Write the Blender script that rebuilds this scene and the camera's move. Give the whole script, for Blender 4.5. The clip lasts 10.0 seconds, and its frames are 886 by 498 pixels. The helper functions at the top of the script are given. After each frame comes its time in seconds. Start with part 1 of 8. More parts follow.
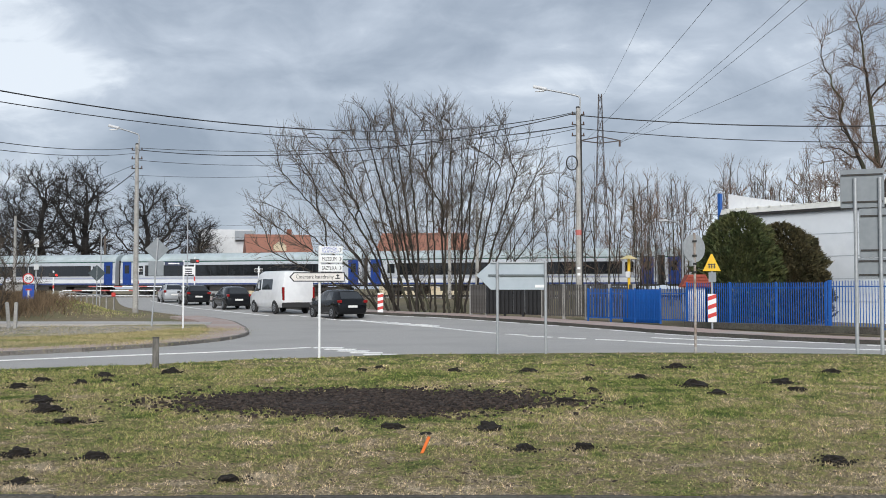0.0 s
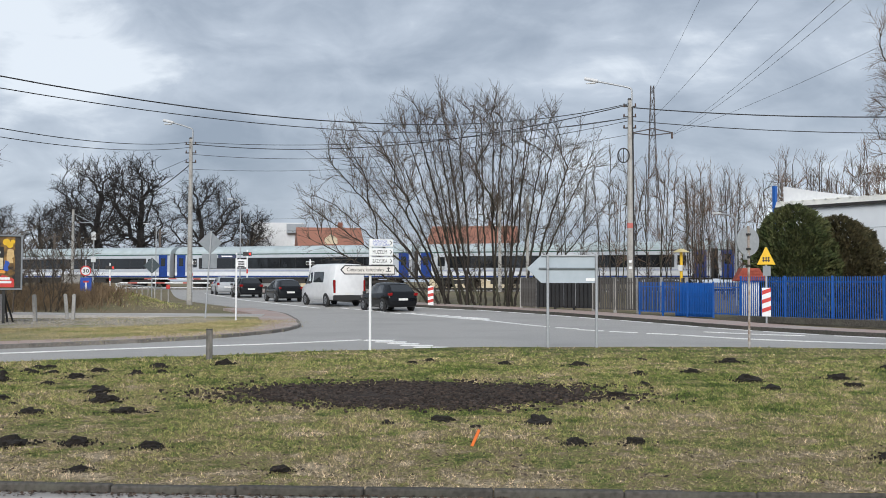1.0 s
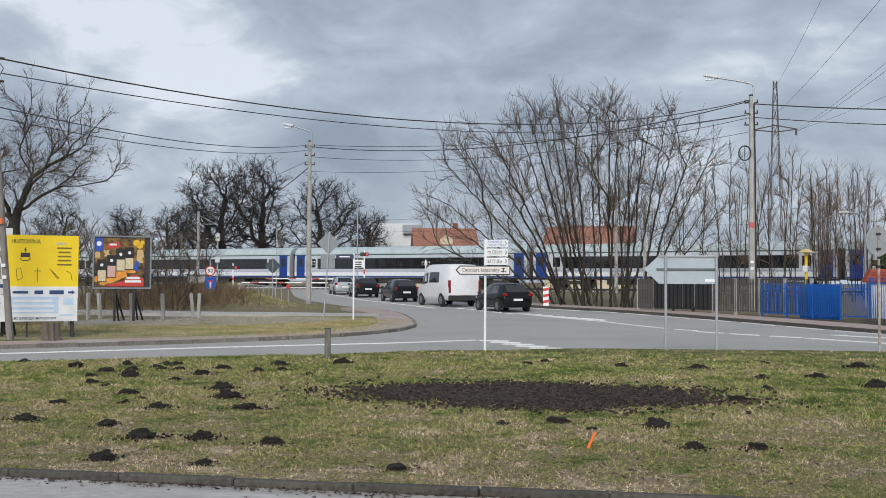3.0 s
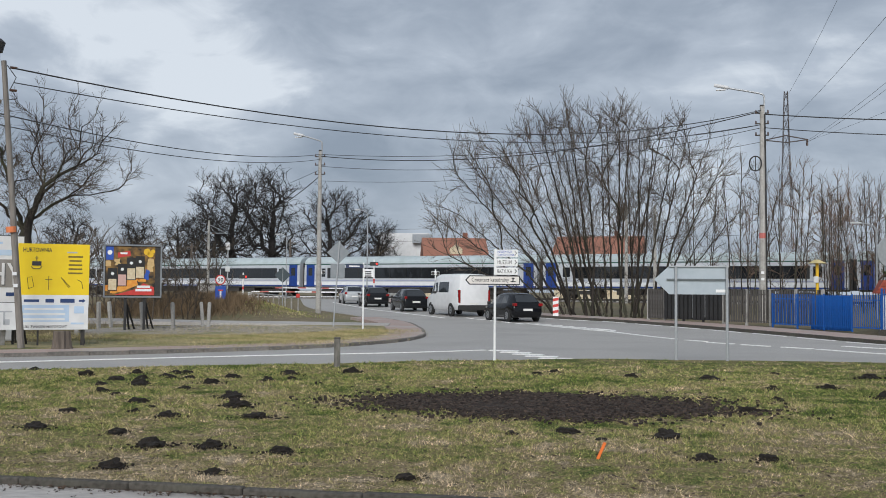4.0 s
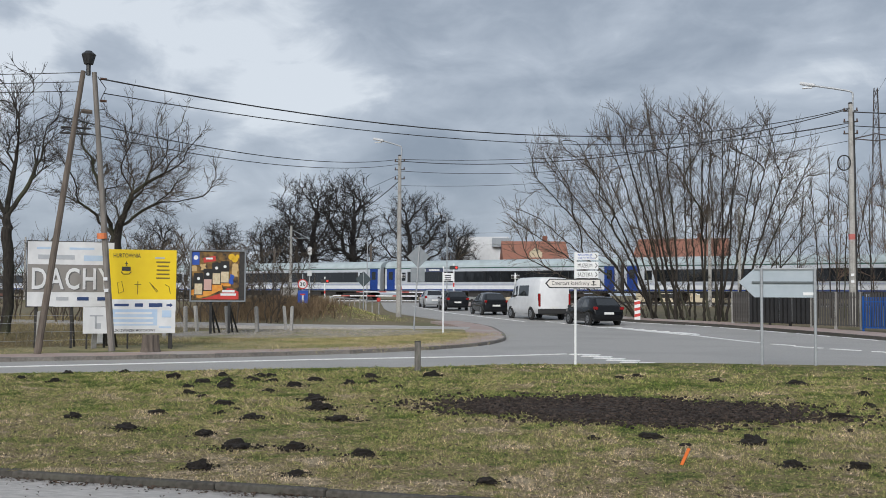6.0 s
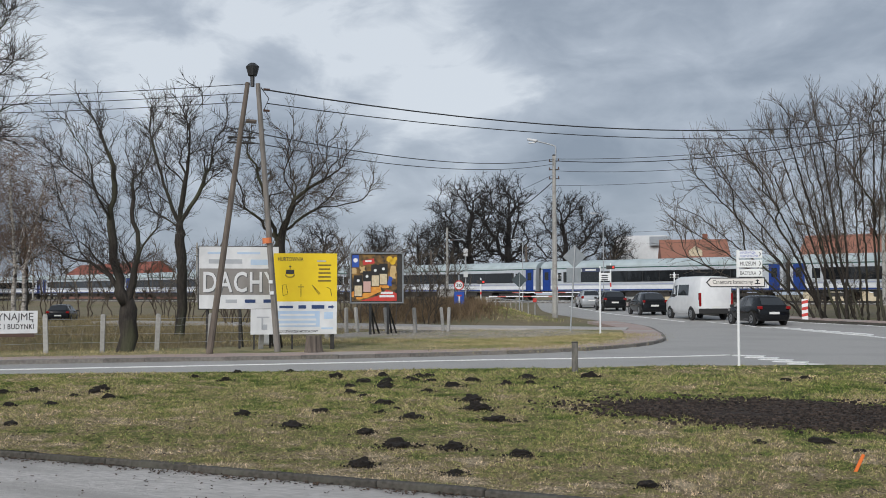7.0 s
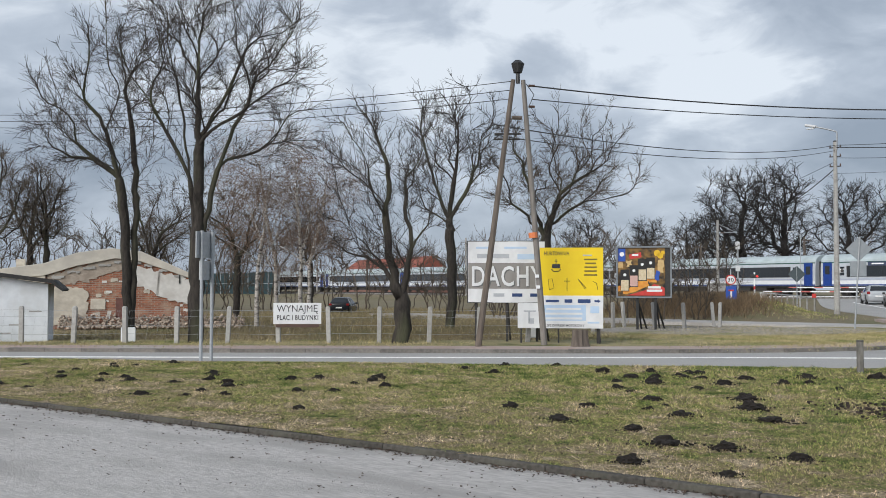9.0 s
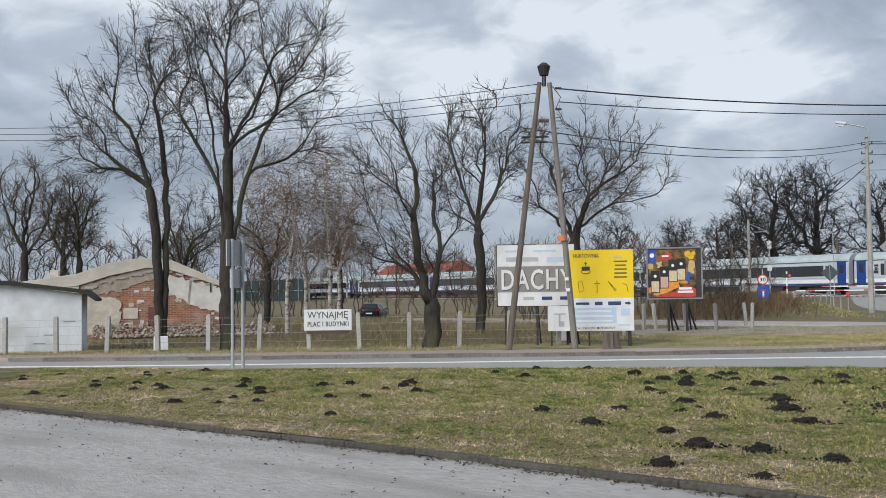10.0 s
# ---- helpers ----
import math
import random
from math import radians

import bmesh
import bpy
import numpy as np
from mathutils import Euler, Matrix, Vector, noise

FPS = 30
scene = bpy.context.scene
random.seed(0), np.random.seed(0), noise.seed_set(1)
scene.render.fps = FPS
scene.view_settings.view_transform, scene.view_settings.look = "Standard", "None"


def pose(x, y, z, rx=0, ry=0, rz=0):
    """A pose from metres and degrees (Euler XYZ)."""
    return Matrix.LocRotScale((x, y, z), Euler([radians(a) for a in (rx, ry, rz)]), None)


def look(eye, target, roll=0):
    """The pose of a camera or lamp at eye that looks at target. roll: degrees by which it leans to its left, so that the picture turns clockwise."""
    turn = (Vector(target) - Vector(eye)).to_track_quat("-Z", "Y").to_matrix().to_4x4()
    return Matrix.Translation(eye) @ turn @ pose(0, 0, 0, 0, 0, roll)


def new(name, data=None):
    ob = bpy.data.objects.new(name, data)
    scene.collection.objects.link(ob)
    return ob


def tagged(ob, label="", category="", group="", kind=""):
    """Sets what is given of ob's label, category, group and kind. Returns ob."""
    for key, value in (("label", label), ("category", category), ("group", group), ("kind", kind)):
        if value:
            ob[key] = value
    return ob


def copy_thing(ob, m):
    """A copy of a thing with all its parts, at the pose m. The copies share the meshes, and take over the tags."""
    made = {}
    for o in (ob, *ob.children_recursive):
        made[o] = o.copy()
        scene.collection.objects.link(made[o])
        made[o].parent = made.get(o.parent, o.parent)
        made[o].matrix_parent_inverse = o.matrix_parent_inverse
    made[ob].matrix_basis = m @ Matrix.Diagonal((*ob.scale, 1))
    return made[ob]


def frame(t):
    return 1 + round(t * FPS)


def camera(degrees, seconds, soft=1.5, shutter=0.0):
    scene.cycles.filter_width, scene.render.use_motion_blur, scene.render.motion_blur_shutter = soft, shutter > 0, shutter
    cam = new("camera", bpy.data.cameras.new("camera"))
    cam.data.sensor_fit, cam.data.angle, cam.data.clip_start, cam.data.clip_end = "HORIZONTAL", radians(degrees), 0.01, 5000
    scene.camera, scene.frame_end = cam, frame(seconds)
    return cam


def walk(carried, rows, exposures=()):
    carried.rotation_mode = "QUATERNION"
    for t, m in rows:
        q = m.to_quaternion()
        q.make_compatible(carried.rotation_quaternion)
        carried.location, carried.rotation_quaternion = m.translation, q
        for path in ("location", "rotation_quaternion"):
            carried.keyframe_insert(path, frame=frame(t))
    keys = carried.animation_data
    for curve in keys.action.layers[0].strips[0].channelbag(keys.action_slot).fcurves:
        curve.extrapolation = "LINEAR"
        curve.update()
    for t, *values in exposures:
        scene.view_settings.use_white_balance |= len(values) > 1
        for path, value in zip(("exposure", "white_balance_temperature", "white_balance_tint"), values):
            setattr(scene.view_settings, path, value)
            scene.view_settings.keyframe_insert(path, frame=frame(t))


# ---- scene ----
# ---- camera: it stands on the pavement and turns to its left ----
EYE = 1.6
cam = camera(46.93, 10.0, soft=0.9)
ROWS = [
    (0.0, 0.07, 2.22, -0.02), (0.5, 1.27, 2.08, -0.03), (1.0, 2.89, 1.83, 0.12), (1.5, 5.17, 1.66, 0.39),
    (2.0, 6.89, 1.51, 0.48), (2.5, 8.46, 1.67, 0.37), (3.0, 9.34, 1.83, 0.28), (4.5, 10.01, 2.58, 0.58),
    (5.0, 10.3, 2.63, 0.71), (6.5, 18.2, 2.54, 0.01), (7.0, 23.07, 2.57, -0.09), (7.5, 28.82, 2.5, -0.12),
    (8.0, 33.73, 2.41, -0.03), (8.5, 36.14, 2.31, 0.05), (9.0, 37.92, 2.24, 0.13), (9.5, 39.07, 2.38, 0.17),
    (10.0, 39.54, 2.5, -0.74),
]
walk(cam, [(t, pose(0, 0, EYE, 90 + pitch, 0, yaw) @ pose(0, 0, 0, 0, 0, roll)) for t, yaw, pitch, roll in ROWS],
     exposures=[(0.0, 0.0), (1.0, -0.02), (2.5, -0.12), (4.5, -0.24), (5.0, -0.22), (6.5, -0.28), (7.5, -0.32), (8.0, -0.24), (8.5, -0.10), (9.0, -0.08), (10.0, -0.13)])

# ---- sky and sun: broken overcast, soft light ----
def make_world():
    w = bpy.data.worlds.new("sky")
    scene.world = w
    w.use_nodes = True
    nt = w.node_tree
    nt.nodes.clear()
    N, L = nt.nodes.new, nt.links.new
    out, bg = N("ShaderNodeOutputWorld"), N("ShaderNodeBackground")
    sky = N("ShaderNodeTexSky")
    sky.sky_type, sky.sun_disc = "NISHITA", False
    sky.sun_elevation, sky.sun_rotation = radians(SUN_EL), radians(SUN_AZ)
    tc, sep = N("ShaderNodeTexCoord"), N("ShaderNodeSeparateXYZ")
    L(tc.outputs["Generated"], sep.inputs[0])
    def math_node(op, a, b=None):
        n = N("ShaderNodeMath")
        n.operation = op
        for i, v in enumerate((a, b)):
            if v is None:
                continue
            if isinstance(v, (int, float)):
                n.inputs[i].default_value = v
            else:
                L(v, n.inputs[i])
        return n.outputs[0]
    comb = N("ShaderNodeCombineXYZ")
    L(sep.outputs[0], comb.inputs[0])
    L(sep.outputs[1], comb.inputs[1])
    L(math_node("MULTIPLY", math_node("ADD", math_node("MAXIMUM", sep.outputs[2], 0.0), 0.05), 2.1), comb.inputs[2])
    big, fine = N("ShaderNodeTexNoise"), N("ShaderNodeTexNoise")
    for n, s, d, r in ((big, 4.2, 7.0, 0.50), (fine, 11.0, 6.0, 0.55)):
        n.inputs["Scale"].default_value, n.inputs["Detail"].default_value, n.inputs["Roughness"].default_value = s, d, r
        n.inputs["Distortion"].default_value = 0.5
        L(comb.outputs[0], n.inputs["Vector"])
    mixed = math_node("ADD", math_node("MULTIPLY", big.outputs[0], 0.64), math_node("MULTIPLY", fine.outputs[0], 0.36))
    mixed = math_node("ADD", math_node("MULTIPLY", mixed, 0.78), 0.095)
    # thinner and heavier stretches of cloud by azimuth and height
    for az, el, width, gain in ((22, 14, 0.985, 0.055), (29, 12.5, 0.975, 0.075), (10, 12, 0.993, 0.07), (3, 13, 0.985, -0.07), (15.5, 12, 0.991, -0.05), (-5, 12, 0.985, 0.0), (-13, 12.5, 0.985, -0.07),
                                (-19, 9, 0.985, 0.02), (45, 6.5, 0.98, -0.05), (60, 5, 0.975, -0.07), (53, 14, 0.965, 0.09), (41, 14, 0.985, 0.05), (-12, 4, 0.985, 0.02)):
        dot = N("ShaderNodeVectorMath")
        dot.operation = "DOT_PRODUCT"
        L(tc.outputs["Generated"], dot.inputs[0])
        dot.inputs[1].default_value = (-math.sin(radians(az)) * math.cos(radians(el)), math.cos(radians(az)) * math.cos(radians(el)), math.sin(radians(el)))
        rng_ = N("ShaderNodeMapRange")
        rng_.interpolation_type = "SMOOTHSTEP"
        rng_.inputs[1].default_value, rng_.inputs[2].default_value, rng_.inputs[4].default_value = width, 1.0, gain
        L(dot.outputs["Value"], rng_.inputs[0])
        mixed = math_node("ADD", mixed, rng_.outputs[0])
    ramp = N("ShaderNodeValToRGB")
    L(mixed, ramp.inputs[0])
    e = ramp.color_ramp.elements
    e[0].position, e[0].color = 0.37, (0.31, 0.372, 0.465, 1)
    e[1].position, e[1].color = 0.60, (0.82, 0.89, 0.975, 1)
    for p, c in ((0.45, (0.405, 0.472, 0.57, 1)), (0.53, (0.54, 0.612, 0.715, 1))):
        k = e.new(p)
        k.color = c
    mix = N("ShaderNodeMix")
    mix.data_type = "RGBA"
    sc = N("ShaderNodeVectorMath")
    sc.operation = "SCALE"
    L(sky.outputs[0], sc.inputs[0])
    sc.inputs["Scale"].default_value = 0.1
    mix.inputs["Factor"].default_value = 0.93
    L(sc.outputs[0], mix.inputs["A"])
    L(ramp.outputs[0], mix.inputs["B"])
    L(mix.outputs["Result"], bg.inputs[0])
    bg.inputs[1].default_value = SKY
    L(bg.outputs[0], out.inputs[0])


SUN_EL, SUN_AZ, SKY = 28.0, 180.0, 1.02
make_world()
sun = new("sun", bpy.data.lights.new("sun", "SUN"))
sun.data.energy, sun.data.angle, sun.data.color = 3.0, radians(35), (1.0, 0.97, 0.93)
sun.matrix_world = look((0, 0, 50), (math.sin(radians(SUN_AZ)) * -50, math.cos(radians(SUN_AZ)) * -50, 50 - 50 * math.tan(radians(SUN_EL))))

# ---- materials ----
MATS = {}


def mat(name, c1, c2=None, scale=8.0, rough=0.7, metal=0.0, bump=0.0, bscale=None, c3=None, big=0.6, island=0.0, objrand=0.0, detail=5.0, stretch=None, coat=0.0):
    """A surface with grain and, over it, larger blotches; colours c1 and c2 vary with the grain, c3 lies in large stains."""
    if name in MATS:
        return MATS[name]
    m = bpy.data.materials.new(name)
    m.use_nodes = True
    nt = m.node_tree
    N, L = nt.nodes.new, nt.links.new
    b = nt.nodes["Principled BSDF"]
    b.inputs["Roughness"].default_value, b.inputs["Metallic"].default_value = rough, metal
    if coat:
        b.inputs["Coat Weight"].default_value, b.inputs["Coat Roughness"].default_value = coat, 0.05
        b.inputs["Specular IOR Level"].default_value = 0.2
    tc = N("ShaderNodeTexCoord")
    vec = tc.outputs["Object"]
    if stretch:
        mp = N("ShaderNodeMapping")
        mp.inputs["Scale"].default_value = stretch
        L(vec, mp.inputs[0])
        vec = mp.outputs[0]

    def noise_node(s, d):
        n = N("ShaderNodeTexNoise")
        n.inputs["Scale"].default_value, n.inputs["Detail"].default_value = s, d
        L(vec, n.inputs["Vector"])
        return n.outputs[0]

    def span(v, a, z):
        r = N("ShaderNodeMapRange")
        r.inputs[1].default_value, r.inputs[2].default_value = a, z
        L(v, r.inputs[0])
        return r.outputs[0]

    def mix(f, a, z):
        n = N("ShaderNodeMix")
        n.data_type = "RGBA"
        for v, k in ((f, "Factor"), (a, "A"), (z, "B")):
            if isinstance(v, float):
                n.inputs[k].default_value = v
            elif isinstance(v, tuple):
                n.inputs[k].default_value = (*v, 1)
            else:
                L(v, n.inputs[k])
        return n.outputs["Result"]

    c2 = c2 or tuple(v * 0.82 for v in c1)
    grain = noise_node(scale, detail)
    col = mix(span(grain, 0.35, 0.65), c1, c2)
    if c3:
        col = mix(span(noise_node(big, 4.0), 0.48, 0.68), col, c3)
    for amount, node, outp in ((island, "ShaderNodeNewGeometry", "Random Per Island"), (objrand, "ShaderNodeObjectInfo", "Random")):
        if amount:
            r = N(node)
            h = N("ShaderNodeHueSaturation")
            mr = N("ShaderNodeMapRange")
            mr.inputs[3].default_value, mr.inputs[4].default_value = 1 - amount, 1 + amount
            L(r.outputs[outp], mr.inputs[0])
            L(mr.outputs[0], h.inputs["Value"])
            L(col, h.inputs["Color"])
            col = h.outputs[0]
    L(col, b.inputs["Base Color"])
    if bump:
        bn = N("ShaderNodeBump")
        bn.inputs["Strength"].default_value, bn.inputs["Distance"].default_value = bump, 0.02
        L(noise_node(bscale or scale * 2, 4.0), bn.inputs["Height"])
        L(bn.outputs[0], b.inputs["Normal"])
    rr = N("ShaderNodeMapRange")
    rr.inputs[3].default_value, rr.inputs[4].default_value = max(0.02, rough - 0.1), min(1.0, rough + 0.1)
    L(grain, rr.inputs[0])
    L(rr.outputs[0], b.inputs["Roughness"])
    MATS[name] = m
    return m


def lawn_mat(name, island, gain=1.0):
    """Short winter turf: green, olive and straw in patches of a metre and of a hand."""
    m = bpy.data.materials.new(name)
    m.use_nodes = True
    nt = m.node_tree
    N, L = nt.nodes.new, nt.links.new
    b = nt.nodes["Principled BSDF"]
    b.inputs["Roughness"].default_value = 0.85
    b.inputs["Specular IOR Level"].default_value = 0.15
    tc = N("ShaderNodeTexCoord")
    n1, n2 = N("ShaderNodeTexNoise"), N("ShaderNodeTexNoise")
    for n, s in ((n1, 0.45), (n2, 7.0)):
        n.inputs["Scale"].default_value, n.inputs["Detail"].default_value = s, 6.0
        L(tc.outputs["Object"], n.inputs["Vector"])
    sep = N("ShaderNodeSeparateXYZ")
    L(tc.outputs["Object"], sep.inputs[0])
    dry = N("ShaderNodeMapRange")
    dry.inputs[1].default_value, dry.inputs[2].default_value = 15.0, 8.0
    dry.inputs[3].default_value, dry.inputs[4].default_value = 0.05, 0.21
    L(sep.outputs[1], dry.inputs[0])
    n4 = N("ShaderNodeTexNoise")
    n4.inputs["Scale"].default_value, n4.inputs["Detail"].default_value = 38.0, 5.0
    L(tc.outputs["Object"], n4.inputs["Vector"])
    n5 = N("ShaderNodeTexNoise")
    n5.inputs["Scale"].default_value, n5.inputs["Detail"].default_value, n5.inputs["Distortion"].default_value = 1.9, 5.0, 0.6
    L(tc.outputs["Object"], n5.inputs["Vector"])
    total = None
    # the hand-sized noise n2 also paints in the shade of grass clumps
    for src, k in ((n1.outputs[0], 0.75), (n5.outputs[0], 1.05), (n2.outputs[0], 0.7), (n4.outputs[0], 0.9), (dry.outputs[0], 1.0)):
        a = N("ShaderNodeMath")
        a.operation = "MULTIPLY_ADD"
        L(src, a.inputs[0])
        a.inputs[1].default_value = k
        if total is None:
            a.inputs[2].default_value = -1.31
        else:
            L(total, a.inputs[2])
        total = a.outputs[0]
    if island:
        g = N("ShaderNodeNewGeometry")
        a = N("ShaderNodeMath")
        a.operation = "MULTIPLY_ADD"
        L(g.outputs["Random Per Island"], a.inputs[0])
        a.inputs[1].default_value = 0.26
        L(total, a.inputs[2])
        total = a.outputs[0]
        s = N("ShaderNodeMath")
        s.operation = "SUBTRACT"
        L(total, s.inputs[0])
        s.inputs[1].default_value = 0.13
        total = s.outputs[0]
    ramp = N("ShaderNodeValToRGB")
    L(total, ramp.inputs[0])
    e = ramp.color_ramp.elements
    e[0].position, e[0].color = 0.22, (0.05, 0.078, 0.016, 1)
    e[1].position, e[1].color = 0.80, (0.44, 0.36, 0.25, 1)
    for p, c in ((0.36, (0.145, 0.165, 0.05, 1)), (0.48, (0.21, 0.20, 0.075, 1)), (0.58, (0.27, 0.22, 0.115, 1)), (0.66, (0.20, 0.155, 0.10, 1))):
        k = e.new(p)
        k.color = c
    for k in e:
        k.color = (*(v * gain for v in k.color[:3]), 1)
    col = ramp.outputs[0]
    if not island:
        # thatch: pale matted stalks, with the shade of gaps between them painted dark
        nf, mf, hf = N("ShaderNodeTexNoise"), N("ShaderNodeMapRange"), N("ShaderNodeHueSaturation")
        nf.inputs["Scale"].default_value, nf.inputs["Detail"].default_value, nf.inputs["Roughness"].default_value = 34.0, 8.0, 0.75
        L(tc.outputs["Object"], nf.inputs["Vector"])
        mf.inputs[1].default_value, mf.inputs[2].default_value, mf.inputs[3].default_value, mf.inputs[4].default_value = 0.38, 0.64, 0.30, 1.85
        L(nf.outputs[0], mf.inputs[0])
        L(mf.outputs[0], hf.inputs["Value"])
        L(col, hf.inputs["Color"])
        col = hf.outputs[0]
    if island:
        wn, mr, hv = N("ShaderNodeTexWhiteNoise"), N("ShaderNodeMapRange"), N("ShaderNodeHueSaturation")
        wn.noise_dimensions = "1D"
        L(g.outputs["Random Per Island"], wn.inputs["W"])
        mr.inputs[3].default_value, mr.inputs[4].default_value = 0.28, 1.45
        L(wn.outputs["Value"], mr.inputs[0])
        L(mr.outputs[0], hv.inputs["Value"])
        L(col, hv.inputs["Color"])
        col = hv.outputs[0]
    L(col, b.inputs["Base Color"])
    bn = N("ShaderNodeBump")
    bn.inputs["Strength"].default_value, bn.inputs["Distance"].default_value = 1.0, 0.06
    n3 = N("ShaderNodeTexNoise")
    n3.inputs["Scale"].default_value, n3.inputs["Detail"].default_value = 30.0, 6.0
    L(tc.outputs["Object"], n3.inputs["Vector"])
    L(n3.outputs[0], bn.inputs["Height"])
    L(bn.outputs[0], b.inputs["Normal"])
    return m


def glass_mat(name, tint, rough=0.03):
    m = bpy.data.materials.new(name)
    m.use_nodes = True
    b = m.node_tree.nodes["Principled BSDF"]
    b.inputs["Base Color"].default_value = (*tint, 1)
    b.inputs["Roughness"].default_value = rough
    b.inputs["IOR"].default_value = 1.5
    b.inputs["Specular IOR Level"].default_value = 0.9
    return m


def glow_mat(name, colour, strength):
    m = bpy.data.materials.new(name)
    m.use_nodes = True
    b = m.node_tree.nodes["Principled BSDF"]
    b.inputs["Base Color"].default_value = (*colour, 1)
    b.inputs["Emission Color"].default_value = (*colour, 1)
    b.inputs["Emission Strength"].default_value = strength
    return m


# turf toned darker than the blades, putting the shade between them into colour
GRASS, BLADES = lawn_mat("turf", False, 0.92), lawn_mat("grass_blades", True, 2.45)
MEADOW = mat("rough_meadow", (0.135, 0.11, 0.06), (0.215, 0.17, 0.10), 3.0, 0.95, bump=0.9, bscale=9, c3=(0.13, 0.125, 0.055), big=0.25)
SOIL = mat("mole_soil", (0.008, 0.006, 0.0045), (0.022, 0.016, 0.012), 45, 0.97, bump=1.0, bscale=70)
BEDSOIL = mat("dug_soil", (0.016, 0.0105, 0.008), (0.042, 0.029, 0.023), 26, 0.97, bump=1.0, bscale=60)
ASPHALT = mat("asphalt", (0.42, 0.407, 0.388), (0.32, 0.31, 0.296), 45, 0.85, bump=0.25, bscale=150, c3=(0.33, 0.32, 0.305), big=0.3)
PAINT = mat("road_paint", (0.86, 0.86, 0.84), (0.68, 0.68, 0.67), 9, 0.7)
CONCRETE = mat("concrete", (0.42, 0.41, 0.39), (0.33, 0.32, 0.30), 12, 0.85, bump=0.3, c3=(0.26, 0.25, 0.23), big=1.5, objrand=0.12)
SLAB = mat("pale_worn_pavement", (0.52, 0.495, 0.47), (0.385, 0.365, 0.345), 22, 0.85, bump=0.8, bscale=60, c3=(0.35, 0.33, 0.31), big=1.3, stretch=(0.35, 1.3, 1), detail=12.0)
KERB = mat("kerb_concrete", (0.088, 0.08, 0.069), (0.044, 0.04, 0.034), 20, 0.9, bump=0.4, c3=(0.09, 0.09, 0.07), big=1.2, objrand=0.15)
PAVERS = mat("red_grey_pavers", (0.42, 0.315, 0.275), (0.35, 0.27, 0.245), 6, 0.85, bump=0.3, c3=(0.40, 0.36, 0.33), big=0.5)
GRAVEL = mat("gravel", (0.40, 0.37, 0.33), (0.22, 0.20, 0.17), 9, 0.95, bump=0.9, bscale=25, c3=(0.24, 0.22, 0.12), big=0.6)
BALLAST = mat("ballast", (0.20, 0.18, 0.165), (0.11, 0.10, 0.09), 12, 0.95, bump=0.9, bscale=20)
GALV = mat("galvanised_steel", (0.42, 0.44, 0.46), (0.36, 0.38, 0.40), 14, 0.5, 0.35)
SIGNBACK = mat("sign_back_grey", (0.24, 0.265, 0.285), (0.21, 0.235, 0.255), 5, 0.55, 0.15)
WHITE = mat("white_sheet", (0.84, 0.85, 0.85), (0.77, 0.78, 0.79), 5, 0.5)
BLACK = mat("black_paint", (0.018, 0.018, 0.019), (0.03, 0.03, 0.03), 10, 0.45)
RED = mat("red_film", (0.62, 0.05, 0.04), (0.52, 0.04, 0.035), 8, 0.5)
BLUEF = mat("blue_fence_paint", (0.009, 0.105, 0.42), (0.008, 0.085, 0.33), 10, 0.45)
DARKSTEEL = mat("dark_steel", (0.035, 0.035, 0.037), (0.06, 0.055, 0.05), 12, 0.6, 0.3)
BARK = mat("bark", (0.047, 0.039, 0.032), (0.022, 0.019, 0.016), 14, 0.95, bump=0.9, bscale=25, stretch=(1, 1, 0.25), c3=(0.09, 0.095, 0.05), big=0.7)
TWIG = mat("twig_bark", (0.06, 0.05, 0.042), (0.036, 0.031, 0.027), 5, 0.9, objrand=0.15)
TWIGRED = mat("warm_twig_bark", (0.20, 0.13, 0.09), (0.125, 0.085, 0.06), 3, 0.9, objrand=0.15)
OAKBARK = mat("dark_oak_bark", (0.035, 0.031, 0.029), (0.022, 0.02, 0.019), 8, 0.95, bump=0.8)
BIRCHBARK = mat("birch_bark", (0.50, 0.47, 0.43), (0.30, 0.27, 0.24), 6, 0.8, c3=(0.06, 0.05, 0.045), big=3.0, stretch=(1, 1, 2.0))
WOODPOST = mat("weathered_wood", (0.17, 0.14, 0.115), (0.11, 0.09, 0.075), 12, 0.9, bump=0.6, stretch=(1, 1, 0.15))
BUSHTWIG = mat('grey_brown_twig', (0.115, 0.09, 0.066), (0.065, 0.052, 0.04), 4, 0.9, objrand=0.15)
KERBLIGHT = mat('pale_kerb', (0.21, 0.195, 0.175), (0.13, 0.12, 0.11), 14, 0.9, bump=0.4, c3=(0.28, 0.25, 0.22), big=0.8, objrand=0.2)
VERGE = mat('worn_verge', (0.23, 0.205, 0.09), (0.34, 0.285, 0.155), 5.0, 0.95, bump=0.9, bscale=30, c3=(0.12, 0.13, 0.045), big=0.8)
GLASS = glass_mat("dark_glass", (0.012, 0.014, 0.016))

# ---- building tools ----
from mathutils import geometry


def ragged(poly, amp, step=0.18, seed=1):
    """The outline with a broken, uneven edge."""
    r = random.Random(seed)
    out = []
    for a, b in zip(poly, poly[1:] + poly[:1]):
        n = max(1, int(math.dist(a, b) / step))
        for i in range(n):
            k = i / n
            out.append((a[0] + (b[0] - a[0]) * k + (r.uniform(-amp, amp) if i else 0), a[1] + (b[1] - a[1]) * k + (r.uniform(-amp, amp) if i else 0)))
    return out


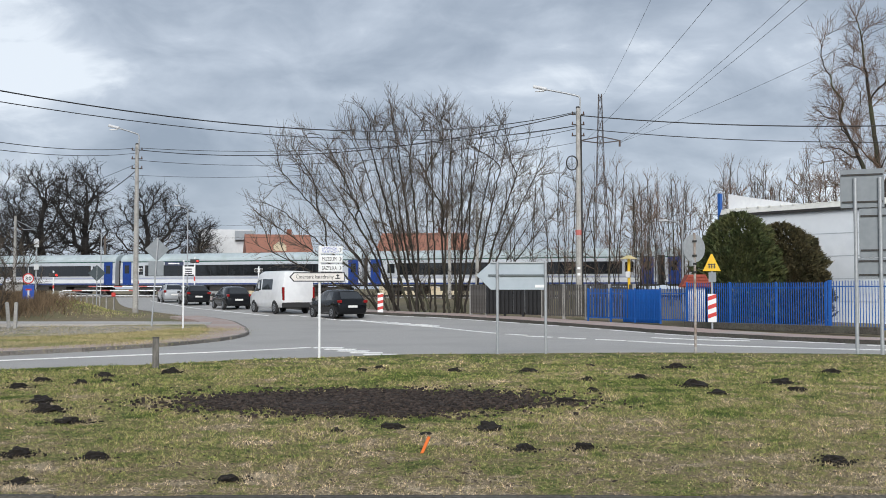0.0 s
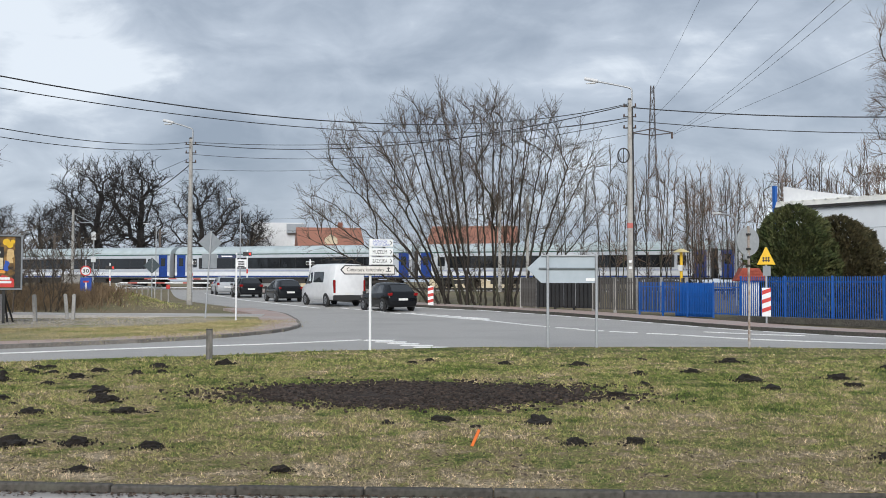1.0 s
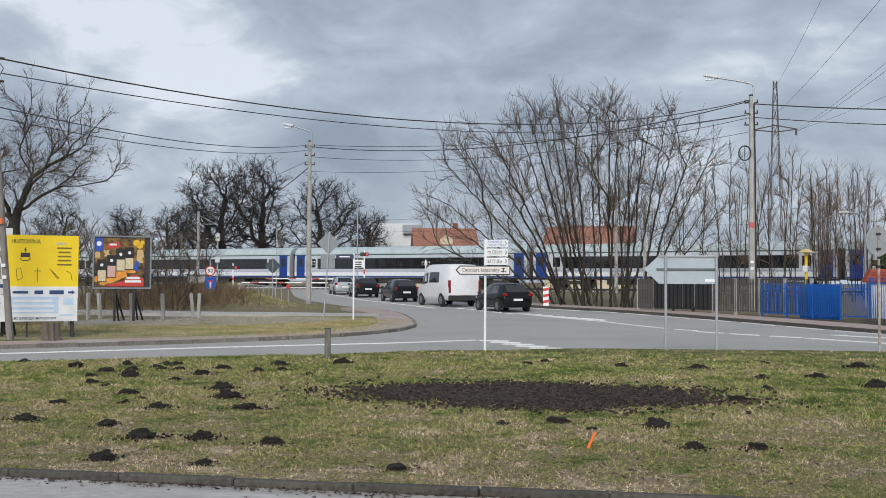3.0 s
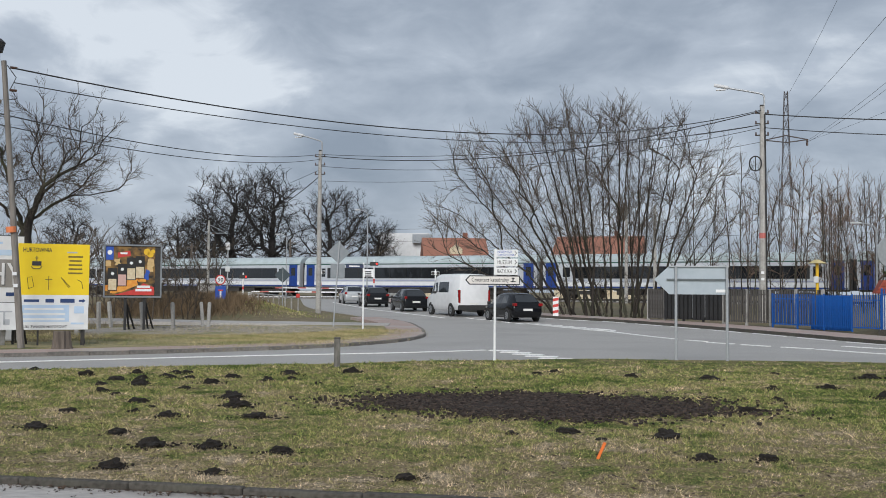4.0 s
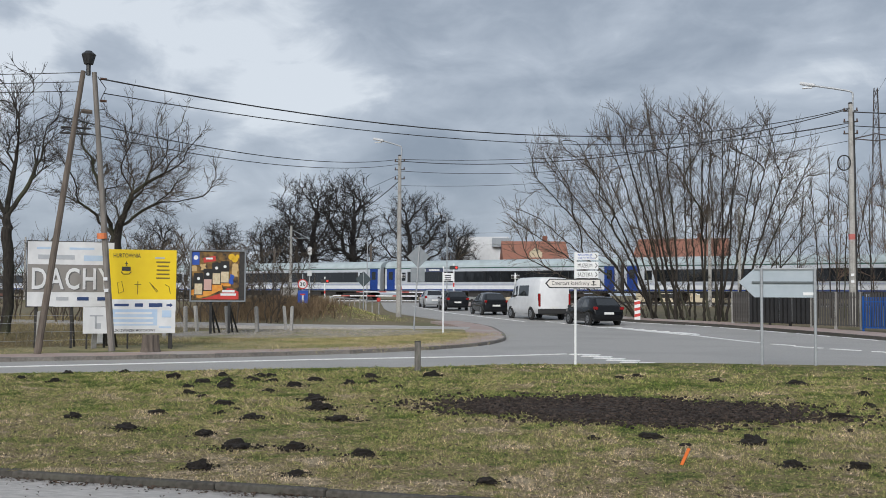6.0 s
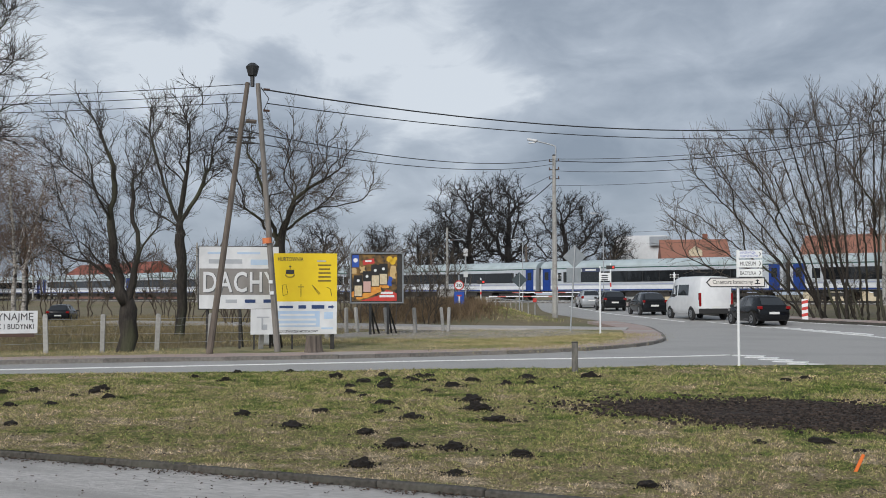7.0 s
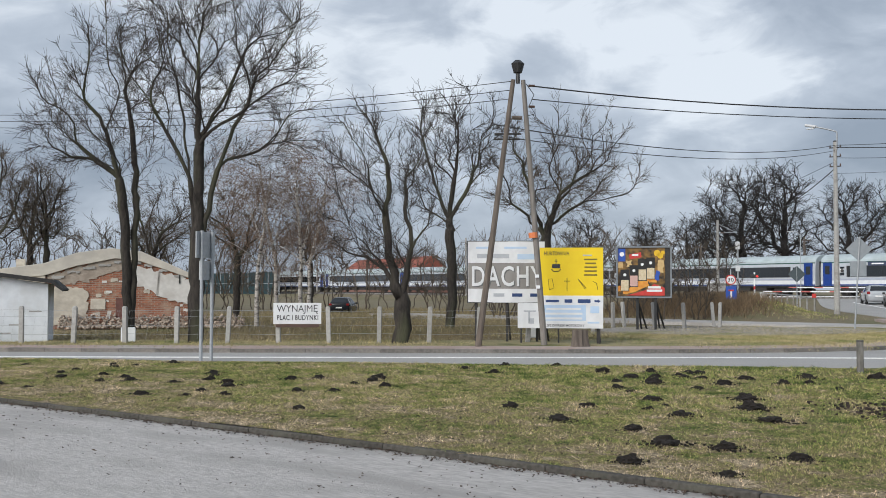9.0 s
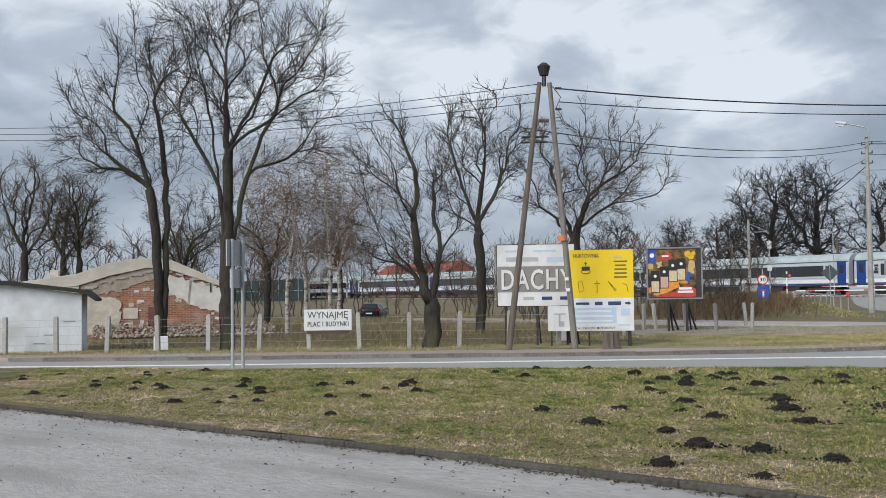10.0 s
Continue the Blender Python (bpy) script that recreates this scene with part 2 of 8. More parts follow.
class Shape:
    """Collects boxes, tubes and prisms for one mesh."""

    def __init__(self):
        self.v, self.f = [], []

    def add(self, verts, faces, m=None):
        k = len(self.v)
        self.v += [tuple(m @ Vector(p)) if m else tuple(p) for p in verts]
        self.f += [tuple(i + k for i in f) for f in faces]
        return self

    def box(self, c, s, m=None, rz=0.0):
        x, y, z = (a / 2 for a in s)
        p = [(i * x, j * y, k * z) for i in (-1, 1) for j in (-1, 1) for k in (-1, 1)]
        t = Matrix.Translation(c) @ Matrix.Rotation(rz, 4, "Z")
        return self.add([t @ Vector(q) for q in p], [(0, 1, 3, 2), (4, 6, 7, 5), (0, 4, 5, 1), (2, 3, 7, 6), (0, 2, 6, 4), (1, 5, 7, 3)], m)

    def tube(self, p0, p1, r, n=8, r2=None, m=None):
        p0, p1 = Vector(p0), Vector(p1)
        r2 = r if r2 is None else r2
        q = (p1 - p0).to_track_quat("Z", "Y")
        ring = [q @ Vector((math.cos(2 * math.pi * i / n), math.sin(2 * math.pi * i / n), 0)) for i in range(n)]
        v = [p0 + a * r for a in ring] + [p1 + a * r2 for a in ring]
        f = [(i, (i + 1) % n, n + (i + 1) % n, n + i) for i in range(n)] + [tuple(reversed(range(n))), tuple(range(n, 2 * n))]
        return self.add(v, f, m)

    def pipe(self, pts, r, n=6):
        V, F = tubes([([Vector(p) for p in pts], [r] * len(pts), 0)], (n,))
        return self.add([tuple(v) for v in V], [tuple(f) for f in F])

    def prism(self, poly, a, b, axis="y", m=None):
        """A flat outline pushed from a to b along an axis. axis y: the outline is in x, z; x: in y, z; z: in x, y."""
        def at(p, h):
            return {"y": (p[0], h, p[1]), "x": (h, p[0], p[1]), "z": (p[0], p[1], h)}[axis]
        n = len(poly)
        v = [at(p, a) for p in poly] + [at(p, b) for p in poly]
        f = [(i, (i + 1) % n, n + (i + 1) % n, n + i) for i in range(n)] + [tuple(reversed(range(n))), tuple(range(n, 2 * n))]
        return self.add(v, f, m)

    def mesh(self, name, bevel=0.0, smooth=False, seg=1):
        me = bpy.data.meshes.new(name)
        me.from_pydata(self.v, [], self.f)
        bm = bmesh.new()
        bm.from_mesh(me)
        bmesh.ops.recalc_face_normals(bm, faces=bm.faces)
        if bevel:
            sharp = [e for e in bm.edges if len(e.link_faces) == 2 and e.calc_face_angle(0) > 0.5]
            bmesh.ops.bevel(bm, geom=sharp, offset=bevel, segments=seg, affect="EDGES", profile=0.5)
        if smooth:
            for f in bm.faces:
                f.smooth = True
        bm.to_mesh(me)
        bm.free()
        return me


def thing(name, label, category, m=None, group="", kind=""):
    ob = new(name)
    ob.empty_display_size = 0.2
    if m is not None:
        ob.matrix_world = m
    return tagged(ob, label, category, group, kind)


def part(name, shape, material, parent=None, label="", bevel=0.0, smooth=False, kind=""):
    me = shape if isinstance(shape, bpy.types.Mesh) else shape.mesh(name, bevel, smooth)
    if not me.materials:
        me.materials.append(material)
    ob = new(name, me)
    if parent is not None:
        ob.parent = parent
    return tagged(ob, label, kind=kind)


def letters(name, text, size, material, parent, m, width=0.0, align="LEFT", bold=0.0):
    """Words in the built-in font, as a thin mesh standing in the x, z plane of m and read from -y."""
    cu = bpy.data.curves.new(name, "FONT")
    cu.body, cu.size, cu.extrude, cu.align_x, cu.resolution_u, cu.offset = text, size, 0.001, align, 3, bold
    cu.space_character = 1.12 if bold > 0.002 else 1.0
    tmp = bpy.data.objects.new(name, cu)
    scene.collection.objects.link(tmp)
    bpy.context.view_layer.update()
    me = bpy.data.meshes.new_from_object(tmp.evaluated_get(bpy.context.evaluated_depsgraph_get()))
    bpy.data.objects.remove(tmp)
    xs = [v.co.x for v in me.vertices]
    k = width / (max(xs) - min(xs)) if width and xs else 1.0
    me.transform(m @ Matrix.Rotation(radians(90), 4, "X") @ Matrix.Diagonal((k, 1, 1, 1)))
    me.materials.clear()
    me.materials.append(material)
    ob = new(name, me)
    ob.parent = parent
    return ob


TRACK_Y, TRACK_K = 92.0, -0.337
RAIL_Z = 1.0


def smooth01(t):
    t = min(1.0, max(0.0, t))
    return t * t * (3 - 2 * t)


def road_x(y):
    """The middle of the road to the crossing."""
    return float(np.interp(y, [40, 52, 60, 70, 86, 96, 110], [-3.5, -7.3, -11.8, -17.6, -24.8, -28.6, -33.5]))


def H(x, y):
    """Height of the ground: the road climbs to the crossing on a low bank."""
    yy = y + 0.337 * x
    t = max(0.0, min(1.0, (yy - 40) / 50))
    ramp = t * t / (t + 0.08) * 0.93
    low = 0.75 * smooth01((yy - 79) / 9)
    if yy > 96:
        ramp = low = 0.93 - 0.4 * smooth01((yy - 96) / 12)
    off = x - road_x(y)
    side = smooth01((-off - 6.5) / 8) if off < 0 else 0.0
    u, v = (-(x + 25.5) * 0.75 + (y - 61.5) * 0.66), ((x + 25.5) * 0.66 + (y - 61.5) * 0.75)
    mound = 0.95 * math.exp(-((u / 8.0) ** 4) - (v / 5.0) ** 2) * smooth01((-off - 6.0) / 4)
    return ramp * (1 - side) + low * side + mound


def inside(p, poly):
    x, y = p
    hit = False
    for (x0, y0), (x1, y1) in zip(poly, poly[1:] + poly[:1]):
        if (y0 > y) != (y1 > y) and x < (x1 - x0) * (y - y0) / (y1 - y0) + x0:
            hit = not hit
    return hit


def rounded(poly, step):
    """The outline, cut into pieces of about that length."""
    out = []
    for a, b in zip(poly, poly[1:] + poly[:1]):
        n = max(1, int(math.dist(a, b) / step))
        out += [(a[0] + (b[0] - a[0]) * i / n, a[1] + (b[1] - a[1]) * i / n) for i in range(n)]
    return out


def curve_through(pts, n=8):
    """A smooth line through the points."""
    P = [Vector((*p, 0)) for p in pts]
    out = []
    for i in range(len(P) - 1):
        p0, p1, p2, p3 = P[max(0, i - 1)], P[i], P[i + 1], P[min(len(P) - 1, i + 2)]
        for k in range(n):
            t = k / n
            q = 0.5 * (2 * p1 + (p2 - p0) * t + (2 * p0 - 5 * p1 + 4 * p2 - p3) * t * t + (3 * p1 - p0 - 3 * p2 + p3) * t**3)
            out.append((q.x, q.y))
    return out + [tuple(pts[-1])]


def sheet(name, poly, lift, material, step, label, category, skirt=0.25, rough=0.0, kind="structure", edge_step=None):
    """A piece of ground with the outline poly, laid at the ground's height plus lift, with sides that go down."""
    edge = rounded(poly, edge_step or step)
    xs, ys = [p[0] for p in edge], [p[1] for p in edge]
    pts = list(edge)
    rng = random.Random(len(edge))
    x = min(xs)
    while x < max(xs):
        y = min(ys)
        while y < max(ys):
            p = (x + rng.uniform(-0.3, 0.3) * step, y + rng.uniform(-0.3, 0.3) * step)
            if inside(p, poly):
                pts.append(p)
            y += step
        x += step
    n = len(edge)
    co, _, fa, *_ = geometry.delaunay_2d_cdt([Vector(p) for p in pts], [(i, (i + 1) % n) for i in range(n)], [], 1, 1e-4)
    v = [(p.x, p.y, H(p.x, p.y) + lift + (rough * noise.noise((p.x * 0.35, p.y * 0.35, 1.7)) if rough else 0)) for p in co]
    f = [tuple(t) for t in fa]
    k = len(v)
    v += [(x, y, H(x, y) + lift - skirt) for x, y in edge]
    ring = {}
    for i, p in enumerate(co):
        ring[(round(p.x, 3), round(p.y, 3))] = i
    for i in range(n):
        a, b = ring.get((round(edge[i][0], 3), round(edge[i][1], 3))), ring.get((round(edge[(i + 1) % n][0], 3), round(edge[(i + 1) % n][1], 3)))
        if a is not None and b is not None:
            f.append((a, b, k + (i + 1) % n, k + i))
    me = bpy.data.meshes.new(name)
    me.from_pydata(v, [], f)
    bm = bmesh.new()
    bm.from_mesh(me)
    bmesh.ops.recalc_face_normals(bm, faces=bm.faces)
    if sum(q.normal.z * q.calc_area() for q in bm.faces) < 0:
        bmesh.ops.reverse_faces(bm, faces=bm.faces)
    bm.to_mesh(me)
    bm.free()
    me.materials.append(material)
    return tagged(new(name, me), label, category, kind=kind)


def along(poly, step):
    """Points and headings at even steps along a line."""
    out, left = [], 0.0
    for a, b in zip(poly, poly[1:]):
        d = math.dist(a, b)
        h = math.atan2(b[1] - a[1], b[0] - a[0])
        s = left
        while s < d:
            out.append((a[0] + (b[0] - a[0]) * s / d, a[1] + (b[1] - a[1]) * s / d, h))
            s += step
        left = s - d
    return out


# ---- trees ----
def limb_lines(rng, P, height):
    """Centre lines of a bare tree: rows of (points, radii, level)."""
    out = []
    levels = len(P["n"])

    def grow(pos, d, length, r, lev):
        segs = P["segs"][lev]
        pts, rad = [pos.copy()], [r]
        for i in range(segs):
            g = P["wig"][lev]
            d = (d + Vector((rng.gauss(0, g), rng.gauss(0, g), rng.gauss(0, g))) + Vector((0, 0, P["up"][lev]))).normalized()
            pos = pos + d * (length / segs)
            pts.append(pos.copy())
            rad.append(max(P["rmin"], r * (1 - (1 - P["taper"][lev]) * (i + 1) / segs)))
        out.append((pts, rad, lev))
        if lev + 1 >= levels:
            return
        n = P["n"][lev + 1]
        n = max(1, int(round(n * rng.uniform(0.75, 1.25))))
        turn = rng.uniform(0, 6.28)
        for k in range(n):
            f = P["from"][lev] + (1 - P["from"][lev]) * (k + rng.uniform(0.2, 1.0)) / n
            f = min(f, 0.999)
            i = int(f * segs)
            q = f * segs - i
            base = pts[i].lerp(pts[i + 1], q)
            ax = (pts[i + 1] - pts[i]).normalized()
            side = ax.orthogonal().normalized()
            turn += 2.4 + rng.uniform(-0.5, 0.5)
            side = Matrix.Rotation(turn, 3, ax) @ side
            a = radians(rng.gauss(P["ang"][lev + 1], 9))
            cd = (ax * math.cos(a) + side * math.sin(a)).normalized()
            cl = length * P["len"][lev + 1] * rng.uniform(0.7, 1.2) * (1.1 - 0.45 * f)
            cr = max(P["rmin"], (rad[i] * (1 - q) + rad[i + 1] * q) * P["thin"][lev + 1])
            grow(base, cd, cl, cr, lev + 1)

    for dx, dy, tilt, k in P.get("stems", ((0, 0, 0, 1),)):
        d = Vector((math.sin(tilt) * (dx or 0.01), math.sin(tilt) * (dy or 0.01), math.cos(tilt)))
        grow(Vector((dx * P.get("gap", 0.3), dy * P.get("gap", 0.3), -0.1)), d.normalized(), height * P["trunk"] * k, P["r"] * k, 0)
    return out


def tubes(lines, sides):
    V, F, k = [], [], 0
    for pts, rad, lev in lines:
        p = np.array([tuple(q) for q in pts])
        t = np.gradient(p, axis=0)
        t /= np.linalg.norm(t, axis=1)[:, None] + 1e-9
        ref = np.array([0.31, 0.95, 0.07]) if abs(t[0, 0]) > 0.3 else np.array([0.95, 0.2, 0.25])
        u = np.cross(t, ref)
        u /= np.linalg.norm(u, axis=1)[:, None] + 1e-9
        w = np.cross(t, u)
        s = sides[lev]
        a = np.arange(s) * 2 * math.pi / s
        ring = p[:, None] + (u[:, None] * np.cos(a)[None, :, None] + w[:, None] * np.sin(a)[None, :, None]) * np.array(rad)[:, None, None]
        m = len(p)
        V.append(ring.reshape(-1, 3))
        i = np.arange(m - 1)[:, None] * s
        j = np.arange(s)[None]
        j2 = (j + 1) % s
        F.append(np.stack([i + j, i + j2, i + s + j2, i + s + j], -1).reshape(-1, 4) + k)
        k += m * s
    return np.concatenate(V), np.concatenate(F)


def quads(name, V, F, material, smooth=True):
    me = bpy.data.meshes.new(name)
    me.vertices.add(len(V))
    me.vertices.foreach_set("co", np.asarray(V, np.float32).ravel())
    n = F.shape[1]
    me.loops.add(F.size)
    me.loops.foreach_set("vertex_index", F.astype(np.int32).ravel())
    me.polygons.add(len(F))
    me.polygons.foreach_set("loop_start", np.arange(len(F), dtype=np.int32) * n)
    me.update(calc_edges=True)
    if smooth:
        me.polygons.foreach_set("use_smooth", np.ones(len(F), bool))
    me.materials.append(material)
    return me


def bare_tree(seed, P, height, label, bark, twig, m, name="tree", group=""):
    rng = random.Random(seed)
    L = limb_lines(rng, P, height)
    # the drawn crown reaches the wanted height
    top = max(q.z for pts, _, _ in L for q in pts)
    s = height / top
    L = [([Vector((q.x * s, q.y * s, q.z * s)) for q in pts], rad, lev) for pts, rad, lev in L]
    t = thing(name, label, "tree", m, group)
    sides = P.get("sides", (9, 6, 4, 3, 3, 3))
    cut = len(P["n"]) - 2
    for nm, lv, mt, kd in (("trunk", (0,), bark, ""), ("limb", tuple(range(1, cut)), bark, ""), ("twig", tuple(range(cut, 9)), twig, "stuff")):
        sel = [l for l in L if l[2] in lv]
        if sel:
            part(nm, quads(nm, *tubes(sel, sides), mt), mt, t, kind=kd)
    return t


def limb_nodes(seed, stems, lobes, n, step, clear, wig, balance=0.5):
    """Nodes of the limbs: the stems as given, then limbs that fork off and curve out to points strewn in the lobes (u, v, z, ru, rv, rz) of the crown."""
    r = np.random.RandomState(seed)
    vol = np.array([l[3] * l[4] * l[5] for l in lobes]) ** 0.8
    lb = np.array(lobes)[r.choice(len(lobes), n, p=vol / vol.sum())]
    d = r.normal(0, 1, (n, 3))
    d *= (r.rand(n) ** 0.25 / np.linalg.norm(d, axis=1))[:, None]
    goals = lb[:, :3] + d * lb[:, 3:]
    P, par, way, run, stem = [], [], [], [], []

    def lay(pts, last, on_stem):
        for p in pts:
            v = p - P[last] if last >= 0 else np.array([0, 0, 1.0])
            k = np.linalg.norm(v) + 1e-9
            P.append(p)
            par.append(last)
            way.append(v / k)
            run.append(run[last] + k if last >= 0 else 0.0)
            stem.append(on_stem)
            last = len(P) - 1

    for line in stems:
        q = np.array(line, float)
        last = -1
        if P:
            gap = np.linalg.norm(np.array(P) - q[0], axis=1)
            if gap.min() < 3 * step and q[0][2] > 0.3:
                last = int(gap.argmin())
        pts = []
        for i, (a, b) in enumerate(zip(q, q[1:])):
            k = max(2, int(np.linalg.norm(b - a) / step))
            before, after = q[max(0, i - 1)], q[min(len(q) - 1, i + 2)]
            for j in range(k):
                t = j / k
                c = 0.5 * (2 * a + (b - before) * t + (2 * before - 5 * a + 4 * b - after) * t * t + (3 * a - before - 3 * b + after) * t**3)
                pts.append(c + r.normal(0, wig * step, 3) * (len(pts) > 0))
        lay(pts + [q[-1]], last, True)
    goals = goals[np.argsort(np.linalg.norm(goals - np.array([0, 0, clear]), axis=1))]
    for g in goals:
        Q = np.array(P)
        v = g - Q
        k = np.linalg.norm(v, axis=1) + 1e-6
        turn = (v * np.array(way)).sum(1) / k
        cost = k * (1 + 1.8 * np.clip(0.55 - turn, 0, 2)) + balance * np.array(run) + 50.0 * (Q[:, 2] < clear)
        i = int(cost.argmin())
        if k[i] < 2 * step:
            continue
        a, c = Q[i], Q[i] + np.array(way[i]) * k[i] * 0.38
        m = max(2, int(k[i] / step))
        lay([a * (1 - t) ** 2 + 2 * c * t * (1 - t) + g * t * t + r.normal(0, wig * step, 3) for t in (np.arange(m) + 1) / m], i, False)
    return np.array(P), par, np.array(way)


def grown_tree(seed, label, m, stems, lobes, R, bark, twig, n=60, step=0.3, clear=2.0, d1=3.0, l1=0.9, a1=40, d2=6.0, l2=0.4, a2=42, up=0.05, wig=0.08, rmin=0.007, stem_r=0.0, name="tree", group=""):
    """A bare tree: forking limbs, shoots along them (d1 to a metre, l1 long, at a1 degrees) and twigs along the shoots (d2, l2, a2)."""
    r = np.random.RandomState(seed + 1000)
    P, par, way = limb_nodes(seed, stems, lobes, n, step, clear, wig)
    N = len(P)
    kids = [[] for _ in range(N)]
    for i, p in enumerate(par):
        if p >= 0:
            kids[p].append(i)
    tips, reach = np.zeros(N), np.zeros(N)
    for i in range(N - 1, -1, -1):
        if not kids[i]:
            tips[i] = 1
        if par[i] >= 0:
            tips[par[i]] += tips[i]
            reach[par[i]] = max(reach[par[i]], reach[i] + np.linalg.norm(P[i] - P[par[i]]))
    roots = [i for i in range(N) if par[i] < 0]
    thick = rmin * 1.9
    if stem_r:
        # many stems: each tapers evenly from its foot to its tip
        rad = thick + (stem_r - thick) * (reach / max(reach[i] for i in roots)) ** 1.15 * (0.7 + 0.3 * np.minimum(tips / 3, 1))
    else:
        e = math.log(R / thick) / math.log(max(max(tips[i] for i in roots), 2))
        rad = np.minimum(thick * tips ** e, thick + reach * R / 3.2)
    lines = []
    starts = [(i, -1) for i in roots]
    while starts:
        i, p = starts.pop()
        pts, rr = ([Vector(P[p]), Vector(P[i])], [rad[i], rad[i]]) if p >= 0 else ([Vector(P[i])], [rad[i] * 1.2])
        r0 = rad[i]
        while kids[i]:
            o = sorted(kids[i], key=lambda k: -tips[k] - 0.001 * reach[k])
            starts += [(k, i) for k in o[1:]]
            i = o[0]
            pts.append(Vector(P[i]))
            rr.append(rad[i])
        if len(pts) > 1:
            lines.append((pts, rr, 0 if p < 0 else (1 if r0 > rmin * 3 else 2)))

    def shoot(a, axis, angle, length, r0, segs):
        side = np.cross(axis, r.normal(0, 1, 3))
        side /= np.linalg.norm(side) + 1e-9
        t = radians(angle + r.normal(0, 9))
        d = axis * math.cos(t) + side * math.sin(t)
        pts, ways = [a], []
        for _ in range(segs):
            d = d + np.array([0, 0, up]) + r.normal(0, wig, 3)
            d /= np.linalg.norm(d)
            ways.append(d)
            pts.append(pts[-1] + d * length / segs)
        lines.append(([Vector(p) for p in pts], list(np.linspace(r0, rmin * 0.6, segs + 1)), 2))
        return pts, ways

    for i in range(N):
        if par[i] < 0 or P[i][2] < clear:
            continue
        gap = np.linalg.norm(P[i] - P[par[i]])
        many = d1 * gap * min(1.0, 0.25 + rmin * 5 / rad[i])
        for _ in range(int(r.poisson(many)) + (2 if not kids[i] else 0)):
            L = l1 * r.uniform(0.45, 1.25) * (0.75 + 0.25 * min(1.0, reach[i] / 2))
            pts, ways = shoot(P[i] - (P[i] - P[par[i]]) * r.rand(), way[i], a1 if kids[i] else a1 * 0.6, L, min(rad[i], rmin * 1.35), 4)
            for _ in range(int(r.poisson(d2 * L))):
                k = min(3, int(r.uniform(0.15, 1.0) * 4))
                q = r.rand()
                shoot(pts[k] * (1 - q) + pts[k + 1] * q, ways[k], a2, l2 * r.uniform(0.4, 1.3), rmin, 2)
    t = thing(name, label, "tree", m, group)
    for nm, lv, mt, kd in (("trunk", 0, bark, ""), ("limb", 1, bark, ""), ("twig", 2, twig, "stuff")):
        sel = [l for l in lines if l[2] == lv]
        if sel:
            part(nm, quads(nm, *tubes(sel, (8, 6, 3)), mt), mt, t, kind=kd)
    return t


def facing(x, y, turn=0.0, s=1.0):
    """A frame on the ground whose x runs across the view from the pavement and y away from it."""
    return pose(x, y, H(x, y) - 0.12, 0, 0, math.degrees(math.atan2(y, x)) - 90 + turn) @ Matrix.Diagonal((s, s, s, 1))


# ---- ground, roads and kerbs ----
def make_ground():
    """One sheet of rough meadow that reaches the horizon, below the roads and lawns."""
    xs = np.concatenate([np.linspace(-2500, -200, 12), np.linspace(-170, 60, 140), np.linspace(90, 2500, 12)])
    ys = np.concatenate([np.linspace(-2500, -60, 10), np.linspace(-30, 150, 140), np.linspace(180, 2500, 14)])
    v = [(x, y, H(x, y) - 0.14) for y in ys for x in xs]
    w = len(xs)
    f = [(j * w + i, j * w + i + 1, (j + 1) * w + i + 1, (j + 1) * w + i) for j in range(len(ys) - 1) for i in range(w - 1)]
    me = bpy.data.meshes.new("ground")
    me.from_pydata(v, [], f)
    me.materials.append(MEADOW)
    tagged(new("ground", me), "rough winter meadow of olive and straw grass", "ground", kind="structure")


make_ground()

NEAR_KERB = [(-40, 7.5), (-22, 7.66), (-14, 7.84), (-7, 8.03), (-2, 7.93), (2, 7.96), (14, 8.0), (40, 8.0)]
LAWN_FAR = curve_through([(40, 24.0), (20, 24.6), (10.6, 24.95), (2.2, 25.6), (-2.4, 24.2), (-6, 21.9), (-9, 20.3), (-12, 18.2), (-22.6, 11.9), (-29, 8.3), (-32.5, 7.5)], 6)
LAWN = [p for p in NEAR_KERB if p[0] > -32] + LAWN_FAR
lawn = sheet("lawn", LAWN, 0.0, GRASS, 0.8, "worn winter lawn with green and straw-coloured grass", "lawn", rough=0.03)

ROAD_NEAR = [(-60, -8), (-36, 4.5), (-29, 8.2), (-22.6, 11.9), (-12, 18.2), (-6, 21.9), (2.2, 25.6), (10.6, 24.95), (45, 22)]
FAR_KERB = curve_through([(45, 28.0), (24, 28.2), (16.5, 29.2), (13.0, 31.5), (9.8, 36.0), (6.0, 43.6), (0.6, 52.6), (-3.0, 56.6), (-6.8, 62), (-12.4, 71), (-20, 86), (-23.8, 95.5), (-29.5, 112)], 6)
TIP = curve_through([(-35.5, 110), (-29.8, 93), (-24.3, 77), (-20.3, 68), (-15.0, 58.5), (-10.8, 50.5), (-9.0, 45.2), (-7.9, 40.8), (-7.25, 37.0), (-7.4, 33.2), (-8.9, 29.2), (-12.0, 25.5), (-17.1, 21.4), (-26.9, 14.0), (-40, 5.6), (-64, -6)], 6)
ROAD = ROAD_NEAR + FAR_KERB + TIP
sheet("road", ROAD, -0.11, ASPHALT, 2.0, "grey worn asphalt road and junction", "road", skirt=0.05)

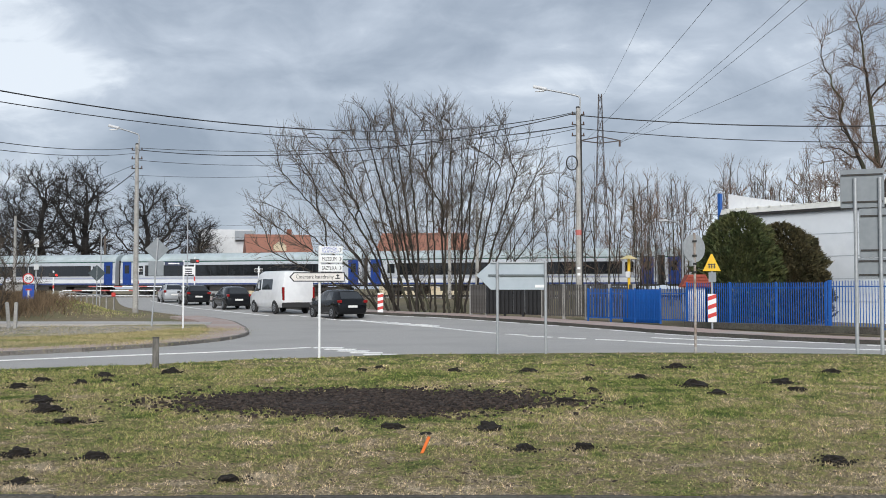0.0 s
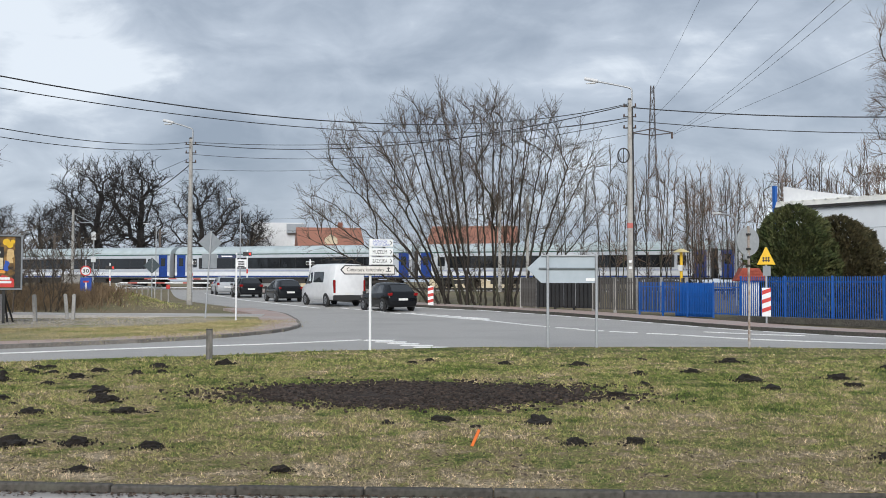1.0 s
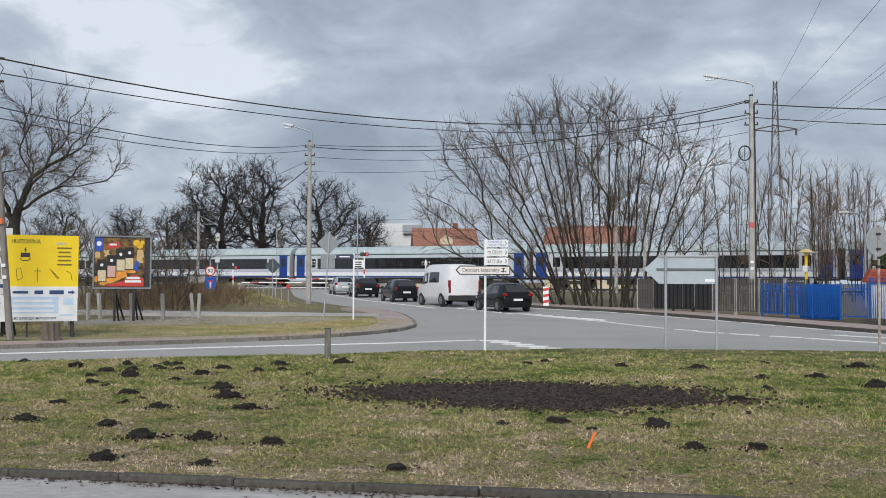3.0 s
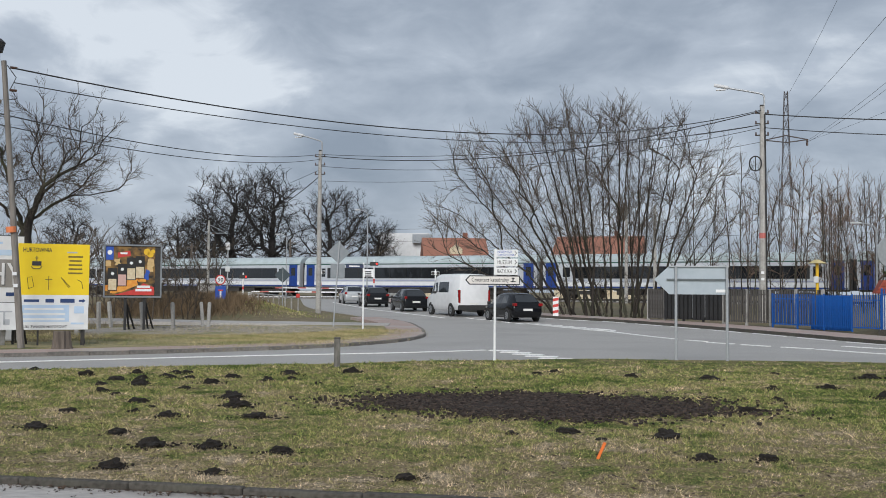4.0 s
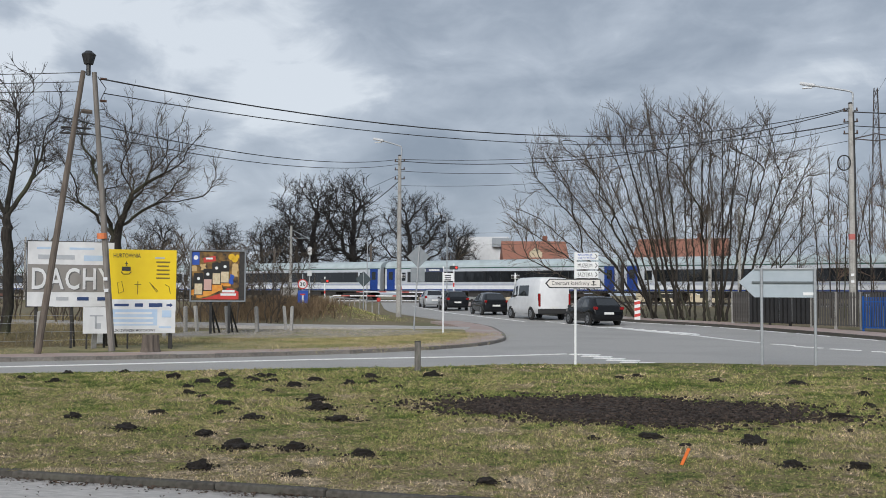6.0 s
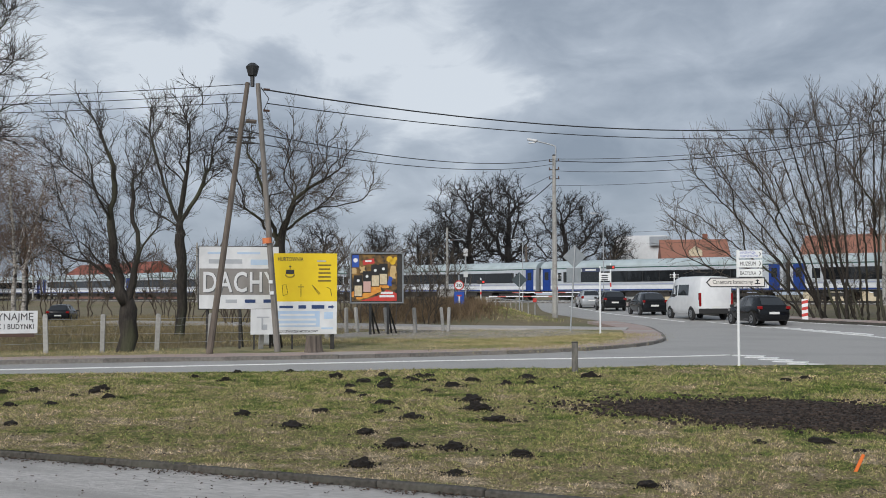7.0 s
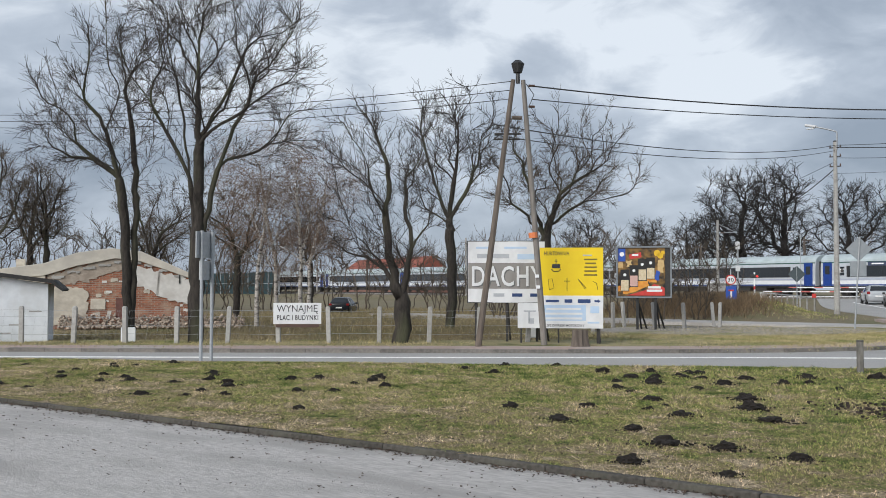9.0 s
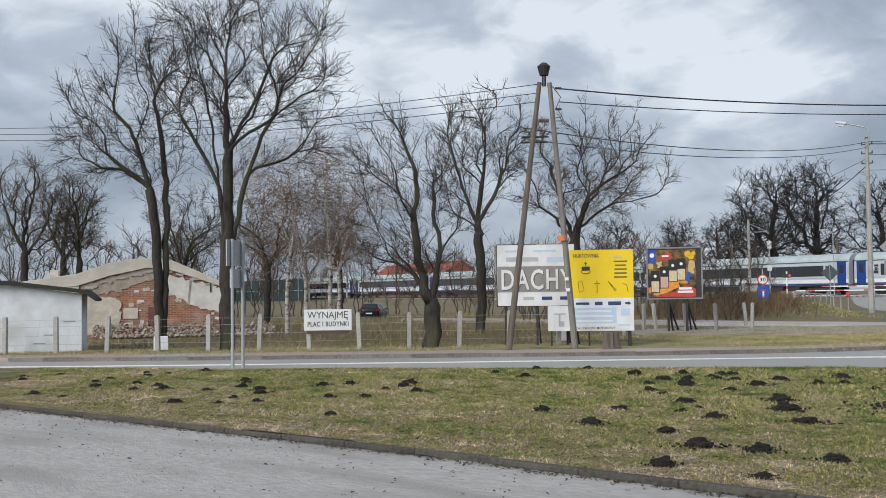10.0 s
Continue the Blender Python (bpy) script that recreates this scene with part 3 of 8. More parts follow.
# the near pavement of large worn slabs, a step lower than the lawn
def make_near_pavement():
    base = sheet("pavement", [(-32, 7.4), (-32, -30), (32, -30), (32, 8.0)] + [(p[0], p[1] - 0.01) for p in reversed(NEAR_KERB) if abs(p[0]) < 31], -0.06, SLAB, 2.5,
                 "pale worn asphalt pavement strewn with dead leaves", "pavement", skirt=0.1)
    return base


make_near_pavement()


def kerb_line(name, line, lift, length, material, label, width=0.12, height=0.2):
    """A row of kerb stones, each a stone of its own."""
    t = tagged(new(name), label, "kerb", kind="structure")
    me = Shape().box((0, 0, -height / 2), (length - 0.004, width, height)).mesh("kerb_stone", bevel=0.012)
    me.materials.append(material)
    r = random.Random(3)
    for x, y, h in along(line, length):
        xx, yy = x + math.cos(h) * length / 2, y + math.sin(h) * length / 2
        ob = new("kerb_stone", me)
        ob.parent = t
        slope = math.atan2(H(xx + math.cos(h), yy + math.sin(h)) - H(xx, yy), 1)
        ob.matrix_local = Matrix.Translation((xx, yy, H(xx, yy) + lift + r.uniform(-0.006, 0.006))) @ Matrix.Rotation(h + r.uniform(-0.006, 0.006), 4, "Z") @ Matrix.Rotation(-slope, 4, "Y")
    return t


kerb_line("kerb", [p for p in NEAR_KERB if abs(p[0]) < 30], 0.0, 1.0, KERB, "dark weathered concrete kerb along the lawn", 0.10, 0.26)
kerb_line("kerb", [p for p in TIP if 13 < p[1] < 55], -0.005, 1.0, KERBLIGHT, "weathered kerb round the grassy corner of the junction", 0.15, 0.25)
kerb_line("kerb", [p for p in FAR_KERB if p[0] < 24 and p[1] < 92], 0.02, 1.0, KERB, "low concrete kerb along the far side of the road", 0.15, 0.25)
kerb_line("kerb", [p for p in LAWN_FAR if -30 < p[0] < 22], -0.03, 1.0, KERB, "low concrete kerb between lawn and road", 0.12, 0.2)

# the corner across the left road: verge, gravel, path and paved rim
def offset_line(line, d):
    out = []
    for i, p in enumerate(line):
        a, b = line[max(0, i - 1)], line[min(len(line) - 1, i + 1)]
        h = math.atan2(b[1] - a[1], b[0] - a[0])
        out.append((p[0] - math.sin(h) * d, p[1] + math.cos(h) * d))
    return out


RIM = [p for p in TIP if -62 < p[0] and p[1] < 56]
RIM_IN = offset_line(RIM, -1.5)
sheet("pavement", RIM + list(reversed(RIM_IN)), -0.005, PAVERS, 1.2, "reddish grey block paving along the corner of the junction", "pavement", edge_step=1.0)
CORNER_IN = [p for p in offset_line(TIP, -1.52) if p[1] < 47 and p[0] > -28]
sheet("verge", CORNER_IN + [(-30, 14.5), (-30, 17), (-22, 22.5), (-16, 28.5), (-19, 40), (-12.5, 46.5)], 0.0, VERGE, 1.2, "thin worn grass of the roadside corner", "verge", rough=0.04)
sheet("gravel_patch", curve_through([(-10.3, 41.5), (-12.2, 36.0), (-15.5, 33.5), (-19.5, 34.5), (-20, 40.0), (-16, 42.5), (-12.5, 43.4), (-10.3, 41.5)], 3)[:-1], 0.03, GRAVEL, 0.9, "bare stony gravel patch in the grass", "gravel")
sheet("footpath", [(-10.4, 45.2), (-10.8, 47.6), (-16.0, 49.0), (-26, 50.0), (-44, 51.5), (-44, 48.8), (-26, 47.0), (-16, 45.8)], 0.02, SLAB, 1.5, "pale trodden footpath behind the grassy corner", "footpath")
FAR_IN = offset_line(FAR_KERB, -2.3)
sheet("pavement", [p for p in FAR_KERB if p[1] < 95 and p[0] < 30] + list(reversed([p for p in FAR_IN if p[1] < 96 and p[0] < 30])), -0.005, PAVERS, 1.3, "reddish block-paved pavement along the fence", "pavement", edge_step=1.0)


def mark(poly, label="white painted road marking", z=-0.09):
    sheet("road_marking", poly, z, PAINT, 3.0, label, "road marking", skirt=0.018, edge_step=1.2)


def stripe(line, d, w):
    a, b = offset_line(line, d - w / 2), offset_line(line, d + w / 2)
    mark(a + list(reversed(b)))


def dashes(line, d, w, length, gap):
    line = offset_line(line, d)
    for x, y, h in along(line, length + gap):
        c, s = math.cos(h), math.sin(h)
        mark([(x + s * w / 2, y - c * w / 2), (x + c * length + s * w / 2, y + s * length - c * w / 2), (x + c * length - s * w / 2, y + s * length + c * w / 2), (x - s * w / 2, y + c * w / 2)])


stripe(curve_through([(-36, 5.0), (-25.4, 12.4), (-17.0, 18.9), (-10.6, 24.2), (-8.4, 25.9), (-5.9, 27.7), (-3.9, 29.6)], 6), 0.0, 0.14)
CENTRE = [(road_x(y) + 0.25, y) for y in np.linspace(57, 88, 14)]
stripe(CENTRE, 0.0, 0.16)


def bar_mark(x, y, dx, dy, length, w):
    n = math.hypot(dx, dy)
    c, s = dx / n, dy / n
    mark([(x + s * w / 2, y - c * w / 2), (x + c * length + s * w / 2, y + s * length - c * w / 2), (x + c * length - s * w / 2, y + s * length + c * w / 2), (x - s * w / 2, y + c * w / 2)])


# give-way bars at the mouth of the left road
for k in range(6):
    bar_mark(-3.75 + 0.42 * k, 29.5 - 0.76 * k, 1, -0.08, 0.85, 0.32)
# dashes beside the queue, then a hatched island and its rounded end
for k in range(5):
    bar_mark(-8.6 + 0.86 * k, 57.2 - 1.5 * k, 0.5, -0.86, 0.9, 0.22)
for k in range(7):
    bar_mark(-4.4 + 0.50 * k, 50.6 - 0.86 * k, 1, 0.3, 0.5 + 0.09 * k, 0.34)
stripe([(-4.6, 51.0), (-2.6, 47.5), (-0.9, 44.9)], 0.0, 0.14)
stripe(curve_through([(-0.9, 44.9), (-0.5, 44.6), (-0.3, 45.0), (-0.5, 45.7), (-1.1, 46.6)], 5), 0.0, 0.22)
stripe(curve_through([(-0.5, 44.4), (0.5, 42.2), (2.0, 38.9)], 5), 0.0, 0.2)
for x, y, dx, dy in ((2.35, 38.2, 0.62, -0.9), (3.0, 36.6, 0.7, -0.8), (4.0, 35.4, 0.7, -0.8), (5.1, 34.2, 0.7, -0.7)):
    bar_mark(x, y, dx, dy, 1.1, 0.22)
stripe(curve_through([(6.0, 33.2), (7.5, 31.2), (9.5, 29.7), (12.3, 28.3), (18, 26.8)], 6), 0.0, 0.22)
stripe(curve_through([(7.2, 35.4), (8.6, 33.9), (9.9, 33.2)], 5), 0.0, 0.2)
dashes(FAR_KERB[8:44], 0.45, 0.12, 2.2, 0.8)

# ---- bare winter trees ----
SPREAD = dict(n=(1, 6, 7, 7, 6), len=(1, 1.05, 0.62, 0.55, 0.5), ang=(0, 38, 42, 45, 45), up=(0.0, 0.06, 0.05, 0.05, 0.04), wig=(0.06, 0.12, 0.14, 0.16, 0.18),
              segs=(6, 8, 5, 3, 2), taper=(0.6, 0.3, 0.3, 0.4, 0.6), thin=(1, 0.55, 0.5, 0.5, 0.55), rmin=0.006, r=0.26, trunk=0.32, **{"from": (0.55, 0.25, 0.2, 0.15, 0.1)})


def preset(**k):
    return {**SPREAD, **k}


WILLOWBARK = mat("willow_bark", (0.036, 0.029, 0.023), (0.02, 0.017, 0.014), 9, 0.95, bump=0.8, bscale=20, stretch=(1, 1, 0.25), c3=(0.06, 0.06, 0.038), big=0.8)
def at(x, y, rz=0.0, s=1.0):
    return pose(x, y, H(x, y) - 0.1, 0, 0, rz) @ Matrix.Diagonal((s, s, s, 1))


def copied(t, x, y, rz, s, label=""):
    c = copy_thing(t, pose(x, y, H(x, y) - 0.1, 0, 0, rz))
    c.scale = (s, s, s)
    if label:
        tagged(c, label)
    return c


def make_trees():
    # the row along the left road
    grown_tree(11, "tall bare tree with several upright limbs and mossy bark", facing(-24.5, 19.5), [[(0.0, 0.0, -0.05), (0.0, 0.0, 2.06), (0.03, 0.0, 3.62)], [(-0.07, 0.0, 3.28), (-0.31, 0.01, 5.53), (-0.52, 0.02, 7.26), (-0.87, 0.04, 8.82)], [(0.03, 0.0, 3.62), (0.02, -0.02, 6.39), (-0.03, -0.07, 8.13), (0.1, -0.12, 9.69)], [(0.17, 0.0, 3.28), (0.66, 0.01, 5.53), (1.39, 0.05, 7.17), (2.74, 0.09, 8.13)], [(0.02, 0.0, 6.13), (0.92, 0.01, 7.87), (1.53, 0.06, 9.43)], [(-0.24, 0.0, 5.01), (-1.25, -0.05, 7.0), (-1.94, -0.22, 7.95)]],
        [(0.49, -0.44, 8.65, 3.03, 2.58, 2.25), (-0.03, 0.21, 9.95, 2.08, 1.77, 0.95), (2.48, -0.09, 7.61, 1.3, 1.1, 1.47), (-1.59, -0.08, 7.78, 1.04, 0.88, 1.39), (2.48, 0.15, 6.13, 1.04, 0.88, 0.61)], 0.23, BARK, TWIG, n=190, clear=4.2, d1=6, l1=1.1, a1=42, d2=7.8, l2=0.36, a2=42, up=0.05, rmin=0.0065)
    grown_tree(12, "tall bare twin-stemmed tree beside the ruin", facing(-29.7, 20.7), [[(0.06, 0.0, -0.06), (-0.08, 0.0, 3.25), (-0.34, 0.0, 5.65), (-0.96, 0.0, 7.46), (-1.8, 0.0, 8.26)], [(0.16, 0.0, -0.06), (0.26, 0.05, 3.25), (0.24, 0.2, 5.65), (-0.08, 0.35, 8.26), (-0.36, 0.5, 10.26)], [(-0.28, 0.0, 5.45), (-1.3, -0.0, 6.25), (-2.3, -0.01, 7.06)], [(0.24, 0.0, 5.25), (0.76, 0.02, 6.45), (0.8, 0.08, 7.66)]],
        [(-0.36, -0.16, 10.06, 1.5, 1.28, 1.7), (-1.9, 0.07, 7.96, 1.7, 1.45, 1.4), (-2.61, 0.1, 6.85, 0.9, 0.77, 1.1), (0.1, 0.01, 8.06, 1.0, 0.85, 2.41), (-1.1, 0.12, 6.25, 1.6, 1.36, 0.7)], 0.165, BARK, TWIG, n=140, clear=4.5, d1=5.3, l1=1.1, a1=42, d2=7.2, l2=0.38, a2=42, up=0.05, rmin=0.007)
    grown_tree(13, "gnarled pruned roadside tree with a thick dark trunk", facing(-19.6, 23.2), [[(0.0, 0.0, -0.05), (0.03, 0.0, 0.93), (-0.03, 0.0, 1.6)], [(0.0, 0.0, 1.43), (0.24, -0.05, 2.78), (0.57, -0.22, 3.42), (1.11, -0.38, 3.59)], [(-0.07, 0.0, 1.51), (-0.52, 0.03, 2.27), (-1.28, 0.13, 2.86), (-1.58, 0.23, 3.53)], [(-0.24, 0.0, 1.94), (-0.47, 0.01, 3.11), (-0.4, 0.05, 4.63)], [(-1.28, 0.0, 2.86), (-1.95, -0.02, 4.63), (-2.12, -0.1, 5.64)], [(0.27, 0.0, 2.95), (0.1, -0.05, 4.46), (-0.02, -0.23, 5.47)], [(-0.47, 0.0, 3.11), (-1.03, 0.04, 4.29), (-1.11, 0.18, 5.3)]],
        [(-1.36, -0.01, 5.89, 1.26, 1.07, 1.35), (-0.19, 0.08, 4.97, 1.26, 1.07, 1.77), (-1.7, 0.1, 3.62, 0.84, 0.72, 1.09), (0.57, 0.05, 4.12, 0.76, 0.64, 1.01), (-0.77, 0.19, 2.95, 1.51, 1.29, 0.67)], 0.26, BARK, TWIG, n=150, clear=2.0, d1=6.8, l1=0.86, a1=45, d2=7.8, l2=0.30, a2=45, up=0.10, rmin=0.0065, wig=0.14)
    grown_tree(14, "slender bare tree behind the fence", facing(-26.8, 34.9), [[(0.0, 0.0, -0.07), (0.1, 0.0, 2.31), (-0.05, 0.0, 4.51), (0.1, 0.0, 5.97), (0.34, 0.0, 8.16)], [(0.1, 0.0, 4.26), (-0.8, 0.05, 6.7), (-1.29, 0.22, 8.65)], [(0.0, 0.0, 4.75), (1.02, -0.01, 6.7), (1.39, -0.04, 8.4)]],
        [(0.29, 0.27, 8.77, 2.07, 1.76, 1.95), (-0.8, 0.14, 6.94, 1.22, 1.04, 2.07), (1.39, -0.13, 7.67, 1.1, 0.93, 1.95)], 0.21, BARK, TWIG, n=120, clear=4.0, d1=5.3, l1=1.1, a1=40, d2=6, l2=0.42, a2=42, up=0.07, rmin=0.0085, group="trees behind the fence")
    t = grown_tree(17, "wide-crowned bare fruit tree behind the billboards", facing(-24.4, 39.2), [[(-0.15, 0.0, -0.08), (-0.2, 0.0, 3.89), (0.23, 0.0, 5.42), (0.56, 0.0, 6.7)], [(-0.2, 0.0, 3.89), (-1.05, -0.05, 5.04), (-1.94, -0.21, 5.63), (-2.76, -0.38, 6.06)], [(0.36, 0.0, 5.93), (1.64, 0.08, 6.96), (2.92, 0.35, 7.47)], [(0.51, 0.0, 6.45), (0.1, -0.01, 7.98), (0.36, -0.05, 9.0)], [(0.1, 0.0, 4.66), (1.38, 0.02, 5.55), (3.17, 0.1, 5.93)]],
        [(0.74, -0.16, 8.24, 2.69, 2.28, 1.92), (-1.69, 0.0, 7.21, 1.41, 1.2, 1.92), (2.53, -0.05, 6.96, 1.53, 1.3, 1.66), (0.36, -0.13, 6.19, 2.81, 2.39, 1.28)], 0.24, BARK, BUSHTWIG, n=126, clear=3.6, d1=4.8, l1=1.1, a1=46, d2=6, l2=0.42, a2=46, up=0.05, rmin=0.0085, wig=0.12, group="trees behind the fence")
    copied(t, -48.3, 35.5, 70, 0.8)
    copied(t, -47.1, 40.3, 200, 0.85)
    copied(t, -44.1, 43.6, 310, 0.72)
    b = bare_tree(15, preset(r=0.13, trunk=0.75, n=(1, 12, 10, 10), len=(1, 0.45, 0.6, 0.8), ang=(0, 40, 48, 45), up=(0.03, 0.0, -0.14, -0.22), wig=(0.09, 0.1, 0.12, 0.1), segs=(8, 5, 4, 3),
                             taper=(0.2, 0.3, 0.4, 0.6), thin=(1, 0.42, 0.4, 0.5), **{"from": (0.25, 0.2, 0.1, 0.1)}),
                  10.6, "slender birch with pale bark and hanging twigs", BIRCHBARK, TWIGRED, at(-36.6, 33.9), group="birches behind the fence")
    copied(b, -33.6, 32.6, 100, 0.95)
    copied(b, -35.4, 31.6, 160, 0.9)
    copied(b, -38.5, 38.0, 220, 0.98)
    # old oaks beyond the railway
    o = grown_tree(16, "old dark oak with a wide dense bare crown", facing(-45.5, 115.3, 0, 1.1), [[(0.0, 0.0, -0.34), (-0.07, 0.0, 4.81), (-0.21, 0.0, 7.55)], [(-0.07, 0.0, 5.49), (-2.06, 0.04, 8.93), (-3.43, 0.17, 10.64)], [(-0.21, 0.0, 7.21), (0.34, 0.19, 10.64), (0.69, 0.81, 12.36)], [(-0.07, 0.0, 5.84), (1.72, 0.08, 8.93), (2.75, 0.37, 10.64)]],
        [(-0.89, 0.42, 10.64, 3.3, 2.8, 2.88), (0.69, 0.37, 7.9, 3.43, 2.92, 3.43), (-2.4, 0.38, 7.55, 2.61, 2.22, 3.09), (0.0, 0.12, 12.01, 2.4, 2.04, 1.65), (-0.34, -0.33, 4.81, 3.3, 2.8, 1.65)], 0.5, OAKBARK, OAKBARK, n=187, clear=4.0, d1=2.3, l1=1.7, a1=48, d2=3, l2=0.75, a2=50, up=0.03, rmin=0.020, wig=0.16, group="old oaks beyond the railway")
    for x, y, rz, s in ((-41.6, 118.5, 80, 0.98), (-35.5, 121.5, 200, 0.86), (-30.9, 128.3, 300, 0.64), (-46.6, 112.5, 33, 0.62), (-52.8, 116.0, 250, 0.6), (-60, 120, 140, 0.62), (-72, 126, 20, 0.7)):
        c = copied(o, x, y, rz, s)
        c.scale = (s * 1.3, s * 1.3, s * 1.17)
    # the lighter BUSHTWIG colour puts distance haze on these oaks' twigs
    q = grown_tree(18, "bare oak behind the ruin, haze painted into its grey-brown twigs", facing(-68.7, 36.8), [[(0.0, 0.0, -0.09), (-0.04, 0.0, 3.8), (-0.13, 0.0, 6.39)], [(-0.04, 0.0, 5.1), (-1.08, 0.14, 7.26), (-1.51, 0.59, 8.98)], [(-0.09, 0.0, 5.96), (0.43, 0.12, 8.55), (0.65, 0.51, 10.28)], [(-0.04, 0.0, 4.66), (1.3, 0.02, 6.82), (1.73, 0.09, 8.12)]],
        [(0.0, 0.13, 9.63, 2.07, 1.76, 2.38), (-1.08, -0.15, 7.69, 1.73, 1.47, 2.16), (1.3, 0.18, 7.26, 1.81, 1.54, 2.38)], 0.26, BARK, BUSHTWIG, n=151, clear=4.0, d1=2.7, l1=1.4, a1=42, d2=3.6, l2=0.6, a2=44, up=0.06, rmin=0.013, wig=0.12, group="oaks behind the ruin")
    for x, y, rz, s in ((-68.7, 41, 150, 0.92), (-76, 44, 80, 1.0), (-62.0, 45.5, 240, 0.6), (-80, 36, 20, 1.0), (-58, 50, 100, 0.5)):
        copied(q, x, y, rz, s)
    # the thicket of many stems beside the road
    grown_tree(21, "wide leaning many-stemmed willow beside the pavement", facing(-2.7, 60.9, 0, 1.0), [[(-1.9, 0.38, -0.1), (-3.28, 0.11, 1.36), (-5.85, -0.03, 2.73), (-8.29, -0.68, 3.95)], [(-1.08, 0.62, -0.1), (-3.06, -0.1, 2.03), (-5.72, -0.47, 4.04), (-8.23, -1.49, 5.81)], [(-1.06, -0.26, -0.1), (-2.41, 0.05, 2.09), (-4.69, -0.77, 4.16), (-6.85, 0.56, 5.99)], [(-0.51, -0.53, -0.1), (-2.25, -0.48, 2.93), (-4.66, 0.32, 5.8), (-6.94, -0.27, 8.32)], [(0.12, 0.23, -0.1), (-2.03, -0.34, 3.41), (-4.39, -0.16, 6.73), (-6.62, 0.19, 9.66)], [(-0.17, 0.9, -0.1), (-1.31, -0.21, 3.07), (-2.93, -0.99, 6.06), (-4.46, -0.01, 8.69)], [(-0.11, 0.86, -0.1), (-1.28, -0.01, 3.65), (-2.91, 0.21, 7.2), (-4.46, -0.16, 10.33)], [(0.68, -0.63, -0.1), (-0.59, -0.33, 4.09), (-1.84, 0.77, 8.06), (-3.03, -0.33, 11.55)], [(1.11, -0.58, -0.1), (-0.13, 0.35, 3.82), (-1.05, 0.48, 7.53), (-1.91, 0.35, 10.8)], [(1.57, 0.16, -0.1), (0.43, 0.23, 3.8), (-0.18, -0.36, 7.48), (-0.75, 0.36, 10.73)], [(1.91, -0.6, -0.1), (0.77, 0.23, 3.52), (0.32, 0.15, 6.93), (-0.11, -1.06, 9.95)]],
        [(-4.05, -0.47, 8.54, 3.55, 2.84, 2.87), (-6.25, 0.12, 5.67, 2.36, 1.89, 2.2), (-2.2, 0.28, 10.91, 2.03, 1.62, 1.52), (-2.2, -0.23, 5.17, 3.04, 2.43, 2.36)], 0.11, WILLOWBARK, BUSHTWIG, n=72, clear=2.6, d1=3.2, l1=1.7, a1=33, d2=4.2, l2=0.75, a2=36, up=0.07, rmin=0.0105, wig=0.08, stem_r=0.085, group="willow thicket by the road")
    grown_tree(22, "many-stemmed bare willow thicket beside the pavement", facing(-0.8, 60.0, 0, 1.0), [[(-2.04, -0.72, -0.1), (-2.55, -0.38, 3.18), (-3.76, 0.8, 6.28), (-4.9, -0.76, 9.02)], [(-1.95, 0.3, -0.1), (-1.92, -0.23, 3.72), (-2.85, 0.14, 7.33), (-3.72, -1.49, 10.51)], [(-1.1, -0.36, -0.1), (-1.68, 0.18, 3.98), (-2.59, 1.12, 7.84), (-3.45, 1.2, 11.24)], [(-0.71, 0.42, -0.1), (-1.14, -0.25, 4.12), (-1.75, 1.08, 8.1), (-2.31, 1.05, 11.62)], [(-0.83, -0.62, -0.1), (-0.75, 0.27, 3.77), (-1.08, 0.07, 7.43), (-1.39, 0.94, 10.65)], [(0.03, 0.92, -0.1), (-0.16, 0.15, 3.81), (-0.25, 0.74, 7.5), (-0.33, 1.01, 10.75)], [(0.29, 0.91, -0.1), (0.21, -0.21, 3.76), (0.11, 0.18, 7.41), (0.02, 0.61, 10.63)], [(1.05, -0.72, -0.1), (0.68, 0.34, 3.81), (0.72, 0.6, 7.5), (0.75, -0.18, 10.76)], [(0.76, 0.06, -0.1), (0.88, -0.33, 4.03), (1.11, 0.84, 7.93), (1.32, 0.3, 11.37)], [(1.62, -0.18, -0.1), (1.43, 0.08, 3.53), (1.87, 0.46, 6.96), (2.28, -0.82, 9.98)], [(1.83, 0.17, -0.1), (1.81, -0.2, 3.75), (2.46, 0.0, 7.39), (3.08, -0.17, 10.61)]],
        [(-0.73, -0.43, 9.14, 3.32, 2.66, 2.99), (-2.39, 0.05, 10.96, 1.83, 1.46, 1.33), (1.26, -0.15, 10.8, 2.33, 1.86, 1.4), (-0.73, 0.25, 5.48, 2.66, 2.13, 1.99)], 0.12, WILLOWBARK, BUSHTWIG, n=72, clear=2.6, d1=3.2, l1=1.7, a1=33, d2=4.2, l2=0.75, a2=36, up=0.07, rmin=0.0105, wig=0.08, stem_r=0.085, group="willow thicket by the road")
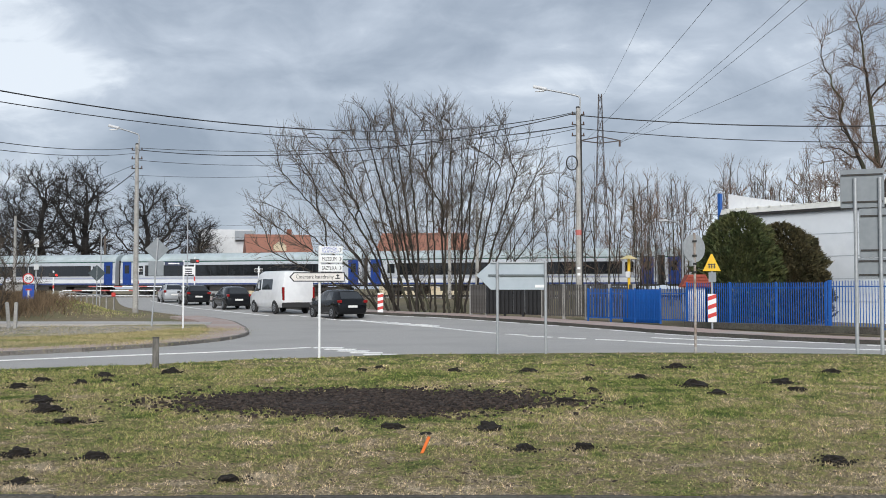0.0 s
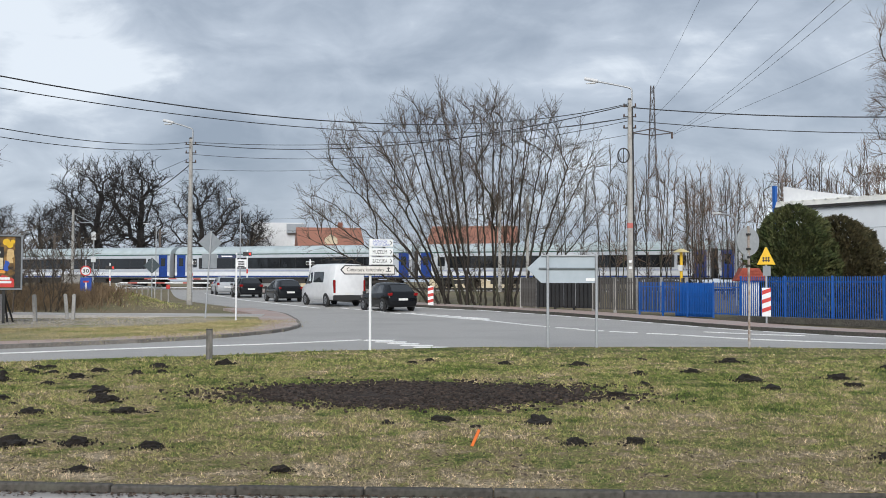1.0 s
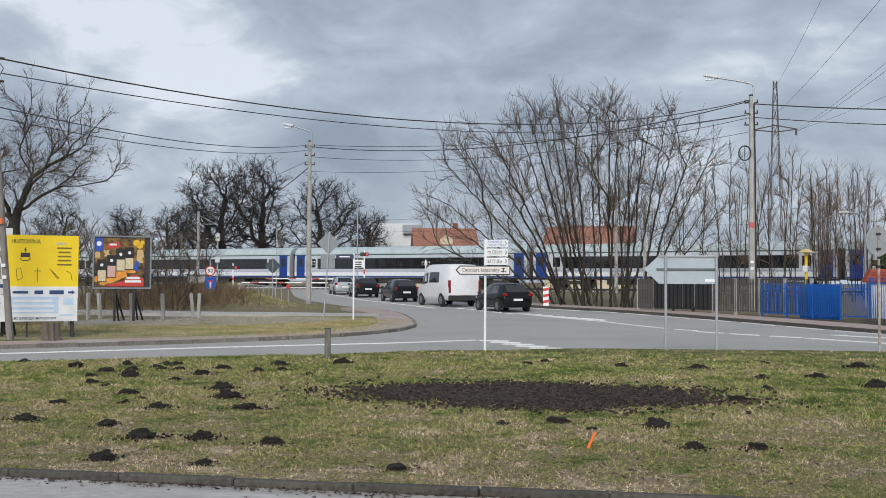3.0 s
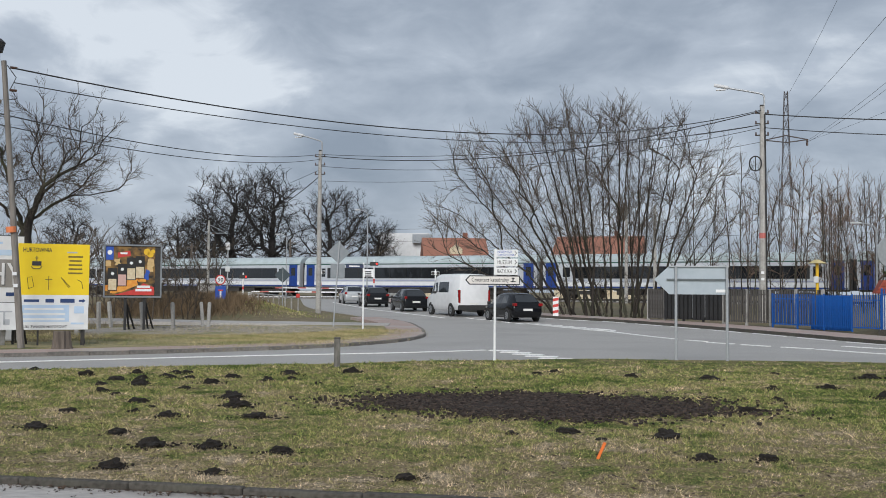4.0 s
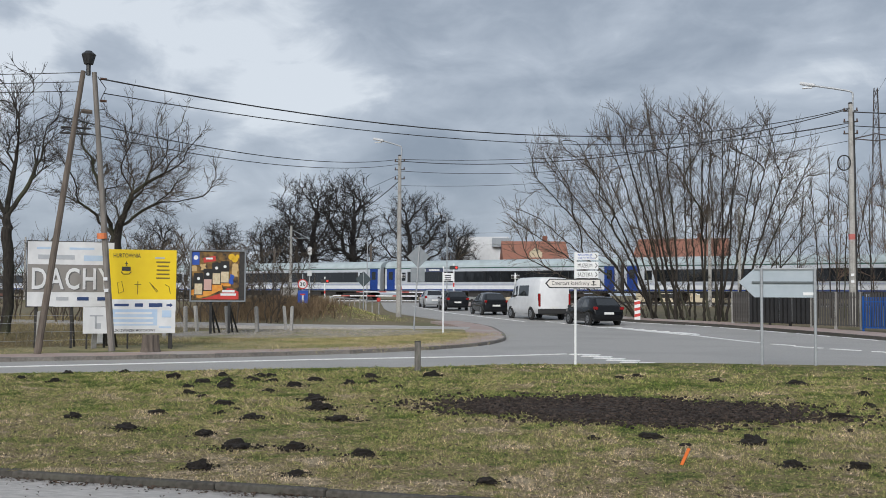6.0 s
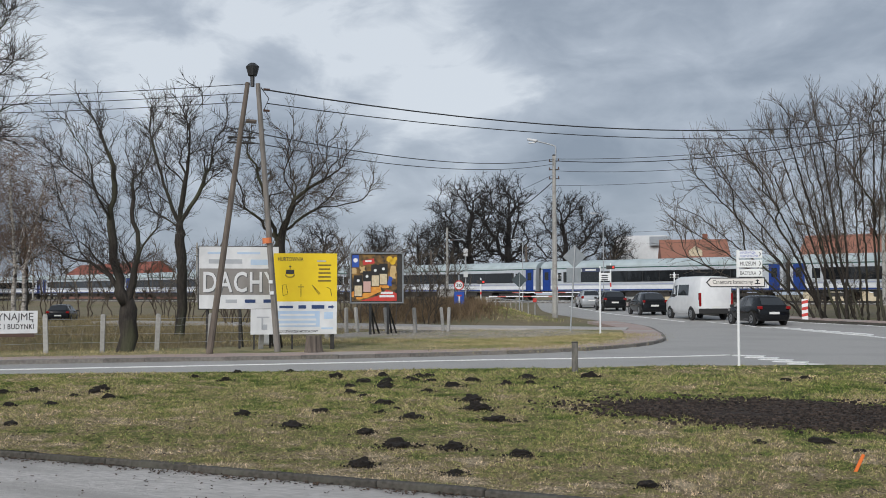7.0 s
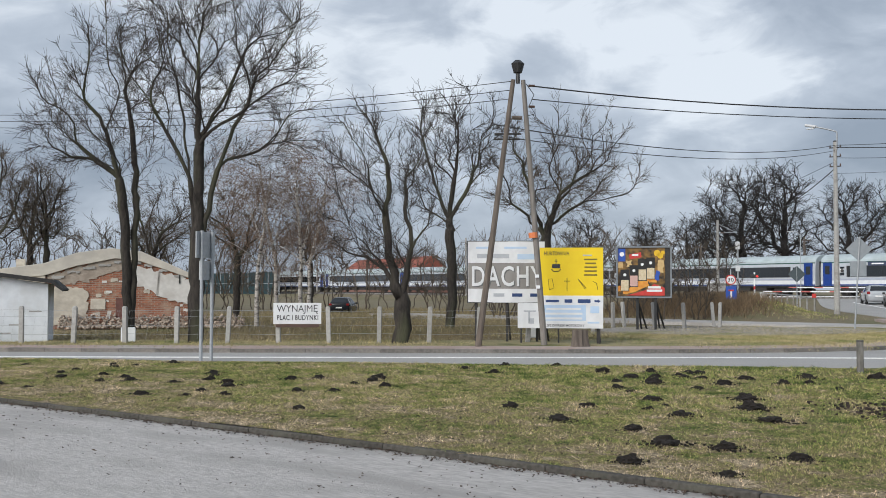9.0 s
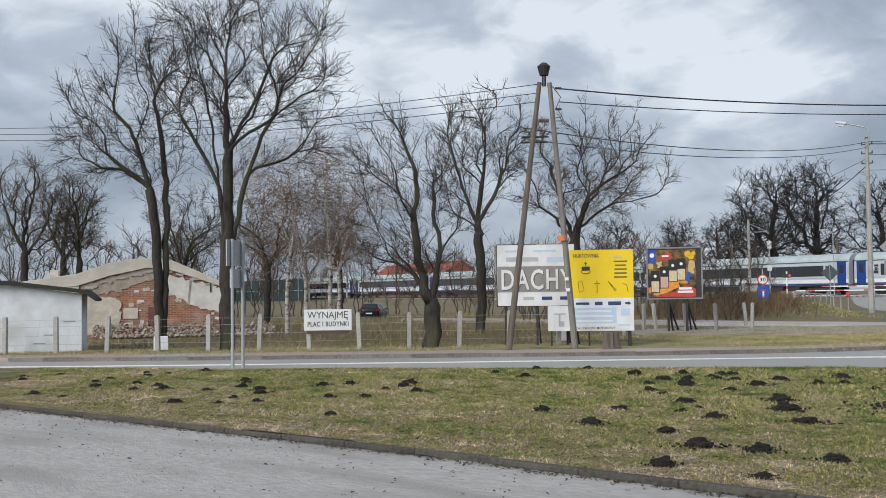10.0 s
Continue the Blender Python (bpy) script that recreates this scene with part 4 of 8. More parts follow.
    grown_tree(23, "tall many-stemmed willow beside the pavement", facing(1.5, 59.5, 0, 1.0), [[(-0.9, 0.9, -0.07), (-0.88, 0.31, 2.99), (-1.02, -0.67, 5.87), (-1.14, 0.22, 8.41)], [(-0.77, 0.06, -0.07), (-0.48, -0.4, 3.71), (-0.46, -0.92, 7.28), (-0.45, -0.89, 10.43)], [(-0.72, -0.09, -0.07), (-0.17, -0.46, 3.4), (0.07, -1.02, 6.68), (0.3, -0.14, 9.57)], [(-0.35, 0.03, -0.07), (0.32, 0.09, 3.69), (0.96, -0.65, 7.23), (1.56, -1.8, 10.36)], [(0.27, 0.18, -0.07), (0.75, 0.24, 3.77), (1.56, 0.65, 7.4), (2.32, 1.94, 10.6)], [(0.44, 0.52, -0.07), (1.2, -0.2, 3.34), (2.22, -0.28, 6.55), (3.19, -0.32, 9.39)], [(0.64, -0.83, -0.07), (1.62, -0.02, 3.18), (2.96, 0.35, 6.24), (4.23, 0.22, 8.95)], [(0.91, 0.28, -0.07), (1.59, -0.29, 2.08), (2.76, -0.69, 4.1), (3.85, -0.74, 5.88)], [(1.42, -0.61, -0.07), (1.95, -0.34, 1.95), (3.3, -0.78, 3.86), (4.59, -1.36, 5.54)]],
        [(1.09, 0.11, 9.09, 2.47, 1.98, 2.64), (3.06, 0.05, 7.77, 1.81, 1.45, 2.47), (0.92, -0.08, 5.47, 1.98, 1.58, 2.31)], 0.11, WILLOWBARK, BUSHTWIG, n=55, clear=2.6, d1=3.2, l1=1.7, a1=33, d2=4.2, l2=0.75, a2=36, up=0.07, rmin=0.0105, wig=0.08, stem_r=0.085, group="willow thicket by the road")
    # thin upright trees behind the fences
    u = grown_tree(24, "slender upright bare saplings behind the fence", facing(7.5, 64.5), [[(-0.9, 0, 0), (-1.0, 0.2, 4.5), (-1.3, 0.3, 8.2)], [(-0.2, 0.4, 0), (-0.3, 0.5, 5.5), (-0.2, 0.6, 9.3)], [(0.5, -0.3, 0), (0.7, -0.4, 5.0), (0.9, -0.5, 8.6)], [(1.0, 0.3, 0), (1.3, 0.4, 4.0), (1.8, 0.5, 7.0)]],
        [(-0.6, 0.2, 6.4, 1.3, 1.2, 3.4), (0.8, 0.0, 5.8, 1.3, 1.2, 3.2)], 0.075, BARK, BUSHTWIG, n=22, clear=2.2, d1=2.5, l1=1.3, a1=26, d2=2.8, l2=0.65, a2=30, up=0.09, rmin=0.0105, wig=0.06, stem_r=0.045, group="saplings behind the fence")
    for i, (x, y, s) in enumerate(((10.2, 67, 0.95), (12.4, 64, 0.84), (15.2, 67.5, 0.86), (18.6, 68, 0.9), (22.2, 72, 0.98), (26, 75, 1.0), (5.2, 68, 0.95))):
        copied(u, x, y, i * 67, s)
    w = grown_tree(25, "reddish bare thicket behind the fence", facing(12.4, 76), [[(-0.9, 0.3, 0), (-1.2, 0.4, 4.0), (-1.9, 0.5, 8.0)], [(-0.1, -0.3, 0), (-0.1, -0.4, 5.0), (-0.4, -0.5, 9.8)], [(0.5, 0.4, 0), (0.7, 0.5, 4.6), (1.0, 0.6, 9.6)], [(1.1, -0.1, 0), (1.6, -0.1, 3.8), (2.1, -0.2, 8.2)], [(0.2, 0.1, 0), (0.3, 0.1, 5.4), (0.5, 0.1, 10.2)]],
        [(-1.0, 0.3, 5.6, 1.7, 1.4, 3.8), (0.9, 0.0, 6.4, 1.7, 1.4, 4.2), (0.0, 0.0, 3.6, 2.2, 1.5, 2.2)], 0.075, BARK, TWIGRED, n=33, clear=1.6, d1=2.5, l1=1.3, a1=27, d2=2.9, l2=0.7, a2=30, up=0.09, rmin=0.011, wig=0.06, stem_r=0.04, group="reddish thicket")
    for i, (x, y, s) in enumerate(((9.6, 82, 0.85), (15.6, 77, 0.92), (18.6, 80, 0.9), (21.6, 77, 1.0), (24.6, 80, 1.0), (28.0, 79, 1.1), (32, 82, 1.15), (36, 84, 1.2), (13.6, 71, 0.75), (17.0, 73, 0.78), (20.2, 71.5, 0.72), (23.6, 74, 0.85), (30.2, 76, 1.0))):
        copied(w, x, y, i * 77 + 20, s)
    grown_tree(26, "large bare willow with fine hanging twigs", facing(27.2, 62.3), [[(0.0, 0.0, -0.11), (-0.19, 0.0, 4.86), (-0.49, 0.0, 8.25)], [(-0.26, 0.0, 5.61), (-1.69, -0.04, 9.37), (-2.64, -0.19, 11.63)], [(-0.49, 0.0, 8.25), (-0.94, -0.1, 12.39), (-1.32, -0.42, 15.78)], [(-0.34, 0.0, 7.12), (1.32, 0.01, 11.26), (2.07, 0.06, 15.02)]],
        [(-1.69, 0.15, 15.96, 2.33, 1.98, 3.01), (0.0, -0.15, 12.39, 4.14, 3.52, 3.58), (-3.01, -0.21, 11.26, 1.69, 1.44, 2.07), (2.45, -0.33, 15.02, 3.39, 2.88, 4.14), (-2.07, -0.1, 8.62, 2.64, 2.24, 1.88)], 0.32, BARK, TWIGRED, n=144, clear=6.0, d1=4, l1=1.4, a1=38, d2=4.8, l2=0.7, a2=40, up=0.02, rmin=0.0105)
    # undergrowth behind the billboards and beyond the railway
    g = grown_tree(27, "tangled bare undergrowth behind the billboards", facing(-24, 49), [[(-0.8, 0, 0), (-1.3, 0.2, 1.6)], [(-0.2, 0.3, 0), (-0.3, 0.5, 2.2)], [(0.3, -0.2, 0), (0.5, -0.3, 2.0)], [(0.8, 0.2, 0), (1.4, 0.4, 1.6)], [(0.0, 0.0, 0), (0.1, 0.1, 2.6)]],
        [(-0.9, 0.1, 2.9, 1.3, 1.2, 2.0), (0.8, 0.0, 3.1, 1.4, 1.2, 2.3), (0.0, 0.0, 1.6, 2.0, 1.4, 1.2)], 0.05, BUSHTWIG, BUSHTWIG, n=26, clear=0.5, d1=3, l1=0.99, a1=36, d2=3.1, l2=0.45, a2=38, up=0.06, rmin=0.0095, wig=0.12, stem_r=0.04, group="undergrowth behind the billboards")
    for i, (x, y, s) in enumerate(((-27, 51, 1.05), (-30, 50, 1.1), (-33, 54, 1.2), (-26.5, 54, 0.8), (-26, 57, 1.0), (-36, 52, 1.15), (-39, 56, 1.2), (-30, 60, 1.15), (-35, 63, 1.2), (-41, 64, 1.2), (-46, 60, 1.1), (-31.5, 68, 0.9), (-23, 52, 0.9), (-25, 60.5, 0.9), (-28.5, 55.5, 1.1), (-33.5, 49, 1.1), (-32, 57, 1.2), (-37, 58, 1.15), (-43, 57, 1.1))):
        copied(g, x, y, i * 53, s)
    for i, (x, y, s) in enumerate(((-5.5, 66, 0.75), (-3.4, 64, 0.6), (-1.2, 63, 0.7), (0.8, 66, 0.65), (3.2, 63.5, 0.6), (6.8, 73, 0.55), (10.5, 71, 0.55), (14.5, 73, 0.55), (18.5, 73, 0.55), (-8.0, 70, 0.8))):
        copied(g, x, y, i * 41, s, "tangled bare brushwood under the willows")
    for i, (x, y, s) in enumerate(((-74.5, 38.8, 1.72), (-80.5, 44.6, 1.79), (-74.1, 43.7, 1.59), (-80.4, 50.7, 1.72), (-69.9, 46.6, 1.59), (-73.6, 51.8, 1.66), (-65.7, 49.1, 1.52), (-66.8, 54.2, 1.59), (-59.2, 50.7, 1.38), (-62.3, 56.3, 1.45), (-55.0, 52.5, 0.95), (-59.9, 61.7, 1.45), (-55.1, 60.7, 1.38), (-56.9, 67.1, 1.38), (-52.2, 65.8, 1.38))):
        copied(g, x, y, i * 59, s, "bare brown scrub behind the ruin and the yard")
    for i in range(16):
        copied(g, -225 + i * 13.1, 178 - i * 4.2 + 4 * math.sin(i * 2.1), i * 71, 1.5 + 0.35 * math.sin(i * 1.7), "far bare scrub beyond the railway line")


make_trees()

# ---- railway and train ----
U = Vector((-1, -TRACK_K, 0)).normalized()
TRACK_ANGLE = math.degrees(math.atan2(-U.y, -U.x))
T_BODY = mat("coach_silver", (0.50, 0.53, 0.57), (0.46, 0.49, 0.53), 2, 0.35, 0.1, c3=(0.44, 0.46, 0.49), big=0.6)
T_ROOF = mat("coach_roof", (0.46, 0.53, 0.55), (0.40, 0.47, 0.49), 2, 0.6, c3=(0.36, 0.42, 0.43), big=0.5)
T_BLUE = mat("coach_blue", (0.012, 0.05, 0.26), (0.01, 0.04, 0.2), 6, 0.35)
T_WHITE = mat("coach_white", (0.72, 0.74, 0.76), (0.65, 0.67, 0.70), 3, 0.4)
T_YELLOW = mat("coach_yellow", (0.75, 0.52, 0.05), (0.68, 0.46, 0.05), 6, 0.5)


def track_pose(s, lateral=0.0):
    """A place s metres along the line towards the left, measured from x = 0."""
    p = Vector((0, TRACK_Y, 0)) + U * s + Vector((U.y, -U.x, 0)) * -lateral
    return pose(p.x, p.y, RAIL_Z, 0, 0, TRACK_ANGLE)


def make_track():
    for lateral, nm in ((0.0, "railway_track"), (-4.2, "railway_track")):
        m = track_pose(0, lateral)
        t = thing(nm, "railway track of steel rails on concrete sleepers in dark ballast", "railway track", m, kind="structure")
        part("ballast", Shape().prism([(-2.4, -0.75), (2.4, -0.75), (1.6, -0.22), (-1.6, -0.22)], -70, 260, "x", Matrix.Rotation(math.pi, 4, "Z")), BALLAST, t, kind="stuff")
        for y in (-0.75, 0.75):
            part("rail", Shape().box((-95, y, -0.08), (330, 0.07, 0.16)), DARKSTEEL, t)
        s = Shape()
        for i in range(300):
            s.box((45 - i * 0.65, 0, -0.2), (0.26, 2.5, 0.14))
        part("sleepers", s, CONCRETE, t, kind="stuff")


def coach(first_class):
    label = "silver-grey railway coach with a dark window band and blue end doors" if not first_class else "silver-grey first-class railway coach with a yellow line over its windows"
    t = thing("railway_coach", label, "railway coach", group="coaches of the train")
    Lc, W = 26.0, 1.41
    body = [(-W + 0.06, 0.95), (-W, 1.15), (-W, 2.6), (-W + 0.1, 3.35), (W - 0.1, 3.35), (W, 2.6), (W, 1.15), (W - 0.06, 0.95)]
    part("body", Shape().prism(body, -Lc / 2, Lc / 2, "x"), T_BODY, t, bevel=0.03)
    roof = [(-W + 0.1, 3.34)] + [(-(W - 0.1) * math.cos(a), 3.34 + 0.71 * math.sin(a)) for a in np.linspace(0.25, math.pi - 0.25, 10)] + [(W - 0.1, 3.34)]
    part("roof", Shape().prism([(a, b) for a, b in roof], -Lc / 2, Lc / 2, "x"), T_ROOF, t)
    for side in (-1, 1):
        y = side * (W + 0.004)
        part("stripe", Shape().box((0, y, 1.32), (Lc - 0.1, 0.012, 0.34)), T_WHITE, t, "white painted stripe")
        part("stripe", Shape().box((0, y, 1.06), (Lc - 0.1, 0.014, 0.1)), T_BLUE, t, "narrow blue stripe")
        if first_class:
            part("stripe", Shape().box((0, y - side * 0.03, 2.93), (Lc - 3.4, 0.05, 0.09)), T_YELLOW, t, "yellow line")
        part("window_band", Shape().box((0, side * (W + 0.001), 2.36), (20.2, 0.022, 1.06)), BLACK, t, "black window band")
        part("cantrail", Shape().box((0, side * (W - 0.085), 3.24), (Lc - 0.1, 0.03, 0.1)), mat("coach_green_line", (0.03, 0.10, 0.08), (0.03, 0.09, 0.07), 3, 0.5), t, "thin dark green line")
        part("stripe", Shape().box((0, y, 1.62), (Lc - 2.6, 0.012, 0.06)), mat("coach_violet", (0.30, 0.33, 0.48), (0.28, 0.31, 0.45), 3, 0.4), t, "thin violet line")
        pane = Shape().box((0, 0, 0), (1.76, 0.03, 0.98)).mesh("window", bevel=0.01)
        pane.materials.append(GLASS)
        for i in range(11):
            w = part("window", pane, GLASS, t)
            w.location = (-9.0 + i * 1.8, side * (W + 0.006), 2.35)
        small = Shape().box((0, 0, 0), (0.7, 0.03, 0.85)).mesh("window", bevel=0.02)
        for x in (-10.7, 10.7):
            w = part("window", small, GLASS, t)
            w.location = (x, side * (W + 0.0), 2.4)
        for x in (-12.2, 12.2):
            d = part("door", Shape().box((x, side * (W + 0.005), 2.1), (1.0, 0.04, 2.25)), T_BLUE, t, "blue folding door", bevel=0.01)
            part("door_window", Shape().box((x, side * (W + 0.012), 2.5), (0.5, 0.04, 0.8)), GLASS, d)
    for x in (-Lc / 2 - 0.12, Lc / 2 + 0.12):
        part("gangway", Shape().box((x, 0, 2.15), (0.34, 1.5, 2.5)), BLACK, t, "black rubber gangway", bevel=0.04)
    for x in (-9.5, 9.5):
        b = part("bogie", Shape().box((x, -1.0, 0.55), (3.4, 0.16, 0.3)).box((x, 1.0, 0.55), (3.4, 0.16, 0.3)).box((x, 0, 0.6), (0.5, 2.0, 0.3)).box((x - 1.2, -1.0, 0.5), (0.4, 0.3, 0.4)).box((x + 1.2, -1.0, 0.5), (0.4, 0.3, 0.4)), DARKSTEEL, t, bevel=0.02)
        for dx in (-1.25, 1.25):
            part("wheel", Shape().tube((x + dx, -0.85, 0.46), (x + dx, -0.7, 0.46), 0.46, 20).tube((x + dx, 0.7, 0.46), (x + dx, 0.85, 0.46), 0.46, 20).tube((x + dx, -0.7, 0.46), (x + dx, 0.7, 0.46), 0.09, 8), DARKSTEEL, b)
    for x, w in ((-5, 2.2), (-2.2, 1.6), (0.6, 2.4), (3.8, 2.0), (6.2, 1.4)):
        part("underfloor_box", Shape().box((x, 0, 0.68), (w, 2.3, 0.56)), DARKSTEEL, t, bevel=0.03)
    part("underframe", Shape().box((0, 0, 0.9), (Lc - 0.4, 2.4, 0.16)), DARKSTEEL, t)
    return t


make_track()
TAIL = -72.6
first, second = coach(True), coach(False)
first.matrix_world = track_pose(TAIL + 26.6 * 9.5)
second.matrix_world = track_pose(TAIL + 13.3)
for i in range(1, 9):
    copy_thing(second, track_pose(TAIL + 26.6 * (i + 0.5)))

# ---- vehicles ----
TYRE = mat("tyre_rubber", (0.016, 0.016, 0.017), (0.025, 0.025, 0.025), 20, 0.85)
RIMM = mat("wheel_rim", (0.33, 0.34, 0.35), (0.26, 0.27, 0.28), 10, 0.4, 0.6)
PLASTIC = mat("black_plastic", (0.022, 0.022, 0.023), (0.03, 0.03, 0.03), 20, 0.65)
LAMPRED = mat("red_lamp_glass", (0.28, 0.01, 0.01), (0.22, 0.008, 0.008), 10, 0.15)
PLATE = mat("plate_white", (0.75, 0.75, 0.73), (0.7, 0.7, 0.68), 10, 0.4)
CARBLACK = mat("black_car_paint", (0.007, 0.0075, 0.009), (0.006, 0.0065, 0.008), 3, 0.18, coat=0.3)
CARGREY = mat("dark_grey_car_paint", (0.011, 0.0125, 0.015), (0.009, 0.010, 0.012), 3, 0.18, coat=0.3)
CARSILVER = mat("silver_car_paint", (0.42, 0.44, 0.46), (0.38, 0.40, 0.42), 3, 0.32, 0.4, coat=1.0)
CARWHITE = mat("white_van_paint", (0.78, 0.79, 0.80), (0.72, 0.73, 0.74), 3, 0.35, coat=0.6)


def loft(stations):
    """A body from rows (x, low, belt, top, half width at the belt, half width at the top)."""
    v, f = [], []
    for x, lo, be, to, wb, wt in stations:
        half = [(wb * 0.90, lo), (wb, lo + (be - lo) * 0.35), (wb * 0.985, be), (wt + (wb - wt) * 0.06, to - (to - be) * 0.10), (wt * 0.84, to), (wt * 0.3, to + 0.02)]
        v += [(x, y, z) for y, z in half] + [(x, -y, z) for y, z in reversed(half)]
    n = 12
    for k in range(len(stations) - 1):
        for i in range(n):
            f.append((k * n + i, k * n + (i + 1) % n, (k + 1) * n + (i + 1) % n, (k + 1) * n + i))
    f += [tuple(range(n)), tuple(range((len(stations) - 1) * n, len(stations) * n))]
    return v, f


def vehicle(name, label, stations, paint, panes, rear, screen, wheels, r, m, lamps, group="", bumper=None, head=0.9):
    """Nose towards +x. panes: (x0, x1, slant behind, slant ahead) of side windows; rear, screen: the two stations between which the glass lies."""
    t = thing(name, label, "car" if name != "van" else "van", m, group)
    s = Shape()
    s.add(*loft(stations))
    part("body", s, paint, t, bevel=0.012, smooth=True)
    xs = [q[0] for q in stations]

    def st(x):
        return [float(np.interp(x, xs, [q[i] for q in stations])) for i in range(6)]

    def side_at(x, k, sgn):
        _, lo, be, to, wb, wt = st(x)
        a, b = (wb * 0.985, be), (wt + (wb - wt) * 0.06, to - (to - be) * 0.10)
        return Vector((x, sgn * (a[0] + (b[0] - a[0]) * k), a[1] + (b[1] - a[1]) * k))

    def slab(quad, nm, out, material, parent=t, thick=0.012):
        s = Shape()
        s.add([q + out * 0.006 for q in quad] + [q - out * thick for q in quad], [(0, 1, 2, 3), (7, 6, 5, 4), (0, 4, 5, 1), (1, 5, 6, 2), (2, 6, 7, 3), (3, 7, 4, 0)])
        return part(nm, s, material, parent)

    for x0, x1, c0, c1 in panes:
        for sgn in (-1, 1):
            q = [side_at(x0, 0.06, sgn), side_at(x1, 0.06, sgn), side_at(x1 - c1, head, sgn), side_at(x0 + c0, head, sgn)]
            slab(q, "side_window", Vector((0, sgn, 0.25)).normalized(), GLASS)
    for (i, j), nm in ((rear, "rear_window"), (screen, "windscreen")):
        if i == j:
            continue
        a, b = stations[i], stations[j]
        lo = Vector((a[0], a[5] * 0.86, a[3])).lerp(Vector((b[0], b[5] * 0.86, b[3])), 0.10)
        hi = Vector((a[0], a[5] * 0.86, a[3])).lerp(Vector((b[0], b[5] * 0.86, b[3])), 0.9)
        q = [Vector((lo.x, -lo.y, lo.z)), lo, hi, Vector((hi.x, -hi.y, hi.z))]
        d = hi - lo
        out = Vector((-d.z, 0, d.x)) if nm == "rear_window" else Vector((d.z, 0, -d.x))
        out = out.normalized()
        if out.z < 0:
            out = -out
        slab([p + out * 0.015 for p in q], nm, out, GLASS)
    for x in wheels:
        wb = st(x)[4]
        for sgn in (-1, 1):
            part("wheel_arch", Shape().tube((x, sgn * (wb - 0.1), r + 0.02), (x, sgn * (wb + 0.004), r + 0.02), r + 0.05, 24), PLASTIC, t)
            w = part("wheel", Shape().tube((x, sgn * (wb - 0.17), r), (x, sgn * (wb + 0.016), r), r, 24), TYRE, t, bevel=0.02)
            rim = Shape().tube((x, sgn * (wb + 0.0), r), (x, sgn * (wb + 0.022), r), r * 0.64, 20)
            part("rim", rim, RIMM, w)
            for k in range(5):
                a = k * 1.2566
                part("rim_hole", Shape().box((x + math.cos(a) * r * 0.36, sgn * (wb + 0.026), r + math.sin(a) * r * 0.36), (0.07, 0.006, 0.07)), BLACK, w)
    xr = xs[0]
    wb, be = stations[1][4], stations[1][2]
    for sgn in (-1, 1):
        (y, z, w, h) = lamps
        part("tail_light", Shape().box((xs[1] - 0.02, sgn * y, z), (0.22, w, h)), LAMPRED, t, bevel=0.02)
        part("door_mirror", Shape().box((st(0.55)[0] + 0.35, sgn * (st(0.5)[4] + 0.08), st(0.5)[2] + 0.06), (0.1, 0.2, 0.15)), PLASTIC, t, bevel=0.03)
    part("number_plate", Shape().box((xr - 0.012, 0, bumper[1] + 0.22 if bumper else 0.62), (0.02, 0.52, 0.115)), PLATE, t)
    if bumper:
        part("bumper", Shape().box((xr + 0.05, 0, bumper[1]), (0.2, bumper[0] * 2, bumper[2])), PLASTIC, t, "black plastic bumper", bevel=0.03)
    return t


HATCH = [(-2.0, 0.32, 0.62, 0.70, 0.74, 0.70), (-1.93, 0.24, 0.86, 0.96, 0.82, 0.72), (-1.80, 0.22, 0.92, 1.05, 0.85, 0.68), (-1.40, 0.2, 0.93, 1.40, 0.86, 0.58), (-0.9, 0.2, 0.92, 1.46, 0.865, 0.59),
         (0.0, 0.2, 0.90, 1.47, 0.865, 0.59), (0.45, 0.2, 0.89, 1.40, 0.865, 0.58), (1.15, 0.2, 0.88, 0.98, 0.86, 0.70), (1.7, 0.22, 0.80, 0.86, 0.83, 0.66), (1.95, 0.28, 0.62, 0.68, 0.74, 0.6), (2.02, 0.34, 0.5, 0.56, 0.66, 0.55)]
WAGON = [(-2.25, 0.32, 0.62, 0.70, 0.74, 0.70), (-2.18, 0.24, 0.86, 0.98, 0.83, 0.74), (-2.08, 0.22, 0.93, 1.08, 0.86, 0.70), (-1.72, 0.2, 0.94, 1.41, 0.875, 0.60), (-1.0, 0.2, 0.93, 1.46, 0.88, 0.60),
         (0.0, 0.2, 0.91, 1.47, 0.88, 0.60), (0.5, 0.2, 0.9, 1.40, 0.88, 0.59), (1.25, 0.2, 0.88, 0.98, 0.87, 0.70), (1.85, 0.22, 0.80, 0.86, 0.84, 0.66), (2.15, 0.28, 0.62, 0.68, 0.76, 0.6), (2.25, 0.34, 0.5, 0.56, 0.68, 0.55)]
VAN = [(-2.75, 0.42, 1.3, 2.30, 0.96, 0.84), (-2.68, 0.36, 1.32, 2.42, 0.99, 0.86), (-1.5, 0.34, 1.32, 2.47, 1.0, 0.87), (0.6, 0.34, 1.32, 2.47, 1.0, 0.87), (1.15, 0.34, 1.30, 2.40, 1.0, 0.84),
       (1.45, 0.34, 1.28, 2.20, 0.99, 0.80), (2.05, 0.34, 1.18, 1.34, 0.97, 0.80), (2.55, 0.36, 0.98, 1.08, 0.92, 0.74), (2.72, 0.42, 0.7, 0.76, 0.82, 0.66)]


def heading(dx, dy, x, y):
    return pose(x, y, H(x, y) - 0.11, 0, 0, math.degrees(math.atan2(dy, dx)))


